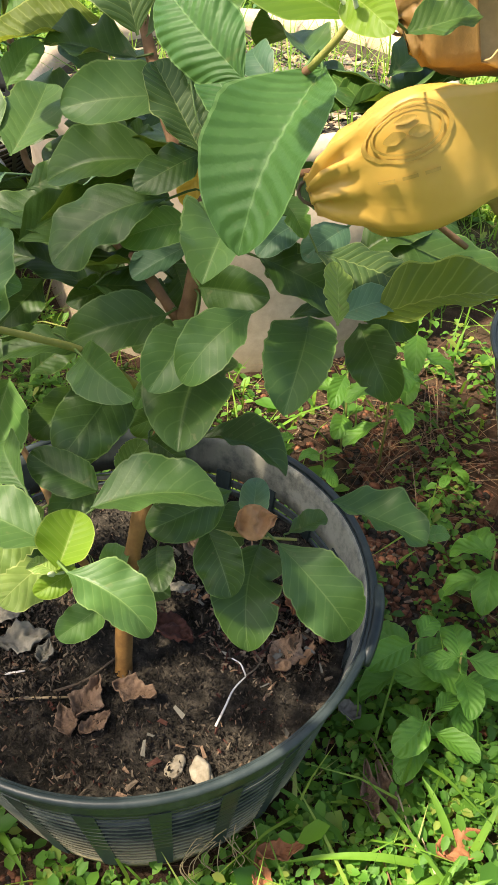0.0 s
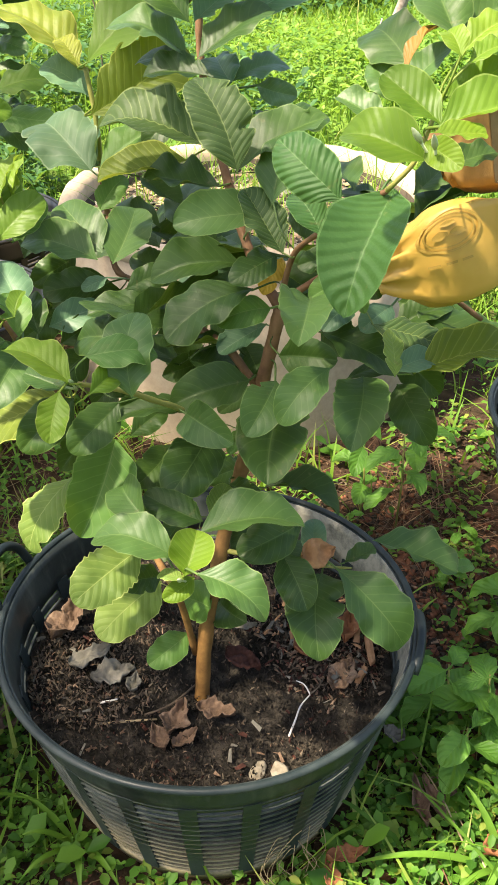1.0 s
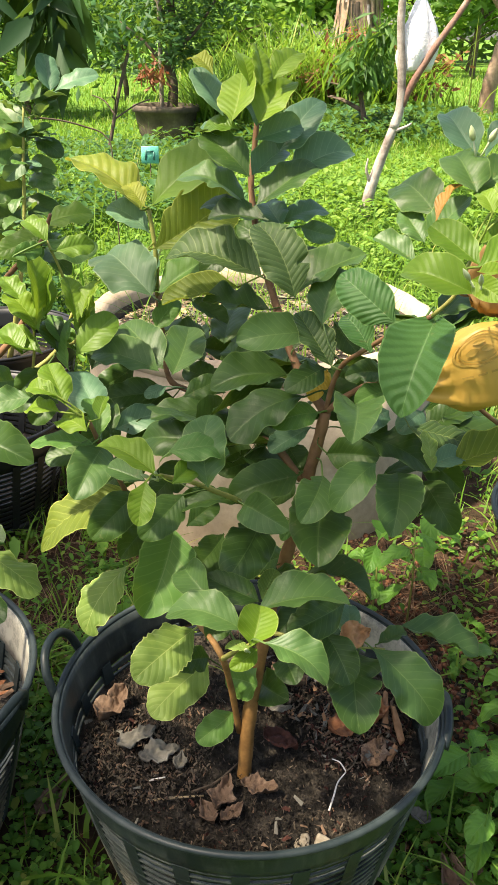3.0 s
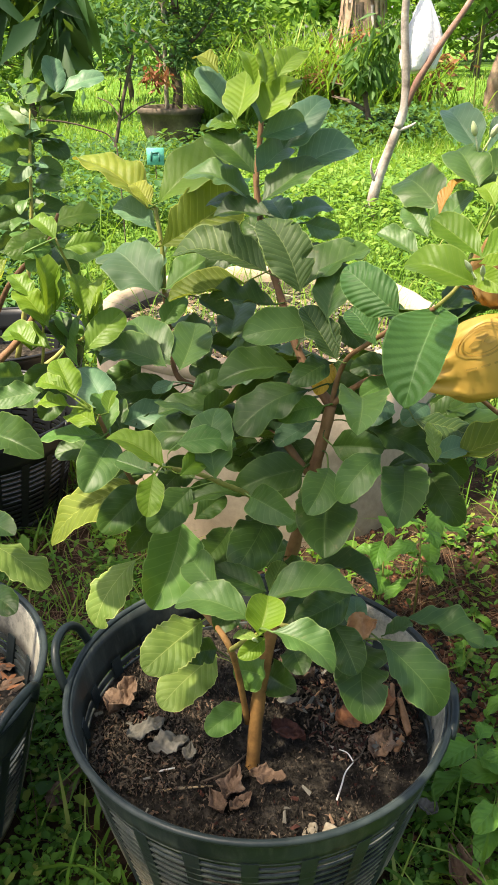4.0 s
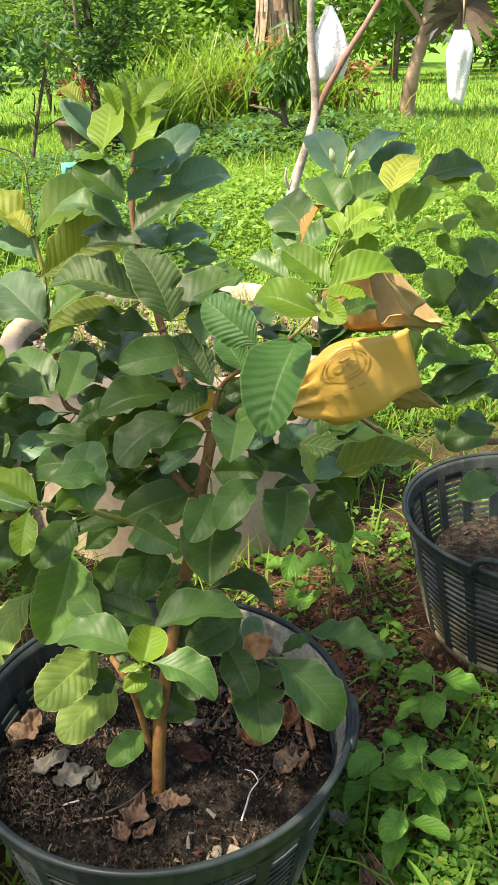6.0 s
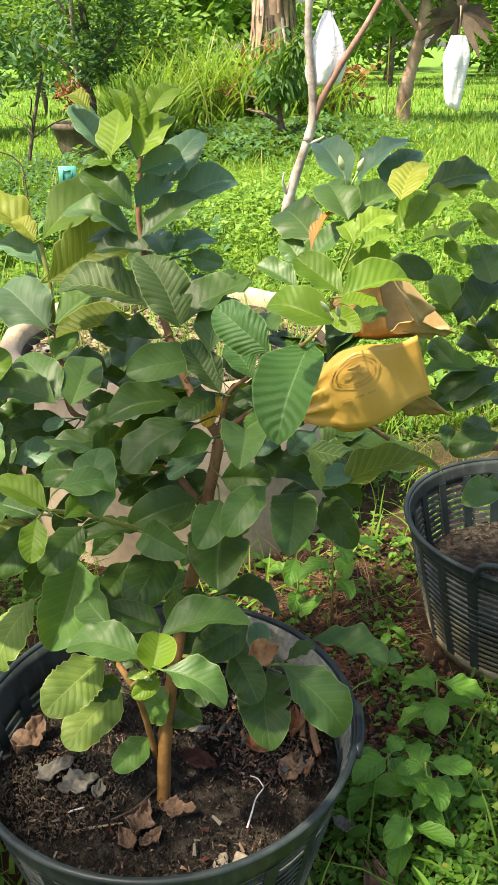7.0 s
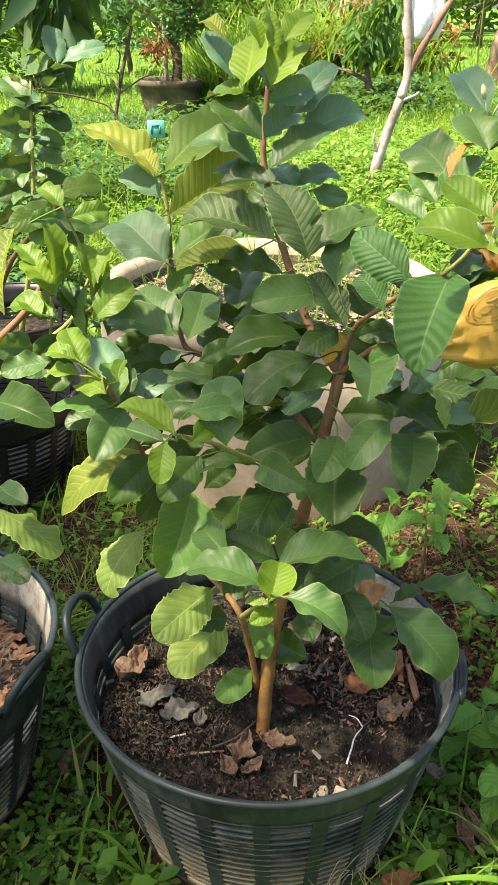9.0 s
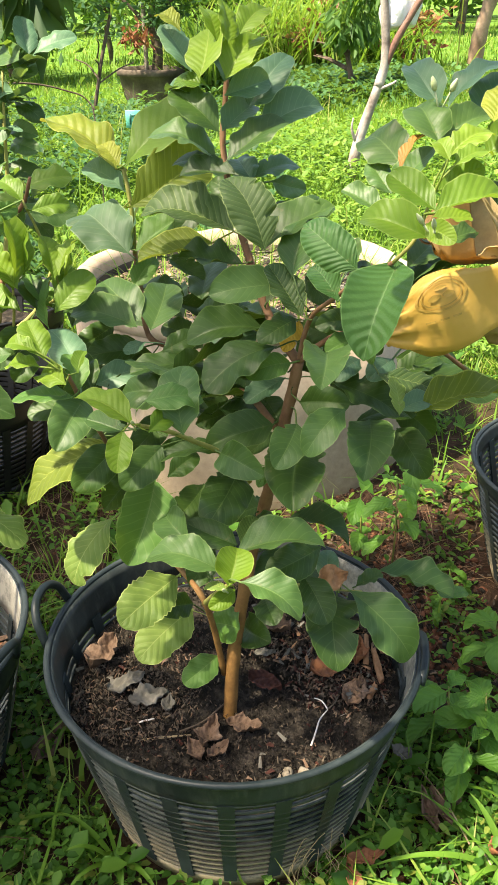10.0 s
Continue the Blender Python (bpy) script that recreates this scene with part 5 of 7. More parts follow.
leafy = random.Random(77)
for k in range(30):
    a = leafy.uniform(0, math.tau)
    b = Vector((-0.56 + 0.06 * leafy.random(), 1.55, leafy.uniform(0.48, 0.93)))
    d = Vector((math.cos(a), math.sin(a), leafy.uniform(-0.25, 0.7))).normalized()
    l = leafy.uniform(0.055, 0.085)
    b = b + d * 0.015
    leaf(far_guava, leafy.choice(("sage", "grey", "blue", "mid")), b, b + d * l, l * leafy.uniform(0.45, 0.56), leafy.uniform(-30, 30))


# ---- flower buds and folded new shoots ----
def bud_on(root, name, at, foot, long, wide, mat, label):
    """A pointed bud on a short stalk."""
    bm = bmesh.new()
    lathe(bm, [(0.0002, 0.0), (wide * 0.30, long * 0.06), (wide * 0.50, long * 0.32), (wide * 0.46, long * 0.58), (wide * 0.22, long * 0.88), (0.0002, long)], 12)
    ax = (Vector(at) - Vector(foot)).normalized()
    turn = ax.to_track_quat("Z", "Y").to_matrix()
    for v in bm.verts:
        v.co = turn @ v.co + Vector(at) - root.location
    tube(bm, [Vector(foot) - root.location, Vector(at) - root.location + ax * long * 0.1], [0.0011, 0.0009], 6)
    part(name, bm, MAT[mat], root, label)


for at, foot in (((0.219, 0.030, 0.936), (0.226, 0.034, 0.915)), ((0.233, 0.022, 0.936), (0.227, 0.034, 0.915))):
    bud_on(guava, "flower_bud", at, foot, 0.016, 0.0068, "bud", "plump pale green flower bud")
for at, foot, long in (((0.155, -0.250, 0.864), (0.160, -0.238, 0.850), 0.018), ((0.148, -0.244, 0.866), (0.160, -0.238, 0.850), 0.016), ((-0.013, -0.200, 0.490), (-0.010, -0.190, 0.480), 0.014), ((-0.106, -0.126, 0.642), (-0.098, -0.118, 0.634), 0.016), ((-0.099, -0.128, 0.645), (-0.098, -0.118, 0.634), 0.015)):
    bud_on(guava, "new_shoot", at, foot, long * 0.8, 0.0042, "bud", "folded pale new shoot")


# ---- paper bags round the fruit ----
def paper_bag(label, neck, mouth, bulge, seed, logo=False, mat="paper"):
    """A waxed kraft paper bag, gathered at its neck, open at the mouth (four corners)."""
    root = thing("fruit_bag", label, "paper bag", neck, "paper fruit bags")
    n = Vector(neck)
    corners = [Vector(c) for c in mouth]
    centre = sum(corners, Vector()) / 4
    axis = (centre - n).normalized()

    def place(u, v, lift=0.0):
        """u: 0 at the neck, 1 at the mouth; v: round the bag, in quarters from corner to corner."""
        k = int(v) % 4
        s = v - int(v)
        edge = corners[k].lerp(corners[(k + 1) % 4], s)
        a = math.tau * v / 4
        gather = 0.011 + 0.004 * math.sin(9 * a + seed)
        e = axis.cross(corners[0] - corners[2]).normalized()
        f = (corners[0] - corners[2]).normalized()
        ring = n + (f * math.cos(a) + e * math.sin(a)) * gather
        grow = u ** 0.25
        p = ring.lerp(edge, 0.0) + (edge - n) * u
        spread = n + (edge - n) * u
        hull = n + axis * (edge - n).dot(axis) * u + ((edge - n) - axis * (edge - n).dot(axis)) * grow
        p = hull * (0.15 + 0.85 * u) + ring * (0.85 * (1 - u)) if u < 0.14 else hull
        if u < 0.14:
            p = ring.lerp(hull, (u / 0.14) ** 0.8)
        out = (p - (n + axis * (p - n).dot(axis)))
        d = out.normalized() if out.length > 1e-6 else Vector()
        p = p + d * bulge * math.sin(math.pi * min(1, u * 1.1)) ** 1.5
        w = noise.noise(Vector((p.x * 38 + seed, p.y * 38, p.z * 38))) * (0.006 - 0.0048 * min(1.0, u * 1.6))
        crease = abs(noise.noise(Vector((u * 6 + seed, v * 2.6, 1.0)))) * 0.022 * max(0.06, 1 - 2.3 * u)
        pleat = 0.005 * math.sin(11 * a + 3 * u) * max(0.0, 1 - u * 2.2)
        return p + d * (w - crease + pleat + lift)
    nu, nv = 22, 40
    verts = [place(i / nu, 4 * j / nv) for i in range(nu + 1) for j in range(nv)]
    faces = [(i * nv + j, i * nv + (j + 1) % nv, (i + 1) * nv + (j + 1) % nv, (i + 1) * nv + j) for i in range(nu) for j in range(nv)]
    sheet = raw("paper_wall", [p - n for p in verts], faces, MAT[mat], root, mats=[MAT[mat], MAT["paper_inside"]])
    so = sheet.modifiers.new("thickness", "SOLIDIFY")
    so.thickness, so.offset, so.material_offset = 0.0012, -1.0, 1
    bm = bmesh.new()
    pts = [n - axis * 0.012 + Vector((0.011 * math.cos(a), 0, 0.009 * math.sin(a))) + axis * 0.016 for a in [math.tau * k / 14 for k in range(15)]]
    tube(bm, [p - n for p in pts], 0.0012, 6)
    part("wire_tie", bm, MAT["dark_bark"], root)
    if logo:
        v0, u0 = 2.26, 0.45
        def ink(outline, name):
            vs = [place(u, v % 4, 0.0016) - n for u, v in outline]
            half = len(vs) // 2
            fs = [(k, k + 1, half + k + 1, half + k) for k in range(half - 1)]
            raw(name, vs, fs, MAT["ink"], sheet)
        for r, w in ((1.0, 0.10), (0.80, 0.06)):
            ring = [(u0 + 0.20 * q * math.cos(a), v0 + 0.22 * q * math.sin(a)) for q in (r, r - w) for a in [math.tau * k / 40 for k in range(41)]]
            ink(ring, "printed_ring")
        for du, dv, lu, lv in ((-0.06, 0.04, 0.05, 0.10), (0.05, 0.04, 0.05, 0.10), (0.0, -0.07, 0.05, 0.08)):
            leafy = [(u0 + du + s * lu * math.sin(math.pi * k / 10), v0 + dv - lv / 2 + lv * k / 10) for s in (1, -1) for k in range(11)]
            ink(leafy, "printed_leaf")
        for k in range(3):
            bar = [(u0 - 0.16 + 0.1 * k + s, v0 + 0.30 + q) for q in (0, 0.022) for s in (0, 0.025, 0.05, 0.07)]
            ink(bar, "printed_bar")
    return root


def bag_flap(root, corners, mat, seed):
    """A loose flap of torn paper: a sheet between four corners, rumpled."""
    a, b, c, d = [Vector(p) - root.location for p in corners]
    n = (b - a).cross(d - a).normalized()
    verts, m = [], 12
    for i in range(m + 1):
        for j in range(m + 1):
            s, t = i / m, j / m
            p = a.lerp(b, s).lerp(d.lerp(c, s), t)
            verts.append(p + n * (0.006 * noise.noise(Vector((s * 3 + seed, t * 3, 0))) + 0.008 * s * (1 - s)))
    faces = [(i * (m + 1) + j, i * (m + 1) + j + 1, (i + 1) * (m + 1) + j + 1, (i + 1) * (m + 1) + j) for i in range(m) for j in range(m)]
    ob = raw("flap", verts, faces, MAT[mat], root)
    so = ob.modifiers.new("thickness", "SOLIDIFY")
    so.thickness = 0.0008


lower_bag = paper_bag("yellow-brown waxed paper bag tied round a fruit, printed in green", (0.152, -0.100, 0.724),
                      ((0.282, -0.115, 0.740), (0.263, -0.115, 0.801), (0.278, -0.060, 0.780), (0.297, -0.060, 0.722))[::-1], 0.017, 2.0, logo=True)
bag_flap(lower_bag, ((0.244, -0.098, 0.733), (0.284, -0.090, 0.730), (0.320, -0.080, 0.698), (0.276, -0.060, 0.694)), "paper_inside", 1.0)
upper_bag = paper_bag("waxed paper bag with a torn open mouth, over a fruit, shade put into its brown", (0.195, -0.075, 0.815),
                      ((0.243, -0.088, 0.796), (0.227, -0.088, 0.868), (0.265, -0.035, 0.845), (0.325, -0.040, 0.780))[::-1], 0.004, 5.0, mat="paper_shaded")
bag_flap(upper_bag, ((0.228, -0.092, 0.872), (0.256, -0.090, 0.838), (0.289, -0.088, 0.819), (0.272, -0.094, 0.803)), "paper_inside", 3.0)
bag_flap(upper_bag, ((0.243, -0.086, 0.797), (0.268, -0.086, 0.806), (0.330, -0.050, 0.779), (0.300, -0.050, 0.775)), "paper_inside", 4.0)

# ---- litter on the soil ----
def dry_leaf(label, mat, at, length, width, turn, curl=0.5, tilt=0.0, group="dry leaves", seed=0, torn=1.0):
    r = random.Random(seed + int(abs(at[0]) * 1000) + int(abs(at[1]) * 977))
    bm = bmesh.new()
    nu, nv = 26, 14
    rows = []
    lobes = r.uniform(0.06, 0.18) * torn
    for i in range(nu + 1):
        u = i / nu
        h = 0.5 * width * max(0.04, math.sin(math.pi * u ** 0.8) ** 0.8) * (1 + lobes * math.sin(11 * u + at[1] * 90) + torn * (0.35 * noise.noise(Vector((u * 6, at[0] * 70, 0))) + 0.2 * noise.noise(Vector((u * 17, at[0] * 70, 4)))))
        row = []
        for j in range(nv + 1):
            v = -1 + 2 * j / nv
            z = curl * width * (abs(v) ** 1.7 * 0.75 + 1.5 * (u - 0.5) ** 2) + 0.22 * width * noise.noise(Vector((u * 3.5, v * 1.6, at[0] * 50 + seed))) + 0.11 * width * noise.noise(Vector((u * 9, v * 4.5, at[1] * 50))) + 0.05 * width * abs(noise.noise(Vector((u * 22, v * 9, at[1] * 50)))) + 0.03 * width * math.cos(40 * u - 9 * abs(v)) + 0.007
            row.append(bm.verts.new(((u - 0.5) * length, v * h * (1 - 0.25 * curl), z)))
        rows.append(row)
    for a, b in zip(rows, rows[1:]):
        for j in range(nv):
            bm.faces.new((a[j], b[j], b[j + 1], a[j + 1]))
    ob = obj("dry_leaf", bm, MAT[mat])
    so = ob.modifiers.new("thickness", "SOLIDIFY")
    so.thickness = 0.0008
    ob.matrix_basis = pose(at[0], at[1], at[2], tilt, 0, turn)
    return tagged(ob, label, "dry leaf", group)


def pebble(label, mat, at, size, seed):
    bm = bmesh.new()
    bmesh.ops.create_icosphere(bm, subdivisions=3, radius=1.0)
    for v in bm.verts:
        v.co *= 1 + 0.35 * noise.noise(v.co * 1.3 + Vector((seed, 0, 0))) + 0.14 * noise.noise(v.co * 3.4 + Vector((0, seed, 0)))
        v.co = Vector((v.co.x * size[0], v.co.y * size[1], v.co.z * size[2]))
    ob = obj("pebble", bm, MAT[mat])
    ob.matrix_basis = pose(at[0], at[1], at[2] + size[2] * 0.5, 0, 0, seed * 57)
    return tagged(ob, label, "pebble", "pebbles")


def stick(name, label, mat, points, radius, category="twig"):
    bm = bmesh.new()
    pts = spline(points, 4)
    tube(bm, pts, [radius * (1 - 0.4 * k / len(pts)) for k in range(len(pts))], 7)
    return tagged(obj(name, bm, MAT[mat]), label, category)


for label, mat, at, length, width, turn, curl in (
        ("curled reddish-brown dry leaf on the soil", "dry_leaf", (-0.037, -0.108, 0.188), 0.046, 0.034, 70, 0.3),
        ("curled brown dry leaf on the soil", "dry_leaf", (0.008, -0.098, 0.188), 0.046, 0.028, -15, 0.35),
        ("brown dry leaf folded on the soil", "dry_leaf", (-0.055, -0.132, 0.187), 0.036, 0.022, 115, 0.4),
        ("dark brown dry leaf on the soil", "dry_leaf", (-0.026, -0.134, 0.187), 0.034, 0.020, 40, 0.4),
        ("grey dry leaf lying flat on the soil", "dry_leaf_grey", (-0.117, -0.036, 0.192), 0.054, 0.038, 15, 0.03),
        ("crumpled grey dry leaf", "dry_leaf_grey", (-0.090, -0.056, 0.190), 0.024, 0.020, 80, 0.4),
        ("grey-green dead leaf on the soil", "dry_leaf_grey", (-0.148, -0.008, 0.192), 0.056, 0.030, 30, 0.08),
        ("brown dry leaf by the wall of the basket", "dry_leaf", (-0.185, 0.045, 0.192), 0.062, 0.046, 60, 0.35),
):
    dry_leaf(label, mat, at, length, width, turn, curl, seed=1)
for label, mat, at, length, width, turn, curl in (
        ("dark red dry leaf on the soil", "dry_leaf_red", (0.040, -0.020, 0.190), 0.052, 0.030, -35, 0.2),
        ("orange-brown dry leaf under the foliage", "dry_leaf_orange", (0.128, -0.002, 0.192), 0.052, 0.042, 20, 0.2),
        ("orange dry leaf by the wall of the basket", "dry_leaf_orange", (0.172, 0.020, 0.194), 0.045, 0.034, 75, 0.5),
        ("grey-brown dry leaf on the soil", "dry_leaf", (0.160, -0.045, 0.190), 0.056, 0.036, 60, 0.06),
        ("pale dry leaf chip on the soil", "dry_leaf_grey", (0.044, 0.036, 0.192), 0.030, 0.016, 0, 0.2),
        ("brown dry leaf in the shade of the tree", "dry_leaf", (0.06, 0.095, 0.190), 0.060, 0.040, 140, 0.4),
):
    dry_leaf(label, mat, at, length, width, turn, curl, seed=2)
dry_leaf("orange dry leaf caught on the low branch", "dry_leaf_amber", (0.122, -0.030, 0.374), 0.040, 0.034, 20, 0.12, 48, seed=3, torn=0.1)
pebble("pale flat pebble on the soil", "stone", (0.054, -0.172, 0.186), (0.013, 0.0075, 0.0045), 1)
pebble("yellowish stone on the soil", "stone", (0.080, -0.178, 0.186), (0.017, 0.010, 0.006), 2)
pebble("small round pale pebble on the soil", "stone", (-0.012, -0.190, 0.180), (0.006, 0.005, 0.004), 3)
stick("root", "white dead root on the soil", "root", ((0.090, -0.130, 0.192), (0.099, -0.108, 0.194), (0.106, -0.090, 0.195), (0.118, -0.075, 0.196)), 0.0013, "root")
stick("root", "thin forked end of the white root", "root", ((0.118, -0.075, 0.197), (0.112, -0.062, 0.199), (0.103, -0.055, 0.198)), 0.0010, "root")
stick("root", "thin grey root tip on the soil", "husk", ((0.118, -0.075, 0.197), (0.128, -0.068, 0.200), (0.136, -0.052, 0.198)), 0.0010, "root")
stick("straw", "pale straw on the soil", "straw", ((-0.130, -0.105, 0.188), (-0.095, -0.103, 0.190), (-0.060, -0.100, 0.189)), 0.0018, "straw")
stick("straw", "white bit of straw beside the grey leaf", "root", ((-0.128, -0.077, 0.192), (-0.108, -0.073, 0.193)), 0.0014, "straw")
stick("twig", "thin dark twig lying by the trunk", "dark_bark", ((-0.075, -0.095, 0.190), (-0.045, -0.082, 0.192), (-0.015, -0.055, 0.197)), 0.0018)
def wood_chip(label, at, size, turn, tilt, seed):
    """A splintered flake of wood with a broken end."""
    r = random.Random(seed)
    bm = bmesh.new()
    rows = []
    for i in range(7):
        t = i / 6 - 0.5
        w = 0.5 * size[1] * (1 - 0.5 * abs(t)) * r.uniform(0.75, 1.1)
        h = 0.5 * size[2] * r.uniform(0.7, 1.1)
        rows.append([bm.verts.new((t * size[0] + r.uniform(-0.004, 0.004), y, z)) for y, z in ((-w, -h), (w, -h), (w * 0.9, h), (0.1 * w, h * 1.4), (-w * 0.8, h))])
    for p, q in zip(rows, rows[1:]):
        for k in range(5):
            bm.faces.new((p[k], p[(k + 1) % 5], q[(k + 1) % 5], q[k]))
    bm.faces.new(rows[0][::-1])
    bm.faces.new(rows[-1])
    ob = obj("wood_chip", bm, MAT["wood_chip"], shade=False)
    ob.matrix_basis = pose(at[0], at[1], at[2], 0, tilt, turn)
    return tagged(ob, label, "wood chip", "wood chips")


for at, size, turn, tilt, seed in (((0.197, -0.004, 0.203), (0.055, 0.011, 0.006), 92, -9, 1), ((0.187, 0.030, 0.204), (0.046, 0.010, 0.006), 80, -6, 2), ((0.205, 0.035, 0.212), (0.040, 0.009, 0.005), 100, -12, 3), ((0.183, -0.045, 0.197), (0.028, 0.009, 0.005), 60, 0, 4)):
    wood_chip("splintered orange wood chip by the wall of the basket", at, size, turn, tilt, seed)
for label, mat, at, length, width, turn, curl in (
        ("rolled brown dry leaf among the weeds", "dry_leaf", (0.257, -0.111, 0.022), 0.065, 0.022, 95, 0.8),
        ("rolled brown dry leaf among the weeds", "dry_leaf", (0.275, -0.104, 0.022), 0.060, 0.018, 105, 0.8),
        ("brown dry leaf among the weeds", "dry_leaf", (0.296, -0.075, 0.018), 0.060, 0.034, 70, 0.2),
        ("reddish dry leaf in the grass", "dry_leaf_orange", (0.350, -0.165, 0.020), 0.060, 0.036, 20, 0.25),
        ("yellow-brown dry leaf in the weeds", "dry_leaf_orange", (0.139, -0.205, 0.024), 0.050, 0.022, 100, 0.5),
        ("orange dry leaf in the weeds", "dry_leaf_orange", (0.158, -0.180, 0.030), 0.050, 0.024, 10, 0.5),
        ("brown dry leaf in the weeds", "dry_leaf", (0.180, -0.256, 0.024), 0.060, 0.028, 130, 0.6),
        ("grey dry leaf beside the basket", "dry_leaf_grey", (0.240, -0.012, 0.030), 0.032, 0.024, 140, 0.5),
        ("brown dry leaf lying between the baskets", "dry_leaf", (-0.280, 0.050, 0.014), 0.075, 0.040, 60, 0.4),
):
    dry_leaf(label, mat, at, length, width, turn, curl, seed=4)
for k in range(16):
    a = random.Random(k + 40)
    x, z = a.uniform(0.075, 0.135), a.uniform(0.03, 0.115)
    y = -math.sqrt(max(0.0, (wall_r(z) + 0.004) ** 2 - x * x))
    dx = a.uniform(-0.03, 0.03)
    stick("straw", "thin dry root tangled against the foot of the basket", "straw", ((x, y, z), (x + dx * 0.4, y - 0.006, z + a.uniform(-0.012, 0.008)), (x + dx, y - 0.010, z * 0.6), (x + dx * 0.6 + a.uniform(-0.015, 0.015), y - 0.016, z * 0.25 + 0.006)), 0.0006, "straw")
stick("straw", "long pale straw in the weeds", "straw", ((0.300, -0.16, 0.03), (0.285, -0.10, 0.035), (0.262, -0.03, 0.03)), 0.0013, "straw")
stick("straw", "long pale straw in the weeds", "straw", ((0.330, -0.25, 0.03), (0.316, -0.19, 0.035), (0.300, -0.12, 0.03)), 0.0013, "straw")


def crumbs(name, label, at, level, radius, count, seed, mats, size=(0.003, 0.011), edge=0.0, mound=0.0):
    """Leaf crumbs, bark bits and little clods strewn over the earth, too many to count."""
    r = random.Random(seed)
    verts, faces, idx = [], [], []
    for _ in range(count):
        a, q = r.uniform(0, math.tau), radius * math.sqrt(r.random())
        x, y = q * math.cos(a), q * math.sin(a)
        if edge and q < 0.15 and y < 0.02 and r.random() < edge:
            continue
        v = Vector((x * 9 + seed, y * 9, 0))
        z = level + 0.003 + mound * noise.noise(v)
        l = r.uniform(*size)
        w = l * r.uniform(0.2, 0.5)
        c, s = math.cos(r.uniform(0, 6.28)), math.sin(r.uniform(0, 6.28))
        n = math.hypot(c, s) or 1
        c, s = c / n, s / n
        dz = r.uniform(-0.003, 0.006)
        k = len(verts)
        for px, py, pz in ((-l, -w, 0), (l, -w * 0.6, dz), (l, w * 0.6, dz), (-l, w, 0), (0, 0, 0.002 + w * 0.5)):
            verts.append((at[0] + x + px * c - py * s, at[1] + y + px * s + py * c, at[2] + z + pz + r.uniform(0, 0.004)))
        faces += [(k, k + 1, k + 4), (k + 1, k + 2, k + 4), (k + 2, k + 3, k + 4), (k + 3, k, k + 4)]
        idx += [r.randrange(len(mats))] * 4
    ob = raw(name, verts, faces, None, shade=False, mats=[MAT[m] for m in mats], index=idx)
    return tagged(ob, label, "litter", kind="stuff")


crumbs("soil_litter", "fine dark crumbs of earth and bark on the soil", MAIN, 0.185, 0.218, 9000, 1, ("soil", "soil", "soil", "dark_bark", "soil", "soil", "soil", "husk", "soil", "soil"), (0.0008, 0.0026), mound=0.012)
crumbs("soil_litter", "rice husks and pale bark bits round the edge of the soil", MAIN, 0.185, 0.222, 3400, 6, ("husk", "dark_bark", "dry_leaf", "soil", "soil", "dry_leaf_red"), (0.0010, 0.0032), edge=0.9, mound=0.012)
crumbs("soil_litter", "pale rice husks gathered along one side of the soil", (-0.135, -0.03, 0.0), 0.187, 0.085, 1300, 16, ("husk", "soil", "husk", "dark_bark", "dry_leaf"), (0.0012, 0.0038))
crumbs("soil_litter", "fibrous bark crumbs and chips by the basket wall", (0.145, -0.01, 0.0), 0.187, 0.07, 800, 17, ("dry_leaf", "dark_bark", "soil", "husk", "dry_leaf_red"), (0.0012, 0.0045))
crumbs("soil_litter", "torn dry leaf flakes gathered by the basket wall", (0.13, 0.03, 0.0), 0.188, 0.085, 170, 18, ("dry_leaf", "wood_chip", "dry_leaf_grey", "dark_bark", "dry_leaf_red"), (0.003, 0.009))
crumbs("soil_litter", "broken dry leaf flakes on the soil", MAIN, 0.186, 0.218, 190, 8, ("dry_leaf", "dark_bark", "dry_leaf_red", "dry_leaf_grey"), (0.003, 0.007), edge=0.6, mound=0.012)
crumbs("soil_litter", "reddish dry leaf litter in the basket", LEFT, 0.152, 0.205, 1600, 2, ("dry_leaf", "dry_leaf_orange", "dry_leaf", "soil"), (0.006, 0.024))
crumbs("soil_litter", "leaf crumbs on dark soil", RIGHT, 0.130, 0.21, 900, 3, ("dry_leaf_red", "soil", "dark_bark", "soil", "soil"), (0.0015, 0.005))
crumbs("planter_litter", "straw and dry grass on the earth of the cement ring", RING, 0.378, 0.35, 2600, 4, ("straw", "dry_leaf", "soil", "dark_bark", "dry_leaf_grey", "soil"), (0.006, 0.022))
crumbs("ground_litter", "laterite gravel and dead leaf crumbs on bare earth", Vector((0.42, 0.42, 0.0)), 0.004, 0.42, 2600, 5, ("dry_leaf_red", "soil", "laterite", "dry_leaf", "soil", "dark_bark"), (0.002, 0.006))


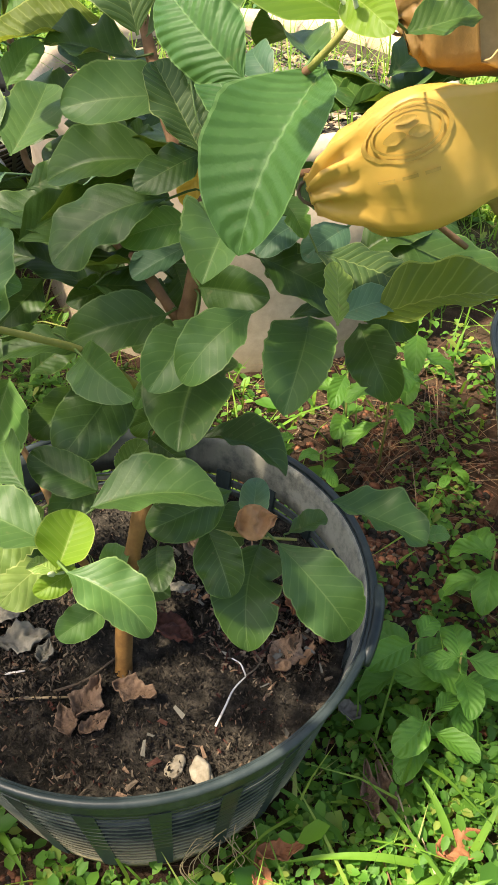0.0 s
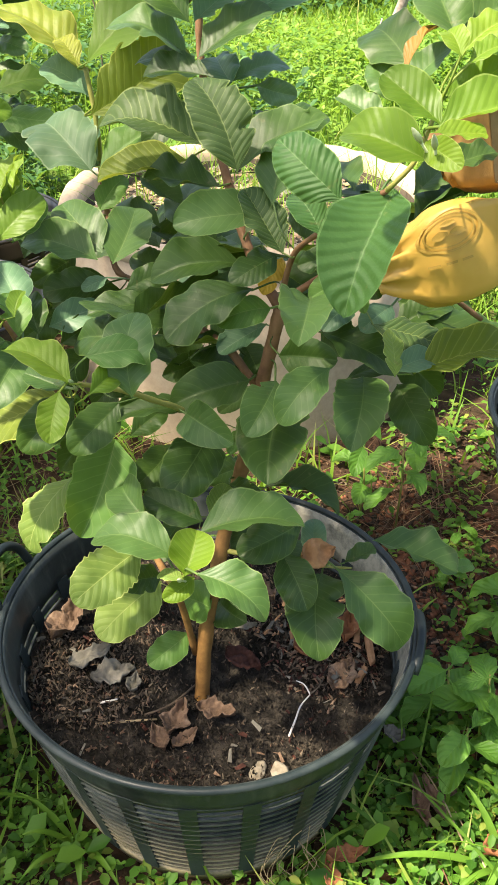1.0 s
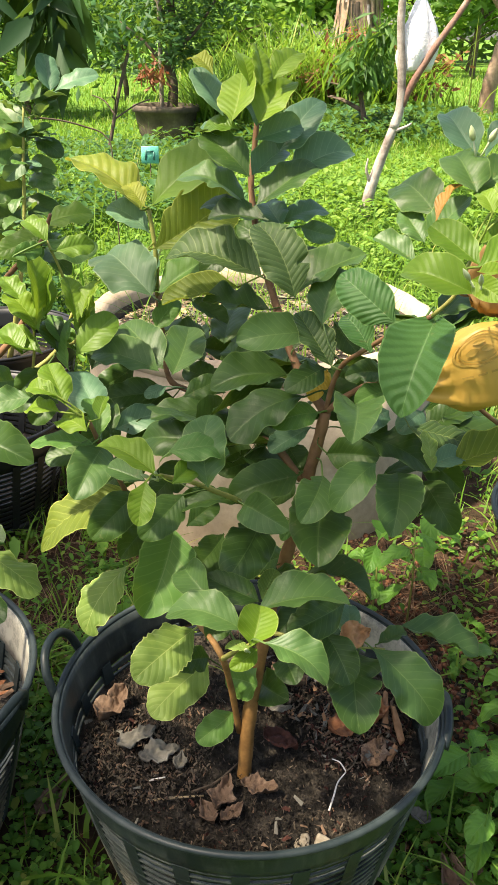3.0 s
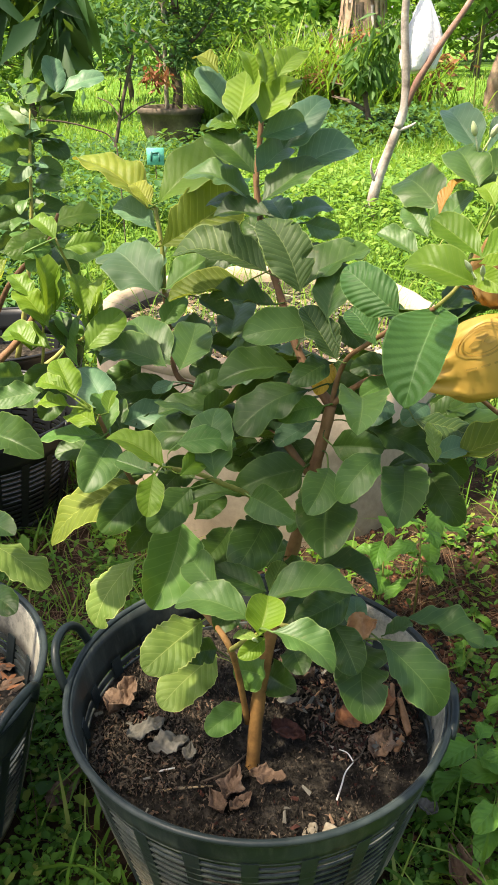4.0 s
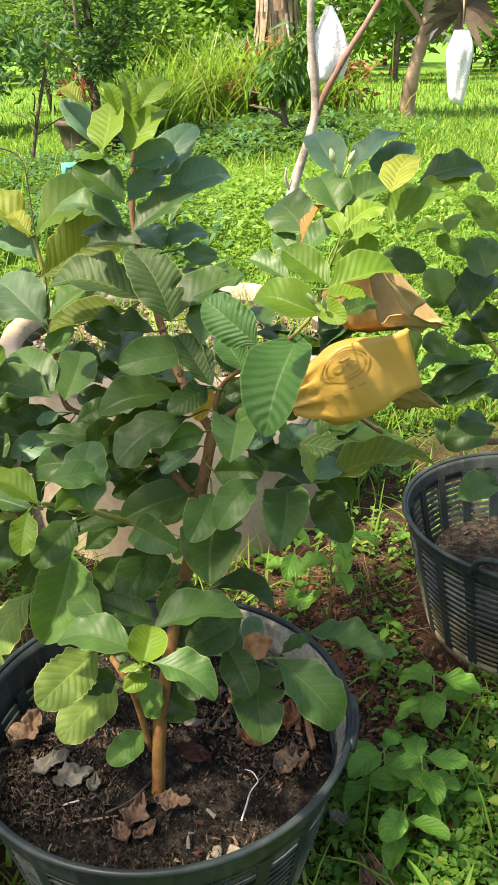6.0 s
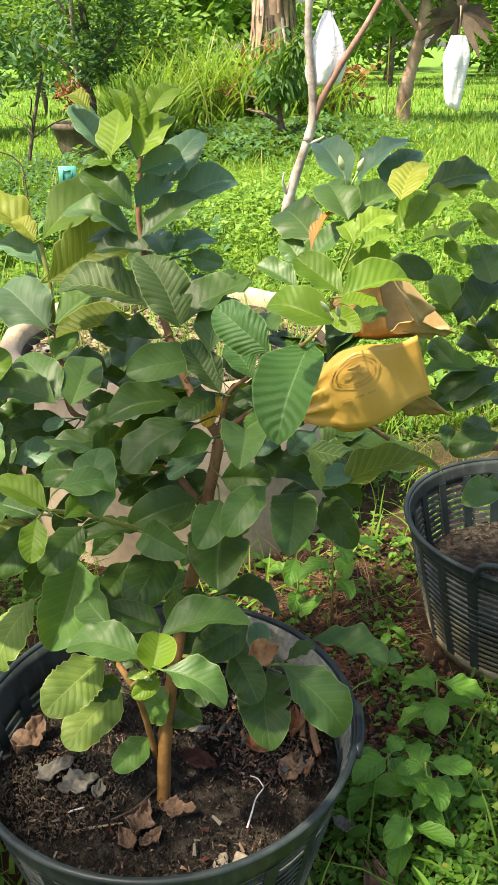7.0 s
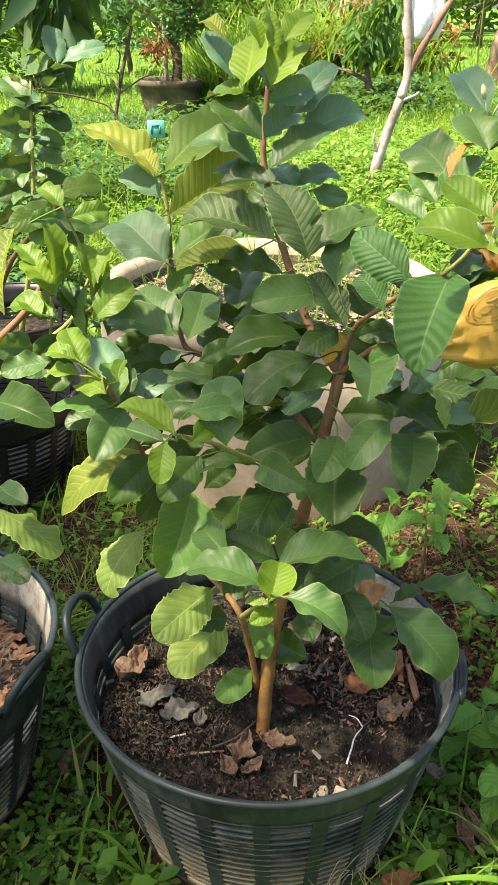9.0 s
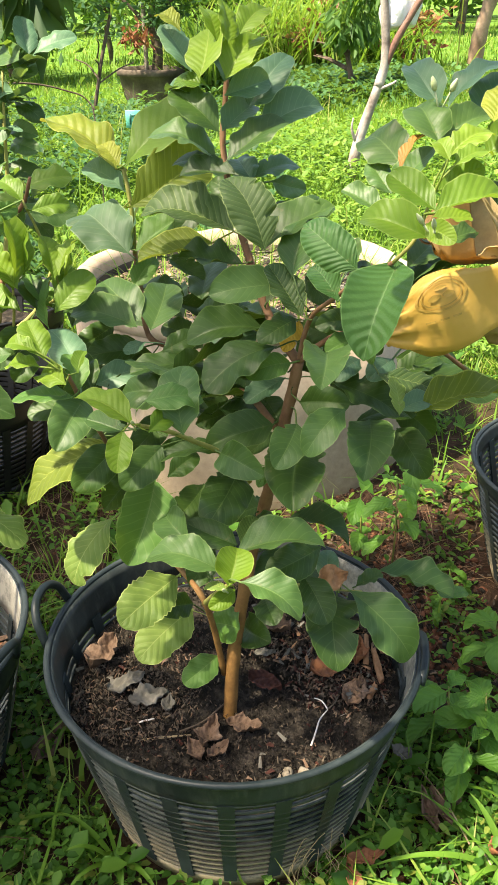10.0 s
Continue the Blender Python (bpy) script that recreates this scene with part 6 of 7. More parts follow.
def gravel(name, label, at, spread, count, size, seed, mats):
    """Rounded lumps of laterite pressed into the earth, too many to count."""
    r = random.Random(seed)
    verts, faces, idx = [], [], []
    for _ in range(count):
        x, y = at[0] + r.gauss(0, spread[0]), at[1] + r.gauss(0, spread[1])
        if any(math.hypot(x - p.x, y - p.y) < 0.2 for p in (MAIN, RIGHT, LEFT)):
            continue
        s = r.uniform(*size)
        k = len(verts)
        a0 = r.uniform(0, 1)
        for ring, (h, w) in enumerate(((0.0, 0.85), (0.55, 0.95), (1.0, 0.45))):
            for q in range(6):
                a = a0 + math.tau * q / 6
                j = r.uniform(0.8, 1.2)
                verts.append((x + s * w * j * math.cos(a), y + s * w * j * math.sin(a), land(x, y) - 0.001 + s * 0.9 * h))
        for ring in range(2):
            for q in range(6):
                a, b2 = k + ring * 6 + q, k + ring * 6 + (q + 1) % 6
                faces.append((a, b2, b2 + 6, a + 6))
        faces.append(tuple(k + 12 + q for q in range(6)))
        idx += [r.randrange(len(mats))] * 13
    ob = raw(name, verts, faces, None, mats=[MAT[m] for m in mats], index=idx)
    return tagged(ob, label, "gravel", kind="stuff")


gravel("gravel", "small round laterite gravel on the bare earth", (0.36, 0.28), (0.09, 0.20), 1700, (0.002, 0.0085), 71, ("laterite", "laterite", "soil"))
gravel("gravel", "reddish clods on the bare patch before the basket", (-0.155, -0.225), (0.05, 0.03), 420, (0.0015, 0.005), 73, ("laterite", "soil", "dry_leaf_red"))
gravel("gravel", "laterite gravel and clods between the baskets", (-0.34, 0.25), (0.10, 0.2), 700, (0.002, 0.006), 72, ("laterite", "soil"))


# ---- weeds and grass ----
def busy(x, y):
    """True where a basket or the cement ring stands, and on most of the bare earth between them."""
    if math.hypot((x - 0.37) / 0.13, (y - 0.30) / 0.27) < 1 and noise.noise(Vector((x * 23, y * 23, 1.0))) < 0.28:
        return True
    if math.hypot((x + 0.155) / 0.075, (y + 0.225) / 0.045) < 1 and noise.noise(Vector((x * 31, y * 31, 4.0))) < 0.22:
        return True
    return any(math.hypot(x - p.x, y - p.y) < r for p, r in ((MAIN, 0.20), (LEFT, 0.20), (RIGHT, 0.20), (BACK, 0.20), (FAR_POT, 0.20), (RING, 0.45)))


def blades(name, label, mat, count, spot, height, width, lean, seed, segs=3):
    """Grass blades, bent, strewn by spot(random)."""
    r = random.Random(seed)
    verts, faces = [], []
    for _ in range(count):
        q = spot(r)
        if q is None:
            continue
        x, y = q
        z = land(x, y) - 0.004
        if math.hypot(x - RING.x, y - RING.y) < 0.36:
            z = 0.375
        h, w = r.uniform(*height), r.uniform(*width)
        a, l = r.uniform(0, math.tau), r.uniform(*lean)
        dx, dy = math.cos(a), math.sin(a)
        k = len(verts)
        for i in range(segs):
            t = i / segs
            ww = w * (1 - t * 0.7)
            o = l * h * t * t
            verts += [(x + dx * o - dy * ww, y + dy * o + dx * ww, z + h * t * (1 - 0.3 * l * t)), (x + dx * o + dy * ww, y + dy * o - dx * ww, z + h * t * (1 - 0.3 * l * t))]
        verts.append((x + dx * l * h, y + dy * l * h, z + h * (1 - 0.3 * l)))
        for i in range(segs - 1):
            j = k + 2 * i
            faces.append((j, j + 1, j + 3, j + 2))
        j = k + 2 * (segs - 1)
        faces.append((j, j + 1, j + 2))
    ob = raw(name, verts, faces, MAT[mat])
    return tagged(ob, label, "grass", kind="stuff")


def creepers(name, label, mat, count, spot, size, lift, seed):
    """Creeping weeds: pairs of small round leaves on low runners."""
    r = random.Random(seed)
    verts, faces = [], []
    for _ in range(count):
        q = spot(r)
        if q is None:
            continue
        x, y = q
        z = land(x, y) + r.uniform(*lift)
        a = r.uniform(0, math.tau)
        for side in (0, math.pi):
            s = size[0] + (size[1] - size[0]) * r.random() ** 2.2
            b = a + side + r.uniform(-0.5, 0.5)
            dx, dy = math.cos(b), math.sin(b)
            up = r.uniform(-0.35, 0.9)
            k = len(verts)
            for u, v, c in ((0, 0, 0), (0.28, 0.27, 0.14), (0.68, 0.31, 0.16), (1.0, 0, 0.0), (0.68, -0.31, 0.16), (0.28, -0.27, 0.14), (0.5, 0, 0.02)):
                verts.append((x + (dx * u - dy * v) * s, y + (dy * u + dx * v) * s, z + (u * up + c) * s))
            faces += [(k, k + 1, k + 6), (k + 1, k + 2, k + 6), (k + 2, k + 3, k + 6), (k + 3, k + 4, k + 6), (k + 4, k + 5, k + 6), (k + 5, k, k + 6)]
    ob = raw(name, verts, faces, MAT[mat])
    return tagged(ob, label, "weed", kind="stuff")


def near_spot(x0, x1, y0, y1, patch=0.0, scale=4.0):
    def spot(r):
        x, y = r.uniform(x0, x1), r.uniform(y0, y1)
        inside = min(x - x0, x1 - x, y - y0, y1 - y)
        if busy(x, y) or noise.noise(Vector((x * scale, y * scale, 5.0))) < patch or r.random() > inside / 0.22:
            return None
        return x, y
    return spot


def clump_spot_near(cx, cy, sx, sy):
    def spot(r):
        x, y = r.gauss(cx, sx), r.gauss(cy, sy)
        inside = any(math.hypot(x - p.x, y - p.y) < q for p, q in ((MAIN, 0.24), (RIGHT, 0.24), (RING, 0.44)))
        return None if inside else (x, y)
    return spot


def lawn_spot(y0, y1):
    def spot(r):
        y = y0 + (y1 - y0) * r.random() ** 1.5
        wide = 1.0 if r.random() < 0.85 else 2.0
        x = r.uniform(-0.55, 0.72) * (y + 1.4) * wide
        return None if busy(x, y) else (x, y)
    return spot


def ring_spot(r):
    a, q = r.uniform(0, math.tau), 0.34 * math.sqrt(r.random())
    return RING.x + q * math.cos(a), RING.y + q * math.sin(a)


creepers("creeping_weeds", "low creeping weeds with small round green leaves", "weed", 38000, near_spot(-0.7, 1.1, -0.75, 0.42, -0.32, 7.0), (0.004, 0.020), (0.003, 0.035), 11)
creepers("creeping_weeds", "low creeping weeds round the pots", "weed", 11000, near_spot(-1.2, 1.5, 0.25, 1.6, 0.05, 6.0), (0.005, 0.024), (0.003, 0.045), 12)
creepers("creeping_weeds", "low weeds between the baskets", "weed", 3600, near_spot(-0.55, 0.0, 0.2, 1.0, -0.05, 9.0), (0.006, 0.022), (0.003, 0.05), 21)
creepers("creeping_weeds", "sparse young weeds on the bare earth beside the basket", "weed", 260, clump_spot_near(0.43, 0.30, 0.06, 0.15), (0.007, 0.022), (0.004, 0.03), 30)
creepers("creeping_weeds", "thick low weeds at the foot of the basket", "weed", 260, clump_spot_near(0.36, -0.04, 0.09, 0.09), (0.006, 0.020), (0.004, 0.03), 31)
blades("grass", "thin grass between the baskets", "grass", 900, near_spot(-0.6, 0.0, 0.2, 1.0, -0.3), (0.03, 0.13), (0.001, 0.0025), (0.3, 1.4), 22)
blades("grass", "short grass blades among the weeds by the basket", "grass", 1500, near_spot(-0.5, 0.9, -0.75, 0.3, -0.3), (0.02, 0.08), (0.0008, 0.002), (0.3, 1.6), 23)
blades("grass", "grass and sedge blades among the weeds", "grass", 2600, near_spot(-1.0, 1.3, -0.8, 1.5, -0.05), (0.04, 0.16), (0.0012, 0.003), (0.2, 1.3), 13)
blades("dead_grass", "reddish dead grass on the bare earth between the baskets", "dead_grass", 1000, near_spot(-0.62, -0.05, 0.20, 1.05, -0.4), (0.03, 0.10), (0.0008, 0.0016), (1.4, 2.8), 26)
blades("dead_grass", "reddish dead grass lying on the bare earth beside the basket", "dead_grass", 200, clump_spot_near(0.40, 0.50, 0.06, 0.08), (0.03, 0.09), (0.0006, 0.0013), (1.6, 3.0), 27)
blades("dead_grass", "dead straw and dry grass on the ground", "dead_grass", 2200, near_spot(-1.1, 1.3, -0.8, 1.6, -0.25, 3.0), (0.03, 0.09), (0.0006, 0.0014), (1.2, 2.6), 14)
blades("grass", "yellowish grass growing in the cement ring", "grass", 420, ring_spot, (0.06, 0.20), (0.001, 0.0022), (0.2, 1.4), 15)
creepers("lawn_weeds", "broad-leaved weeds covering the bank behind the pots", "foliage_light", 20000, lawn_spot(1.5, 5.5), (0.012, 0.038), (0.01, 0.08), 16)
creepers("creeping_weeds", "scattered weeds on the open ground beyond the pots", "weed", 9000, near_spot(-3.0, 3.0, -3.2, 2.0, -0.1, 1.6), (0.015, 0.05), (0.005, 0.05), 24)
blades("grass", "scattered grass on the open ground beyond the pots", "grass", 9000, near_spot(-3.0, 3.0, -3.2, 2.0, -0.1, 1.6), (0.04, 0.14), (0.002, 0.005), (0.3, 1.4), 25)


def left_bank(r):
    y = 1.6 + 5.0 * r.random()
    x = -0.55 * (y + 1.4) * r.random() ** 0.8 + 0.35
    return None if busy(x, y) or noise.noise(Vector((x * 1.4, y * 1.4, 8.0))) < -0.15 else (x, y)


# The trees' shade over this bank is painted as a darker leaf colour.
creepers("lawn_weeds", "broad-leaved weeds on the bank, the trees' shade put into their dark green", "foliage_deep", 15000, left_bank, (0.02, 0.06), (0.03, 0.16), 19)
creepers("lawn_weeds", "darker clover-like weeds in the lawn", "foliage_deep", 5000, clump_spot_near(0.95, 7.2, 0.6, 0.6), (0.03, 0.08), (0.04, 0.20), 28)
creepers("lawn_weeds", "broad-leaved weeds in the lawn near the dead branch", "foliage_light", 2600, clump_spot_near(0.85, 3.7, 0.5, 0.5), (0.02, 0.05), (0.02, 0.12), 29)
blades("lawn", "bright green lawn grass", "grass", 62000, lawn_spot(1.4, 9.0), (0.03, 0.10), (0.0018, 0.0045), (0.2, 1.2), 17)
blades("lawn", "sunlit far lawn", "grass", 48000, lawn_spot(5.0, 22.0), (0.05, 0.14), (0.004, 0.011), (0.2, 1.0), 18)


def broad_weed(label, at, spread, leaves, size, seed, height=0.10):
    """A weed with a few large soft leaves in pairs on a short stem."""
    root = thing("broadleaf_weed", label, "weed", (at[0], at[1], land(*at)), "broadleaf weeds")
    r = random.Random(seed)
    bm = bmesh.new()
    tube(bm, [(0, 0, -0.005), (0.004, 0.002, height * 0.5), (0.0, 0.006, height)], [0.0022, 0.0018, 0.0012], 6)
    stalk = part("stem", bm, MAT["twig"], root)
    STEMS[root.name] = [(Vector((0, 0, height * k / 6)), stalk) for k in range(7)]
    o = Vector(root.location)
    first = r.uniform(0, math.pi)
    for k in range(leaves):
        a = first + (k % 2) * math.pi + (k // 2) * math.pi / 2 + r.uniform(-0.25, 0.25)
        z = height * (0.30 + 0.70 * (k // 2 + 1) / ((leaves + 1) // 2))
        l = size * r.uniform(0.78, 1.12) * (0.72 if k >= leaves - 1 else 1.0)
        d = Vector((math.cos(a), math.sin(a), 0))
        b = o + Vector((0, 0, z)) + d * spread * 0.25
        leaf(root, "weedy", b, b + d * l + Vector((0, 0, r.uniform(-0.45, 0.12) * l)), l * r.uniform(0.56, 0.68), r.uniform(-18, 18))
    return root


KIND["weedy"] = "leaf_weed"
MAT["leaf_weed"] = leaf_material("soft_weed_leaf", (0.060, 0.175, 0.02), (0.115, 0.27, 0.034), (0.17, 0.33, 0.06), gloss=0.47, thin=0.32, ribs=6.0, blemish=0.1)
for label, at, spread, leaves, size, seed, height in (
        ("soft broad-leaved weed beside the cement ring", (0.322, 0.462), 0.04, 8, 0.058, 1, 0.22),
        ("soft broad-leaved weed beside the cement ring", (0.262, 0.500), 0.04, 6, 0.055, 11, 0.17),
        ("soft broad-leaved weed beside the cement ring", (0.380, 0.600), 0.04, 6, 0.060, 12, 0.18),
        ("low broad-leaved weed behind the basket", (0.225, 0.400), 0.03, 6, 0.040, 8, 0.09),
        ("low broad-leaved weed behind the basket", (0.150, 0.430), 0.03, 6, 0.040, 13, 0.08),
        ("broad-leaved weed with large bright leaves near the basket", (0.440, 0.185), 0.03, 6, 0.070, 2, 0.11),
        ("broad-leaved weed with oval bright leaves near the basket", (0.318, 0.038), 0.03, 6, 0.058, 3, 0.11),
        ("broad-leaved weed with oval bright leaves near the basket", (0.365, 0.010), 0.03, 8, 0.062, 9, 0.12),
        ("low broad-leaved weed near the basket", (0.325, -0.050), 0.03, 6, 0.052, 4, 0.09),
):
    broad_weed(label, at, spread, leaves, size, seed, height)
for label, at, spread, leaves, size, seed, height in (
        ("young broad-leaved weed on bare earth", (0.430, 0.430), 0.02, 6, 0.026, 6, 0.035),
        ("young broad-leaved weed on bare earth", (0.390, 0.330), 0.02, 6, 0.024, 7, 0.03),
        ("young broad-leaved weed on bare earth", (0.412, 0.375), 0.02, 6, 0.022, 10, 0.03),
):
    broad_weed(label, at, spread, leaves, size, seed, height)


def tuft(label, at, count, height, seed, width=(0.003, 0.006)):
    """A tuft of broad soft grass."""
    ob = blades("grass_tuft", label, "grass", count, clump_at(at), height, width, (0.9, 1.9), seed, 7)
    return ob


def clump_at(at):
    def spot(r):
        return at[0] + r.gauss(0, 0.02), at[1] + r.gauss(0, 0.02)
    return spot


for at, count, height, seed in (((-0.27, -0.26), 10, (0.06, 0.13), 1), ((-0.20, -0.33), 7, (0.06, 0.12), 2), ((0.37, -0.25), 9, (0.10, 0.18), 3), ((0.24, -0.34), 7, (0.08, 0.14), 4), ((-0.36, 0.33), 14, (0.07, 0.15), 5)):
    tuft("tuft of broad bright grass beside the basket", at, count, height, seed)


def broad_grass(label, at, tips):
    """A grass plant of a few broad arching blades, each folded along its middle."""
    root = thing("grass_plant", label, "grass", (at[0], at[1], land(*at)), "broad grass plants")
    for x, y, z, wide, rise in tips:
        tip = Vector((x - at[0], y - at[1], z))
        side = Vector((-tip.y, tip.x, 0)).normalized()
        verts, faces, n = [], [], 14
        for i in range(n + 1):
            t = i / n
            p = tip * t + Vector((0, 0, rise * 4 * t * (1 - t) - 0.003 * (1 - t)))
            w = wide * 0.5 * (0.45 + 0.55 * step(0.0, 0.3, t)) * (1 - t ** 2.6) + 0.0002
            verts += [p - side * w + Vector((0, 0, w * 0.5)), p, p + side * w + Vector((0, 0, w * 0.5))]
        for i in range(n):
            k = 3 * i
            faces += [(k, k + 1, k + 4, k + 3), (k + 1, k + 2, k + 5, k + 4)]
        raw("blade", verts, faces, MAT["broad_grass"], root)


MAT["broad_grass"] = leaf_material("broad_grass_blade", (0.085, 0.20, 0.02), (0.16, 0.32, 0.035), (0.24, 0.38, 0.08), gloss=0.5, thin=0.4, ribs=2.0, blemish=0.05, relief=0.05, veins=0.0, furrows=0.0)
broad_grass("bright grass with broad arching blades at the basket's foot", (-0.163, -0.140), (
    (-0.240, -0.100, 0.060, 0.008, 0.020), (-0.228, -0.152, 0.050, 0.009, 0.022), (-0.104, -0.205, 0.020, 0.009, 0.026), (-0.150, -0.212, 0.018, 0.010, 0.030),
    (-0.225, -0.200, 0.030, 0.008, 0.024), (-0.180, -0.120, 0.085, 0.006, 0.006)))
broad_grass("bright grass with long blades over the creeping weeds", (0.350, -0.185), (
    (0.152, -0.190, 0.030, 0.010, 0.034), (0.312, -0.105, 0.060, 0.011, 0.016), (0.400, -0.230, 0.050, 0.011, 0.020), (0.262, -0.235, 0.030, 0.009, 0.030), (0.395, -0.130, 0.070, 0.009, 0.012)))
broad_grass("bright grass with broad arching blades in the weeds", (0.300, -0.238), (
    (0.365, -0.215, 0.070, 0.012, 0.018), (0.340, -0.190, 0.060, 0.010, 0.014), (0.255, -0.275, 0.040, 0.009, 0.016)))



# ---- things on the lawn ----
def limb(bm, points, r0, r1, sides=9, knots=0.12):
    pts = spline(points, 5)
    n = len(pts) - 1
    tube(bm, pts, [(r0 + (r1 - r0) * k / n) * (1 + knots * noise.noise(Vector((k * 0.7, r0 * 90, 0)))) for k in range(n + 1)], sides)


def crown(name, mat, root, centre, size, count, leaf_size, seed, hang=0.3, slim=0.35):
    """Many small leaves round a few clumps, thinning outwards."""
    r = random.Random(seed)
    clumps = [Vector((r.gauss(0, 0.45), r.gauss(0, 0.45), r.gauss(0, 0.42))) for _ in range(max(6, count // 90))]
    verts, faces = [], []
    for _ in range(count):
        c = r.choice(clumps)
        p = Vector((c.x + r.gauss(0, 0.2), c.y + r.gauss(0, 0.2), c.z + r.gauss(0, 0.17)))
        p = Vector((p.x * size[0], p.y * size[1], p.z * size[2])) + Vector(centre)
        d = Vector((r.gauss(0, 1), r.gauss(0, 1), r.gauss(-hang, 0.5))).normalized()
        w = d.cross(Vector((r.gauss(0, 1), r.gauss(0, 1), r.gauss(0, 1)))).normalized()
        l = leaf_size * r.uniform(0.6, 1.25)
        k = len(verts)
        n = d.cross(w) * l * 0.08
        verts += [p, p + d * l * 0.45 + w * l * slim * 0.5 + n, p + d * l, p + d * l * 0.45 - w * l * slim * 0.5 + n, p + d * l * 0.5]
        faces += [(k, k + 1, k + 4), (k + 1, k + 2, k + 4), (k + 2, k + 3, k + 4), (k + 3, k, k + 4)]
    ob = raw(name, [v - root.location for v in verts], faces, MAT[mat], root)
    return tagged(ob, kind="stuff") if False else ob


def dead_tree():
    root = thing("dead_branch", "bare grey forked branch standing in the lawn as a stake", "branch", (0.70, 3.30, 0.22))
    o = Vector(root.location)
    bm = bmesh.new()
    limb(bm, [p - o for p in (Vector((0.685, 3.30, 0.20)), Vector((0.705, 3.30, 0.36)), Vector((0.745, 3.30, 0.50)), Vector((0.80, 3.30, 0.66)), Vector((0.822, 3.30, 0.74)))], 0.029, 0.018)
    part("trunk", bm, MAT["dead_wood"], root)
    for pts, r0, r1 in (([(0.797, 3.30, 0.65), (0.822, 3.30, 0.75), (0.815, 3.30, 0.90), (0.795, 3.30, 1.10), (0.80, 3.30, 1.35), (0.81, 3.3, 1.6)], 0.0225, 0.014),
                        ([(0.805, 3.30, 0.68), (0.825, 3.30, 0.745), (0.87, 3.29, 0.85), (0.95, 3.28, 0.99), (1.05, 3.27, 1.14), (1.18, 3.26, 1.36)], 0.020, 0.012),
                        ([(0.80, 3.29, 0.64), (0.85, 3.28, 0.66), (0.875, 3.28, 0.675)], 0.009, 0.004),
                        ([(0.70, 3.29, 0.42), (0.68, 3.28, 0.47), (0.685, 3.28, 0.52)], 0.009, 0.003)):
        bm = bmesh.new()
        limb(bm, [Vector(p) - o for p in pts], r0, r1)
        part("branch", bm, MAT["red_dead_wood" if pts[-1][0] > 1.1 else "dead_wood"], root)
    return root


dead_tree()


def hanging_bag(label, top, w, h, seed, pointed=False):
    """A white plastic bag tied over hanging fruit."""
    root = thing("white_bag", label, "plastic bag", top, "white fruit bags")
    bm = bmesh.new()
    rows = []
    for i in range(15):
        t = i / 14
        r = w * (0.16 + 0.95 * math.sin(min(1.0, t * 1.25) * 1.5) * (1 - 0.25 * max(0, t - 0.75) * 4))
        if pointed:
            r = w * (0.55 + 1.6 * min(t, 0.25) - 0.72 * max(0.0, t - 0.25) ** 1.4)
        row = []
        for k in range(24):
            a = math.tau * k / 24
            q = r * (1 + 0.13 * math.sin(5 * a + seed + 4 * t) + 0.1 * noise.noise(Vector((math.cos(a) * 2, math.sin(a) * 2, t * 4 + seed))))
            row.append(bm.verts.new((q * math.cos(a) * 0.5, q * math.sin(a) * 0.32, -h * t + 0.04 * h * t * math.cos(a + seed))))
        rows.append(row)
    for a, b in zip(rows, rows[1:]):
        for k in range(24):
            bm.faces.new((a[k], b[k], b[(k + 1) % 24], a[(k + 1) % 24]))
    bm.faces.new(rows[-1][::-1])
    part("bag_wall", bm, MAT["white_bag"], root)
    bm = bmesh.new()
    tube(bm, [(0, 0, -0.01), (0.004, 0, 0.05), (0, 0, 0.14)], 0.004, 6)
    part("tie_string", bm, MAT["straw"], root)
    return root


hanging_bag("white plastic bag hanging from the dead branch", (0.885, 3.33, 1.20), 0.165, 0.31, 1.0)
hanging_bag("white plastic bag hanging from a lawn tree", (1.72, 3.95, 1.10), 0.145, 0.36, 3.0, pointed=True)
hanging_bag("white plastic bag high on the dead branch", (0.79, 3.36, 1.50), 0.10, 0.26, 5.0)


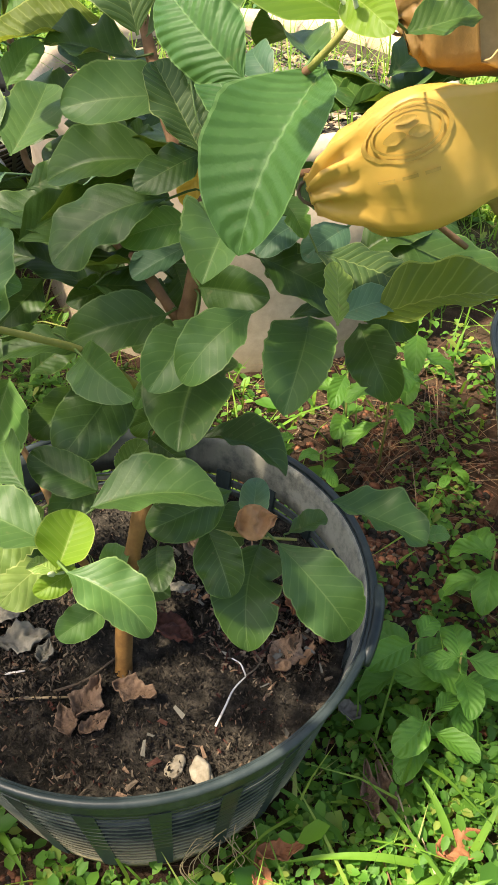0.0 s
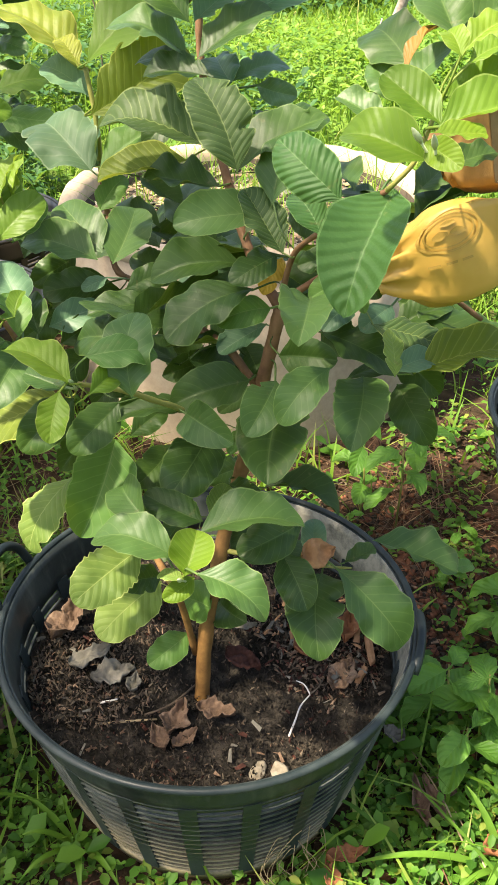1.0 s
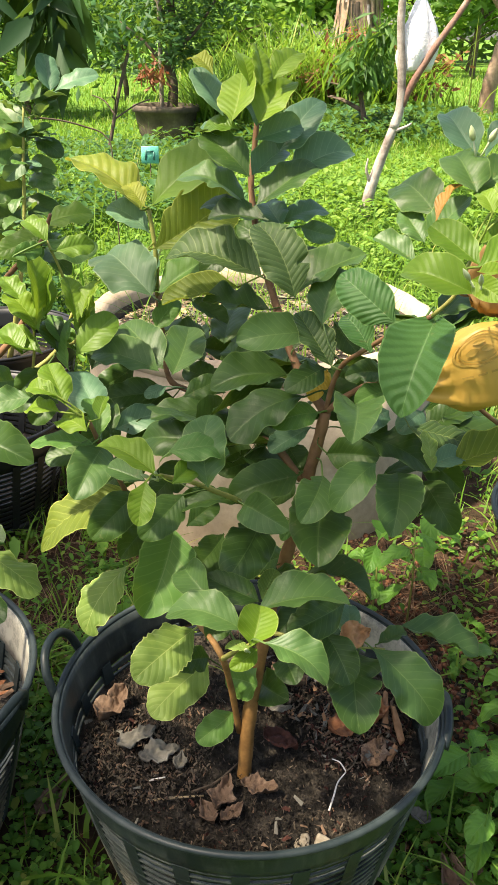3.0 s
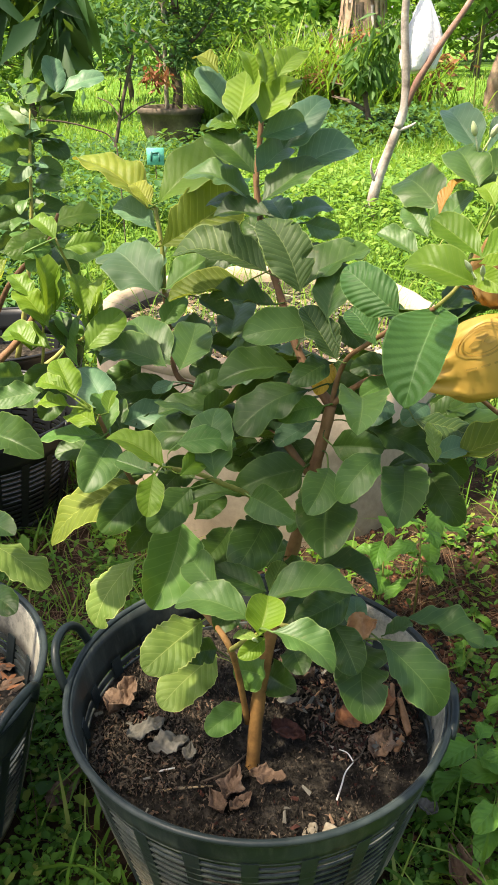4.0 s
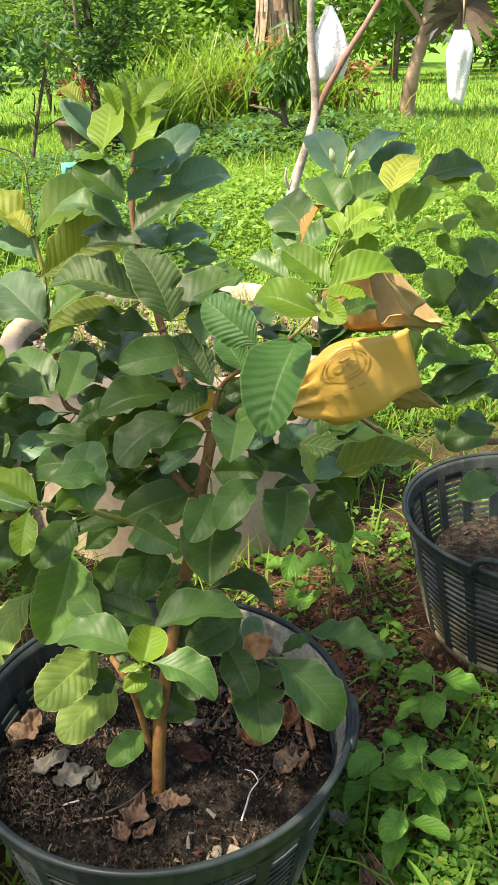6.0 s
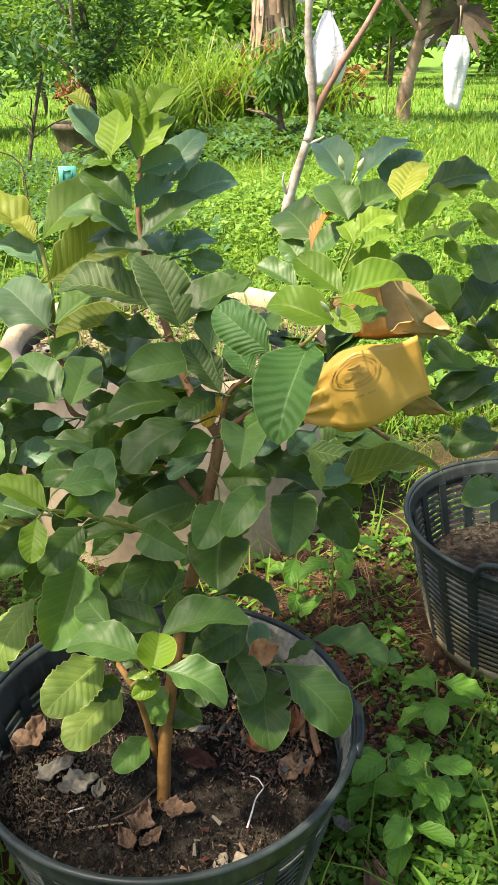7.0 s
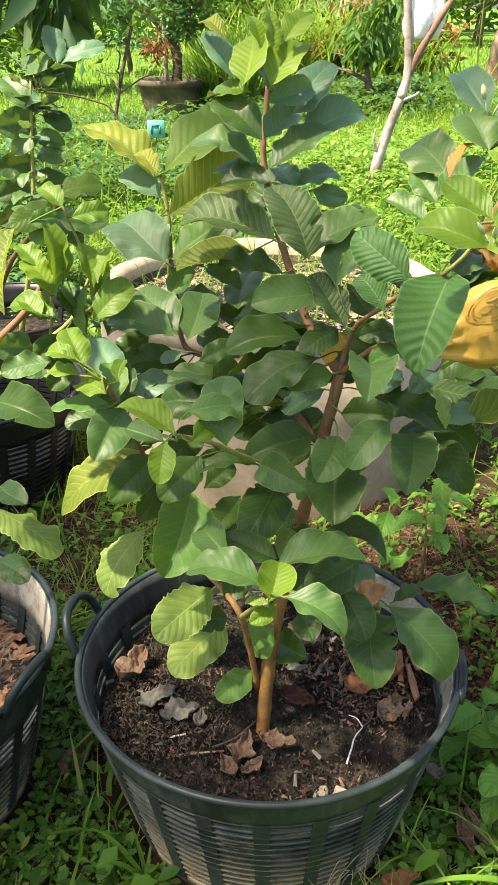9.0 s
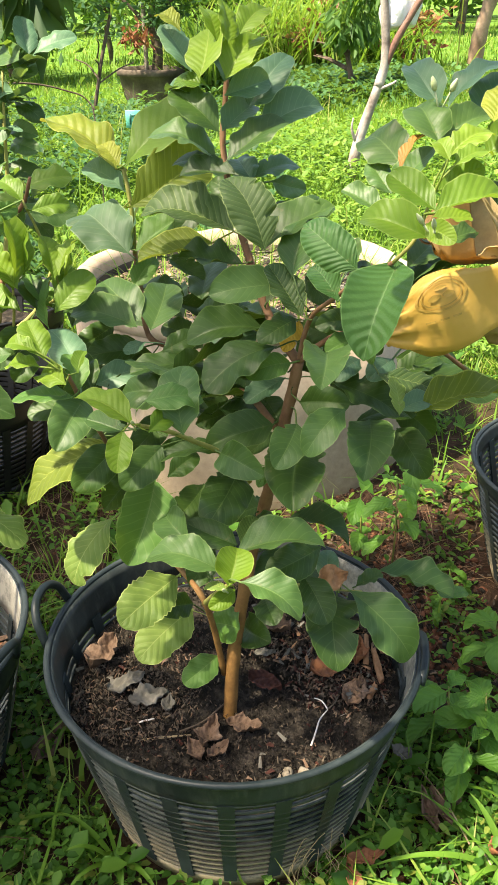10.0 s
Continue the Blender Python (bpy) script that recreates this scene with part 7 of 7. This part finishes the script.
def bonsai_pot():
    """A big weathered clay tub with a gnarled little tree."""
    c = Vector((-0.44, 7.25, land(-0.44, 7.25)))
    root = thing("clay_tub", "large weathered dark clay tub standing on the lawn", "planter", c)
    bm = bmesh.new()
    lathe(bm, [(0.19, 0.0), (0.215, 0.06), (0.25, 0.15), (0.275, 0.285), (0.295, 0.29), (0.297, 0.33), (0.285, 0.345), (0.255, 0.34), (0.245, 0.30), (0.24, 0.28), (0.0, 0.275)], 48)
    for v in bm.verts:
        v.co *= 1 + 0.012 * noise.noise(v.co * 9)
    part("tub_wall", bm, MAT["old_pot"], root)
    tree = thing("tub_tree", "gnarled small tree with dark and withered leaves, in the clay tub", "tree", c + Vector((0.05, 0, 0.275)))
    bm = bmesh.new()
    limb(bm, [(0, 0, 0), (0.02, 0, 0.22), (-0.02, 0.02, 0.42), (0.03, 0, 0.66), (0.0, 0, 1.0)], 0.05, 0.03)
    part("trunk", bm, MAT["dark_bark"], tree)
    for pts in ([(-0.01, 0.01, 0.35), (-0.2, 0, 0.55), (-0.42, 0, 0.72)], [(0.02, 0, 0.5), (0.22, 0, 0.65), (0.4, 0.05, 0.9)], [(0, 0, 0.7), (-0.15, 0.1, 0.95), (-0.3, 0.1, 1.2)]):
        bm = bmesh.new()
        limb(bm, pts, 0.022, 0.009)
        part("branch", bm, MAT["dark_bark"], tree)
    crown("crown", "foliage_deep", tree, c + Vector((0.05, 0, 1.25)), (0.55, 0.5, 0.50), 2600, 0.075, 31)
    crown("lower_crown", "foliage_deep", tree, c + Vector((0.20, 0, 0.88)), (0.32, 0.3, 0.22), 750, 0.08, 33)
    crown("withered_leaves", "foliage_red", tree, c + Vector((-0.12, -0.30, 0.62)), (0.13, 0.1, 0.20), 70, 0.10, 32, hang=1.0)
    post = thing("support_pole", "pale bamboo pole beside the tub tree", "pole", c + Vector((-0.03, -0.05, 0.27)))
    bm = bmesh.new()
    limb(bm, [(0, 0, 0), (0, 0, 0.6), (0.0, 0, 1.5)], 0.02, 0.018, knots=0.05)
    part("cane", bm, MAT["stone"], post)


bonsai_pot()


def shrub(name, label, at, height, size, mat, count, leaf_size, seed, trunks=1, bark="dark_bark", spread=0.15, hang=0.3, slim=0.35, category="tree", thick=0.02):
    c = Vector((at[0], at[1], land(*at)))
    root = thing(name, label, category, c)
    r = random.Random(seed)
    for k in range(trunks):
        a = r.uniform(0, math.tau)
        t = Vector((math.cos(a), math.sin(a), 0)) * spread
        bm = bmesh.new()
        limb(bm, [(t.x * 0.2, t.y * 0.2, -0.02), (t.x * 0.6, t.y * 0.6, height * 0.3), (t.x, t.y, height * 0.62), (t.x * 1.6, t.y * 1.6, height)], thick + 0.018 * height, 0.012)
        part("trunk", bm, MAT[bark], root)
        for q in range(4):
            a2 = r.uniform(0, math.tau)
            z = height * r.uniform(0.4, 0.85)
            bm = bmesh.new()
            limb(bm, [(t.x * 0.8, t.y * 0.8, z), (t.x + 0.4 * size[0] * math.cos(a2), t.y + 0.4 * size[1] * math.sin(a2), z + 0.25 * size[2]), (t.x + 0.75 * size[0] * math.cos(a2), t.y + 0.75 * size[1] * math.sin(a2), z + 0.35 * size[2])], thick * 0.6 + 0.008 * height, 0.004)
            part("branch", bm, MAT[bark], root)
    crown("crown", mat, root, c + Vector((0, 0, height)), size, count, leaf_size, seed + 1, hang, slim)
    return root


def far_wood():
    """The trees and bushes that close the garden all round, seen far off."""
    r = random.Random(77)
    for k in range(26):
        x, y = -14 + 1.35 * k + r.uniform(-0.5, 0.5), r.uniform(17, 24)
        h = r.uniform(1.4, 3.2)
        yield x, y, h, r.uniform(1.2, 2.0), r.choice(("foliage", "foliage_light", "foliage")), r


for x, y, h, s, mat, r in far_wood():
    shrub("bush", "tall bush in the wood beyond the lawn", (x, y), h, (s, s * 0.8, h * 0.75), mat, 1500, 0.34, int(x * 10) + 500, 1, category="bush")
for k in range(24):
    x = -16 + 1.9 * k
    shrub("bush", "tall tree in the wood beyond the lawn", (x, 29 + 3 * math.sin(k * 2.1)), 3.2, (2.2, 1.6, 2.6), "foliage", 1300, 0.5, 700 + k, 1, category="bush")
for k in range(12):
    a = math.pi + math.pi * (k + 0.5) / 12
    shrub("bush", "tall bush behind the garden", (11 * math.cos(a), 9 * math.sin(a) - 1), 2.0, (2.2, 2.2, 1.6), "foliage", 700, 0.5, 600 + k, 1, category="bush")

def lawn_tree():
    c = Vector((2.93, 9.0, land(2.93, 9.0)))
    root = thing("lawn_tree", "leaning tree with a thick pale trunk on the lawn", "tree", c)
    bm = bmesh.new()
    limb(bm, [(0, 0, -0.05), (0.02, 0, 0.28), (0.07, 0, 0.55), (0.16, 0, 0.9), (0.24, 0, 1.5)], 0.085, 0.06, 12, 0.15)
    part("trunk", bm, MAT["far_bark"], root)
    for pts in ([(0.2, 0, 0.85), (-0.1, 0, 1.2), (-0.5, 0, 1.5)], [(0.25, 0, 1.1), (0.6, 0.1, 1.4), (0.9, 0.1, 1.7)]):
        bm = bmesh.new()
        limb(bm, pts, 0.035, 0.012)
        part("branch", bm, MAT["far_bark"], root)
    crown("crown", "foliage", root, c + Vector((0.2, 0, 1.7)), (1.0, 0.8, 0.6), 2600, 0.16, 41)


lawn_tree()
for k, (x, y, h) in enumerate(((5.6, 12.5, 1.3), (-3.2, 11.0, 1.2), (-1.2, 12.5, 1.3), (6.6, 12.0, 1.4))):
    shrub("bush", "leafy bush along the far edge of the lawn", (x, y), h, (0.8, 0.6, 0.6 * h), ("foliage_light", "foliage")[k % 2], 2600, 0.15, 140 + k, 2, category="bush")
shrub("bush", "dark green bush at the edge of the lawn", (-2.1, 9.8), 1.0, (1.0, 0.8, 0.7), "foliage", 4200, 0.14, 43, 2, category="bush")
shrub("bush", "dense bush behind the clay tub", (0.0, 10.2), 1.0, (1.2, 0.8, 0.7), "foliage_light", 3000, 0.14, 45, 3, category="bush")
shrub("sapling", "thin sapling with drooping brownish leaves", (1.28, 6.6), 0.58, (0.40, 0.3, 0.30), "foliage", 560, 0.15, 47, hang=1.4, slim=0.24, category="sapling")
shrub("bush", "low bush with withered leaves under the palm stump", (1.25, 8.6), 0.45, (0.7, 0.4, 0.3), "foliage_red", 900, 0.13, 53, 2, category="bush")
shrub("sapling", "thin forked sapling with dark stem", (-0.82, 5.5), 0.75, (0.30, 0.3, 0.35), "foliage_deep", 260, 0.09, 49, hang=0.6, category="sapling", thick=0.0)


def palm_stump():
    """A thick pale trunk in loose husks."""
    c = Vector((1.54, 9.4, land(1.54, 9.4)))
    root = thing("palm_trunk", "thick pale trunk wrapped in peeling tan husks", "tree trunk", c)
    bm = bmesh.new()
    limb(bm, [(0, 0, -0.05), (0.02, 0, 0.5), (-0.02, 0, 1.3), (0.0, 0, 2.2), (0.03, 0, 3.2)], 0.23, 0.19, 16, 0.25)
    part("trunk", bm, MAT["far_bark"], root)
    r = random.Random(5)
    for k in range(64):
        a, z = r.uniform(math.pi * 0.9, math.tau * 1.05), r.uniform(0.25, 2.6)
        d = Vector((math.cos(a), math.sin(a), 0))
        lift, long, wide = r.uniform(0.02, 0.09), r.uniform(0.3, 0.75), r.uniform(0.02, 0.06)
        bm = bmesh.new()
        rows = []
        for i in range(5):
            t = i / 4
            p = d * (0.215 + lift * t * t) + Vector((0, 0, z - long * t))
            w = Vector((-d.y, d.x, 0)) * wide * (1 - 0.6 * t)
            rows.append((bm.verts.new(p - w), bm.verts.new(p + d * 0.012), bm.verts.new(p + w)))
        for p, q in zip(rows, rows[1:]):
            bm.faces.new((p[0], p[1], q[1], q[0]))
            bm.faces.new((p[1], p[2], q[2], q[1]))
        part("husk", bm, MAT[r.choice(("far_bark", "dead_wood", "old_pot", "far_bark"))], root)
    return root


palm_stump()


def clump_spot(cx, cy, sx, sy):
    def spot(r):
        return cx + r.gauss(0, sx), cy + r.gauss(0, sy)
    return spot


blades("tall_grass", "tall arching clump of reed grass", "grass", 900, clump_spot(0.95, 8.7, 0.55, 0.3), (0.6, 1.25), (0.008, 0.016), (0.3, 1.1), 61, 5)
blades("tall_grass", "tall arching clump of reed grass", "grass", 500, clump_spot(1.55, 8.8, 0.35, 0.3), (0.4, 0.9), (0.008, 0.016), (0.4, 1.2), 62, 5)
blades("tall_grass", "grey-green tuft of stiff lemongrass", "foliage_light", 420, clump_spot(0.05, 7.4, 0.12, 0.08), (0.6, 1.0), (0.006, 0.012), (0.3, 1.2), 63, 5)
blades("lawn_tufts", "taller yellowish grass tufts on the lawn", "grass", 2500, lawn_spot(2.0, 8.0), (0.14, 0.32), (0.002, 0.004), (0.2, 0.9), 64, 4)


def bag_tree():
    """A small tree at the lawn's right edge; one branch carries a withered rosette and a white bag."""
    c = Vector((2.45, 4.15, land(2.45, 4.15)))
    root = thing("fruit_tree", "small fruit tree with a bagged fruit on a low branch", "tree", c)
    for pts, r0, r1, name in (([(2.45, 4.15, 0.2), (2.42, 4.15, 0.7), (2.48, 4.15, 1.2), (2.45, 4.15, 1.9)], 0.06, 0.04, "trunk"),
                              ([(2.44, 4.15, 1.05), (2.2, 4.1, 1.25), (1.95, 4.0, 1.30), (1.76, 3.97, 1.27)], 0.022, 0.012, "branch")):
        bm = bmesh.new()
        limb(bm, [Vector(p) - c for p in pts], r0, r1)
        part(name, bm, MAT["dark_bark"], root)
    crown("crown", "foliage_light", root, Vector((2.55, 4.2, 1.45)), (0.62, 0.4, 0.42), 900, 0.14, 71)
    r = random.Random(9)
    verts, faces = [], []
    for k in range(15):
        a = math.tau * k / 15 + r.uniform(-0.1, 0.1)
        d = Vector((math.cos(a), 0.3 * math.sin(a * 2), 0.55 * math.sin(a))).normalized()
        n = len(verts)
        for t, w in ((0, 0.012), (0.4, 0.022), (0.8, 0.014), (1.0, 0.002)):
            p = Vector((1.72, 3.96, 1.20)) - c + d * 0.20 * t + Vector((0, 0, -0.05 * t * t))
            s = d.cross(Vector((0, 1, 0.2))).normalized() * w
            verts += [p - s, p + s]
        faces += [(n + 2 * i, n + 2 * i + 1, n + 2 * i + 3, n + 2 * i + 2) for i in range(3)]
    raw("withered_rosette", verts, faces, MAT["dark_bark"], root)
    return root


bag_tree()


def name_tag():
    """A green plastic tag on a wire stake."""
    at = Vector((-0.36, 3.80, land(-0.36, 3.80)))
    root = thing("plant_tag", "green plastic plant tag on a thin wire stake in the lawn", "tag", at)
    top = 0.47 - at.z
    bm = bmesh.new()
    bmesh.ops.create_cube(bm, size=1.0)
    for v in bm.verts:
        v.co = Vector((v.co.x * 0.09, v.co.y * 0.006, v.co.z * 0.085 + top))
    bmesh.ops.bevel(bm, geom=bm.edges[:], offset=0.002, segments=1, affect="EDGES")
    plate = part("plate", bm, MAT["tag"], root)
    for k, (x, z, w, h) in enumerate(((-0.022, 0, 0.008, 0.05), (0.0, 0.018, 0.035, 0.008), (0.02, -0.005, 0.008, 0.04))):
        bm = bmesh.new()
        bmesh.ops.create_cube(bm, size=1.0)
        for v in bm.verts:
            v.co = Vector((v.co.x * w + x, v.co.y * 0.002 - 0.0045, v.co.z * h + top + z))
        part("printed_bar", bm, MAT["tag_mark"], plate)
    bm = bmesh.new()
    tube(bm, [(0, 0.006, -0.01), (0, 0.006, top)], 0.003, 6)
    part("wire", bm, MAT["dark_bark"], root)


name_tag()


# ---- mango tree: added out of view so its boughs shade the pots, one low branch in view ----
def mango_tree():
    c = Vector((-3.2, 0.6, land(-3.2, 0.6)))
    root = thing("mango_tree", "mango tree with long dark drooping leaves, added mostly out of view to shade the pots", "tree", c)
    for pts, r0, r1, name in (([(-3.2, 0.6, -0.05), (-3.15, 0.6, 1.2), (-3.0, 0.55, 2.3), (-2.7, 0.4, 3.4)], 0.16, 0.09, "trunk"),
                              ([(-3.0, 0.55, 2.2), (-2.5, 0.9, 2.6), (-1.8, 1.4, 2.4), (-1.0, 1.65, 1.7), (-0.60, 1.70, 1.28)], 0.05, 0.012, "branch"),
                              ([(-2.8, 0.45, 3.1), (-2.3, 0.1, 3.5), (-1.8, -0.3, 3.7), (-1.3, -0.7, 3.7)], 0.06, 0.02, "branch"),
                              ([(-2.75, 0.4, 3.3), (-2.5, -0.3, 3.9), (-2.3, -0.8, 4.3)], 0.05, 0.02, "branch")):
        bm = bmesh.new()
        limb(bm, [Vector(p) - c for p in pts], r0, r1)
        part(name, bm, MAT["dark_bark"], root)
    # Unseen crown, set on the sun's line from the basket to block its light.
    shade = Vector((-0.22, -0.17, 0.34)) + SUN_FROM * 3.7
    crown("crown", "foliage_dark", root, shade, (0.30, 0.30, 0.26), 340, 0.12, 81, hang=1.0, slim=0.30)
    # Unseen leaf clumps, each added on the sun's line over a spot to darken.
    for spot, wide, count, seed in (((0.12, 0.05, 0.36), 0.14, 70, 101), ((0.70, 0.42, 0.15), 0.15, 420, 113), ((0.33, -0.13, 0.36), 0.07, 36, 109), ((-0.24, 0.98, 0.44), 0.15, 210, 111), ((0.36, 0.50, 0.20), 0.06, 85, 107), ((0.14, 0.84, 0.12), 0.26, 100, 103), ((-0.37, 0.24, 0.0), 0.20, 900, 87), ((-0.32, -0.20, 0.03), 0.20, 560, 93), ((-0.42, 0.56, 0.0), 0.26, 1300, 95), ((-0.58, 0.95, 0.1), 0.24, 800, 97)):
        crown("bough", "foliage_dark", root, Vector(spot) + SUN_FROM * 4.1, (wide, wide, wide * 0.7), count, 0.17, seed, hang=1.0, slim=0.30)
    crown("outer_crown", "foliage_dark", root, Vector((-4.3, 0.7, 4.3)), (0.9, 1.3, 0.6), 1800, 0.20, 91, hang=1.0, slim=0.30)
    crown("low_bough", "foliage_dark", root, Vector((-0.50, 1.70, 1.14)), (0.17, 0.10, 0.13), 70, 0.19, 83, hang=1.3, slim=0.26)
    return root


mango_tree()
stick("sapling", "thin dark sapling with one bare side twig on the lawn", "dark_bark", ((-0.72, 2.26, 0.775), (-0.58, 2.27, 0.768), (-0.48, 2.28, 0.745), (-0.405, 2.28, 0.71), (-0.385, 2.28, 0.60), (-0.375, 2.28, 0.03)), 0.0034)
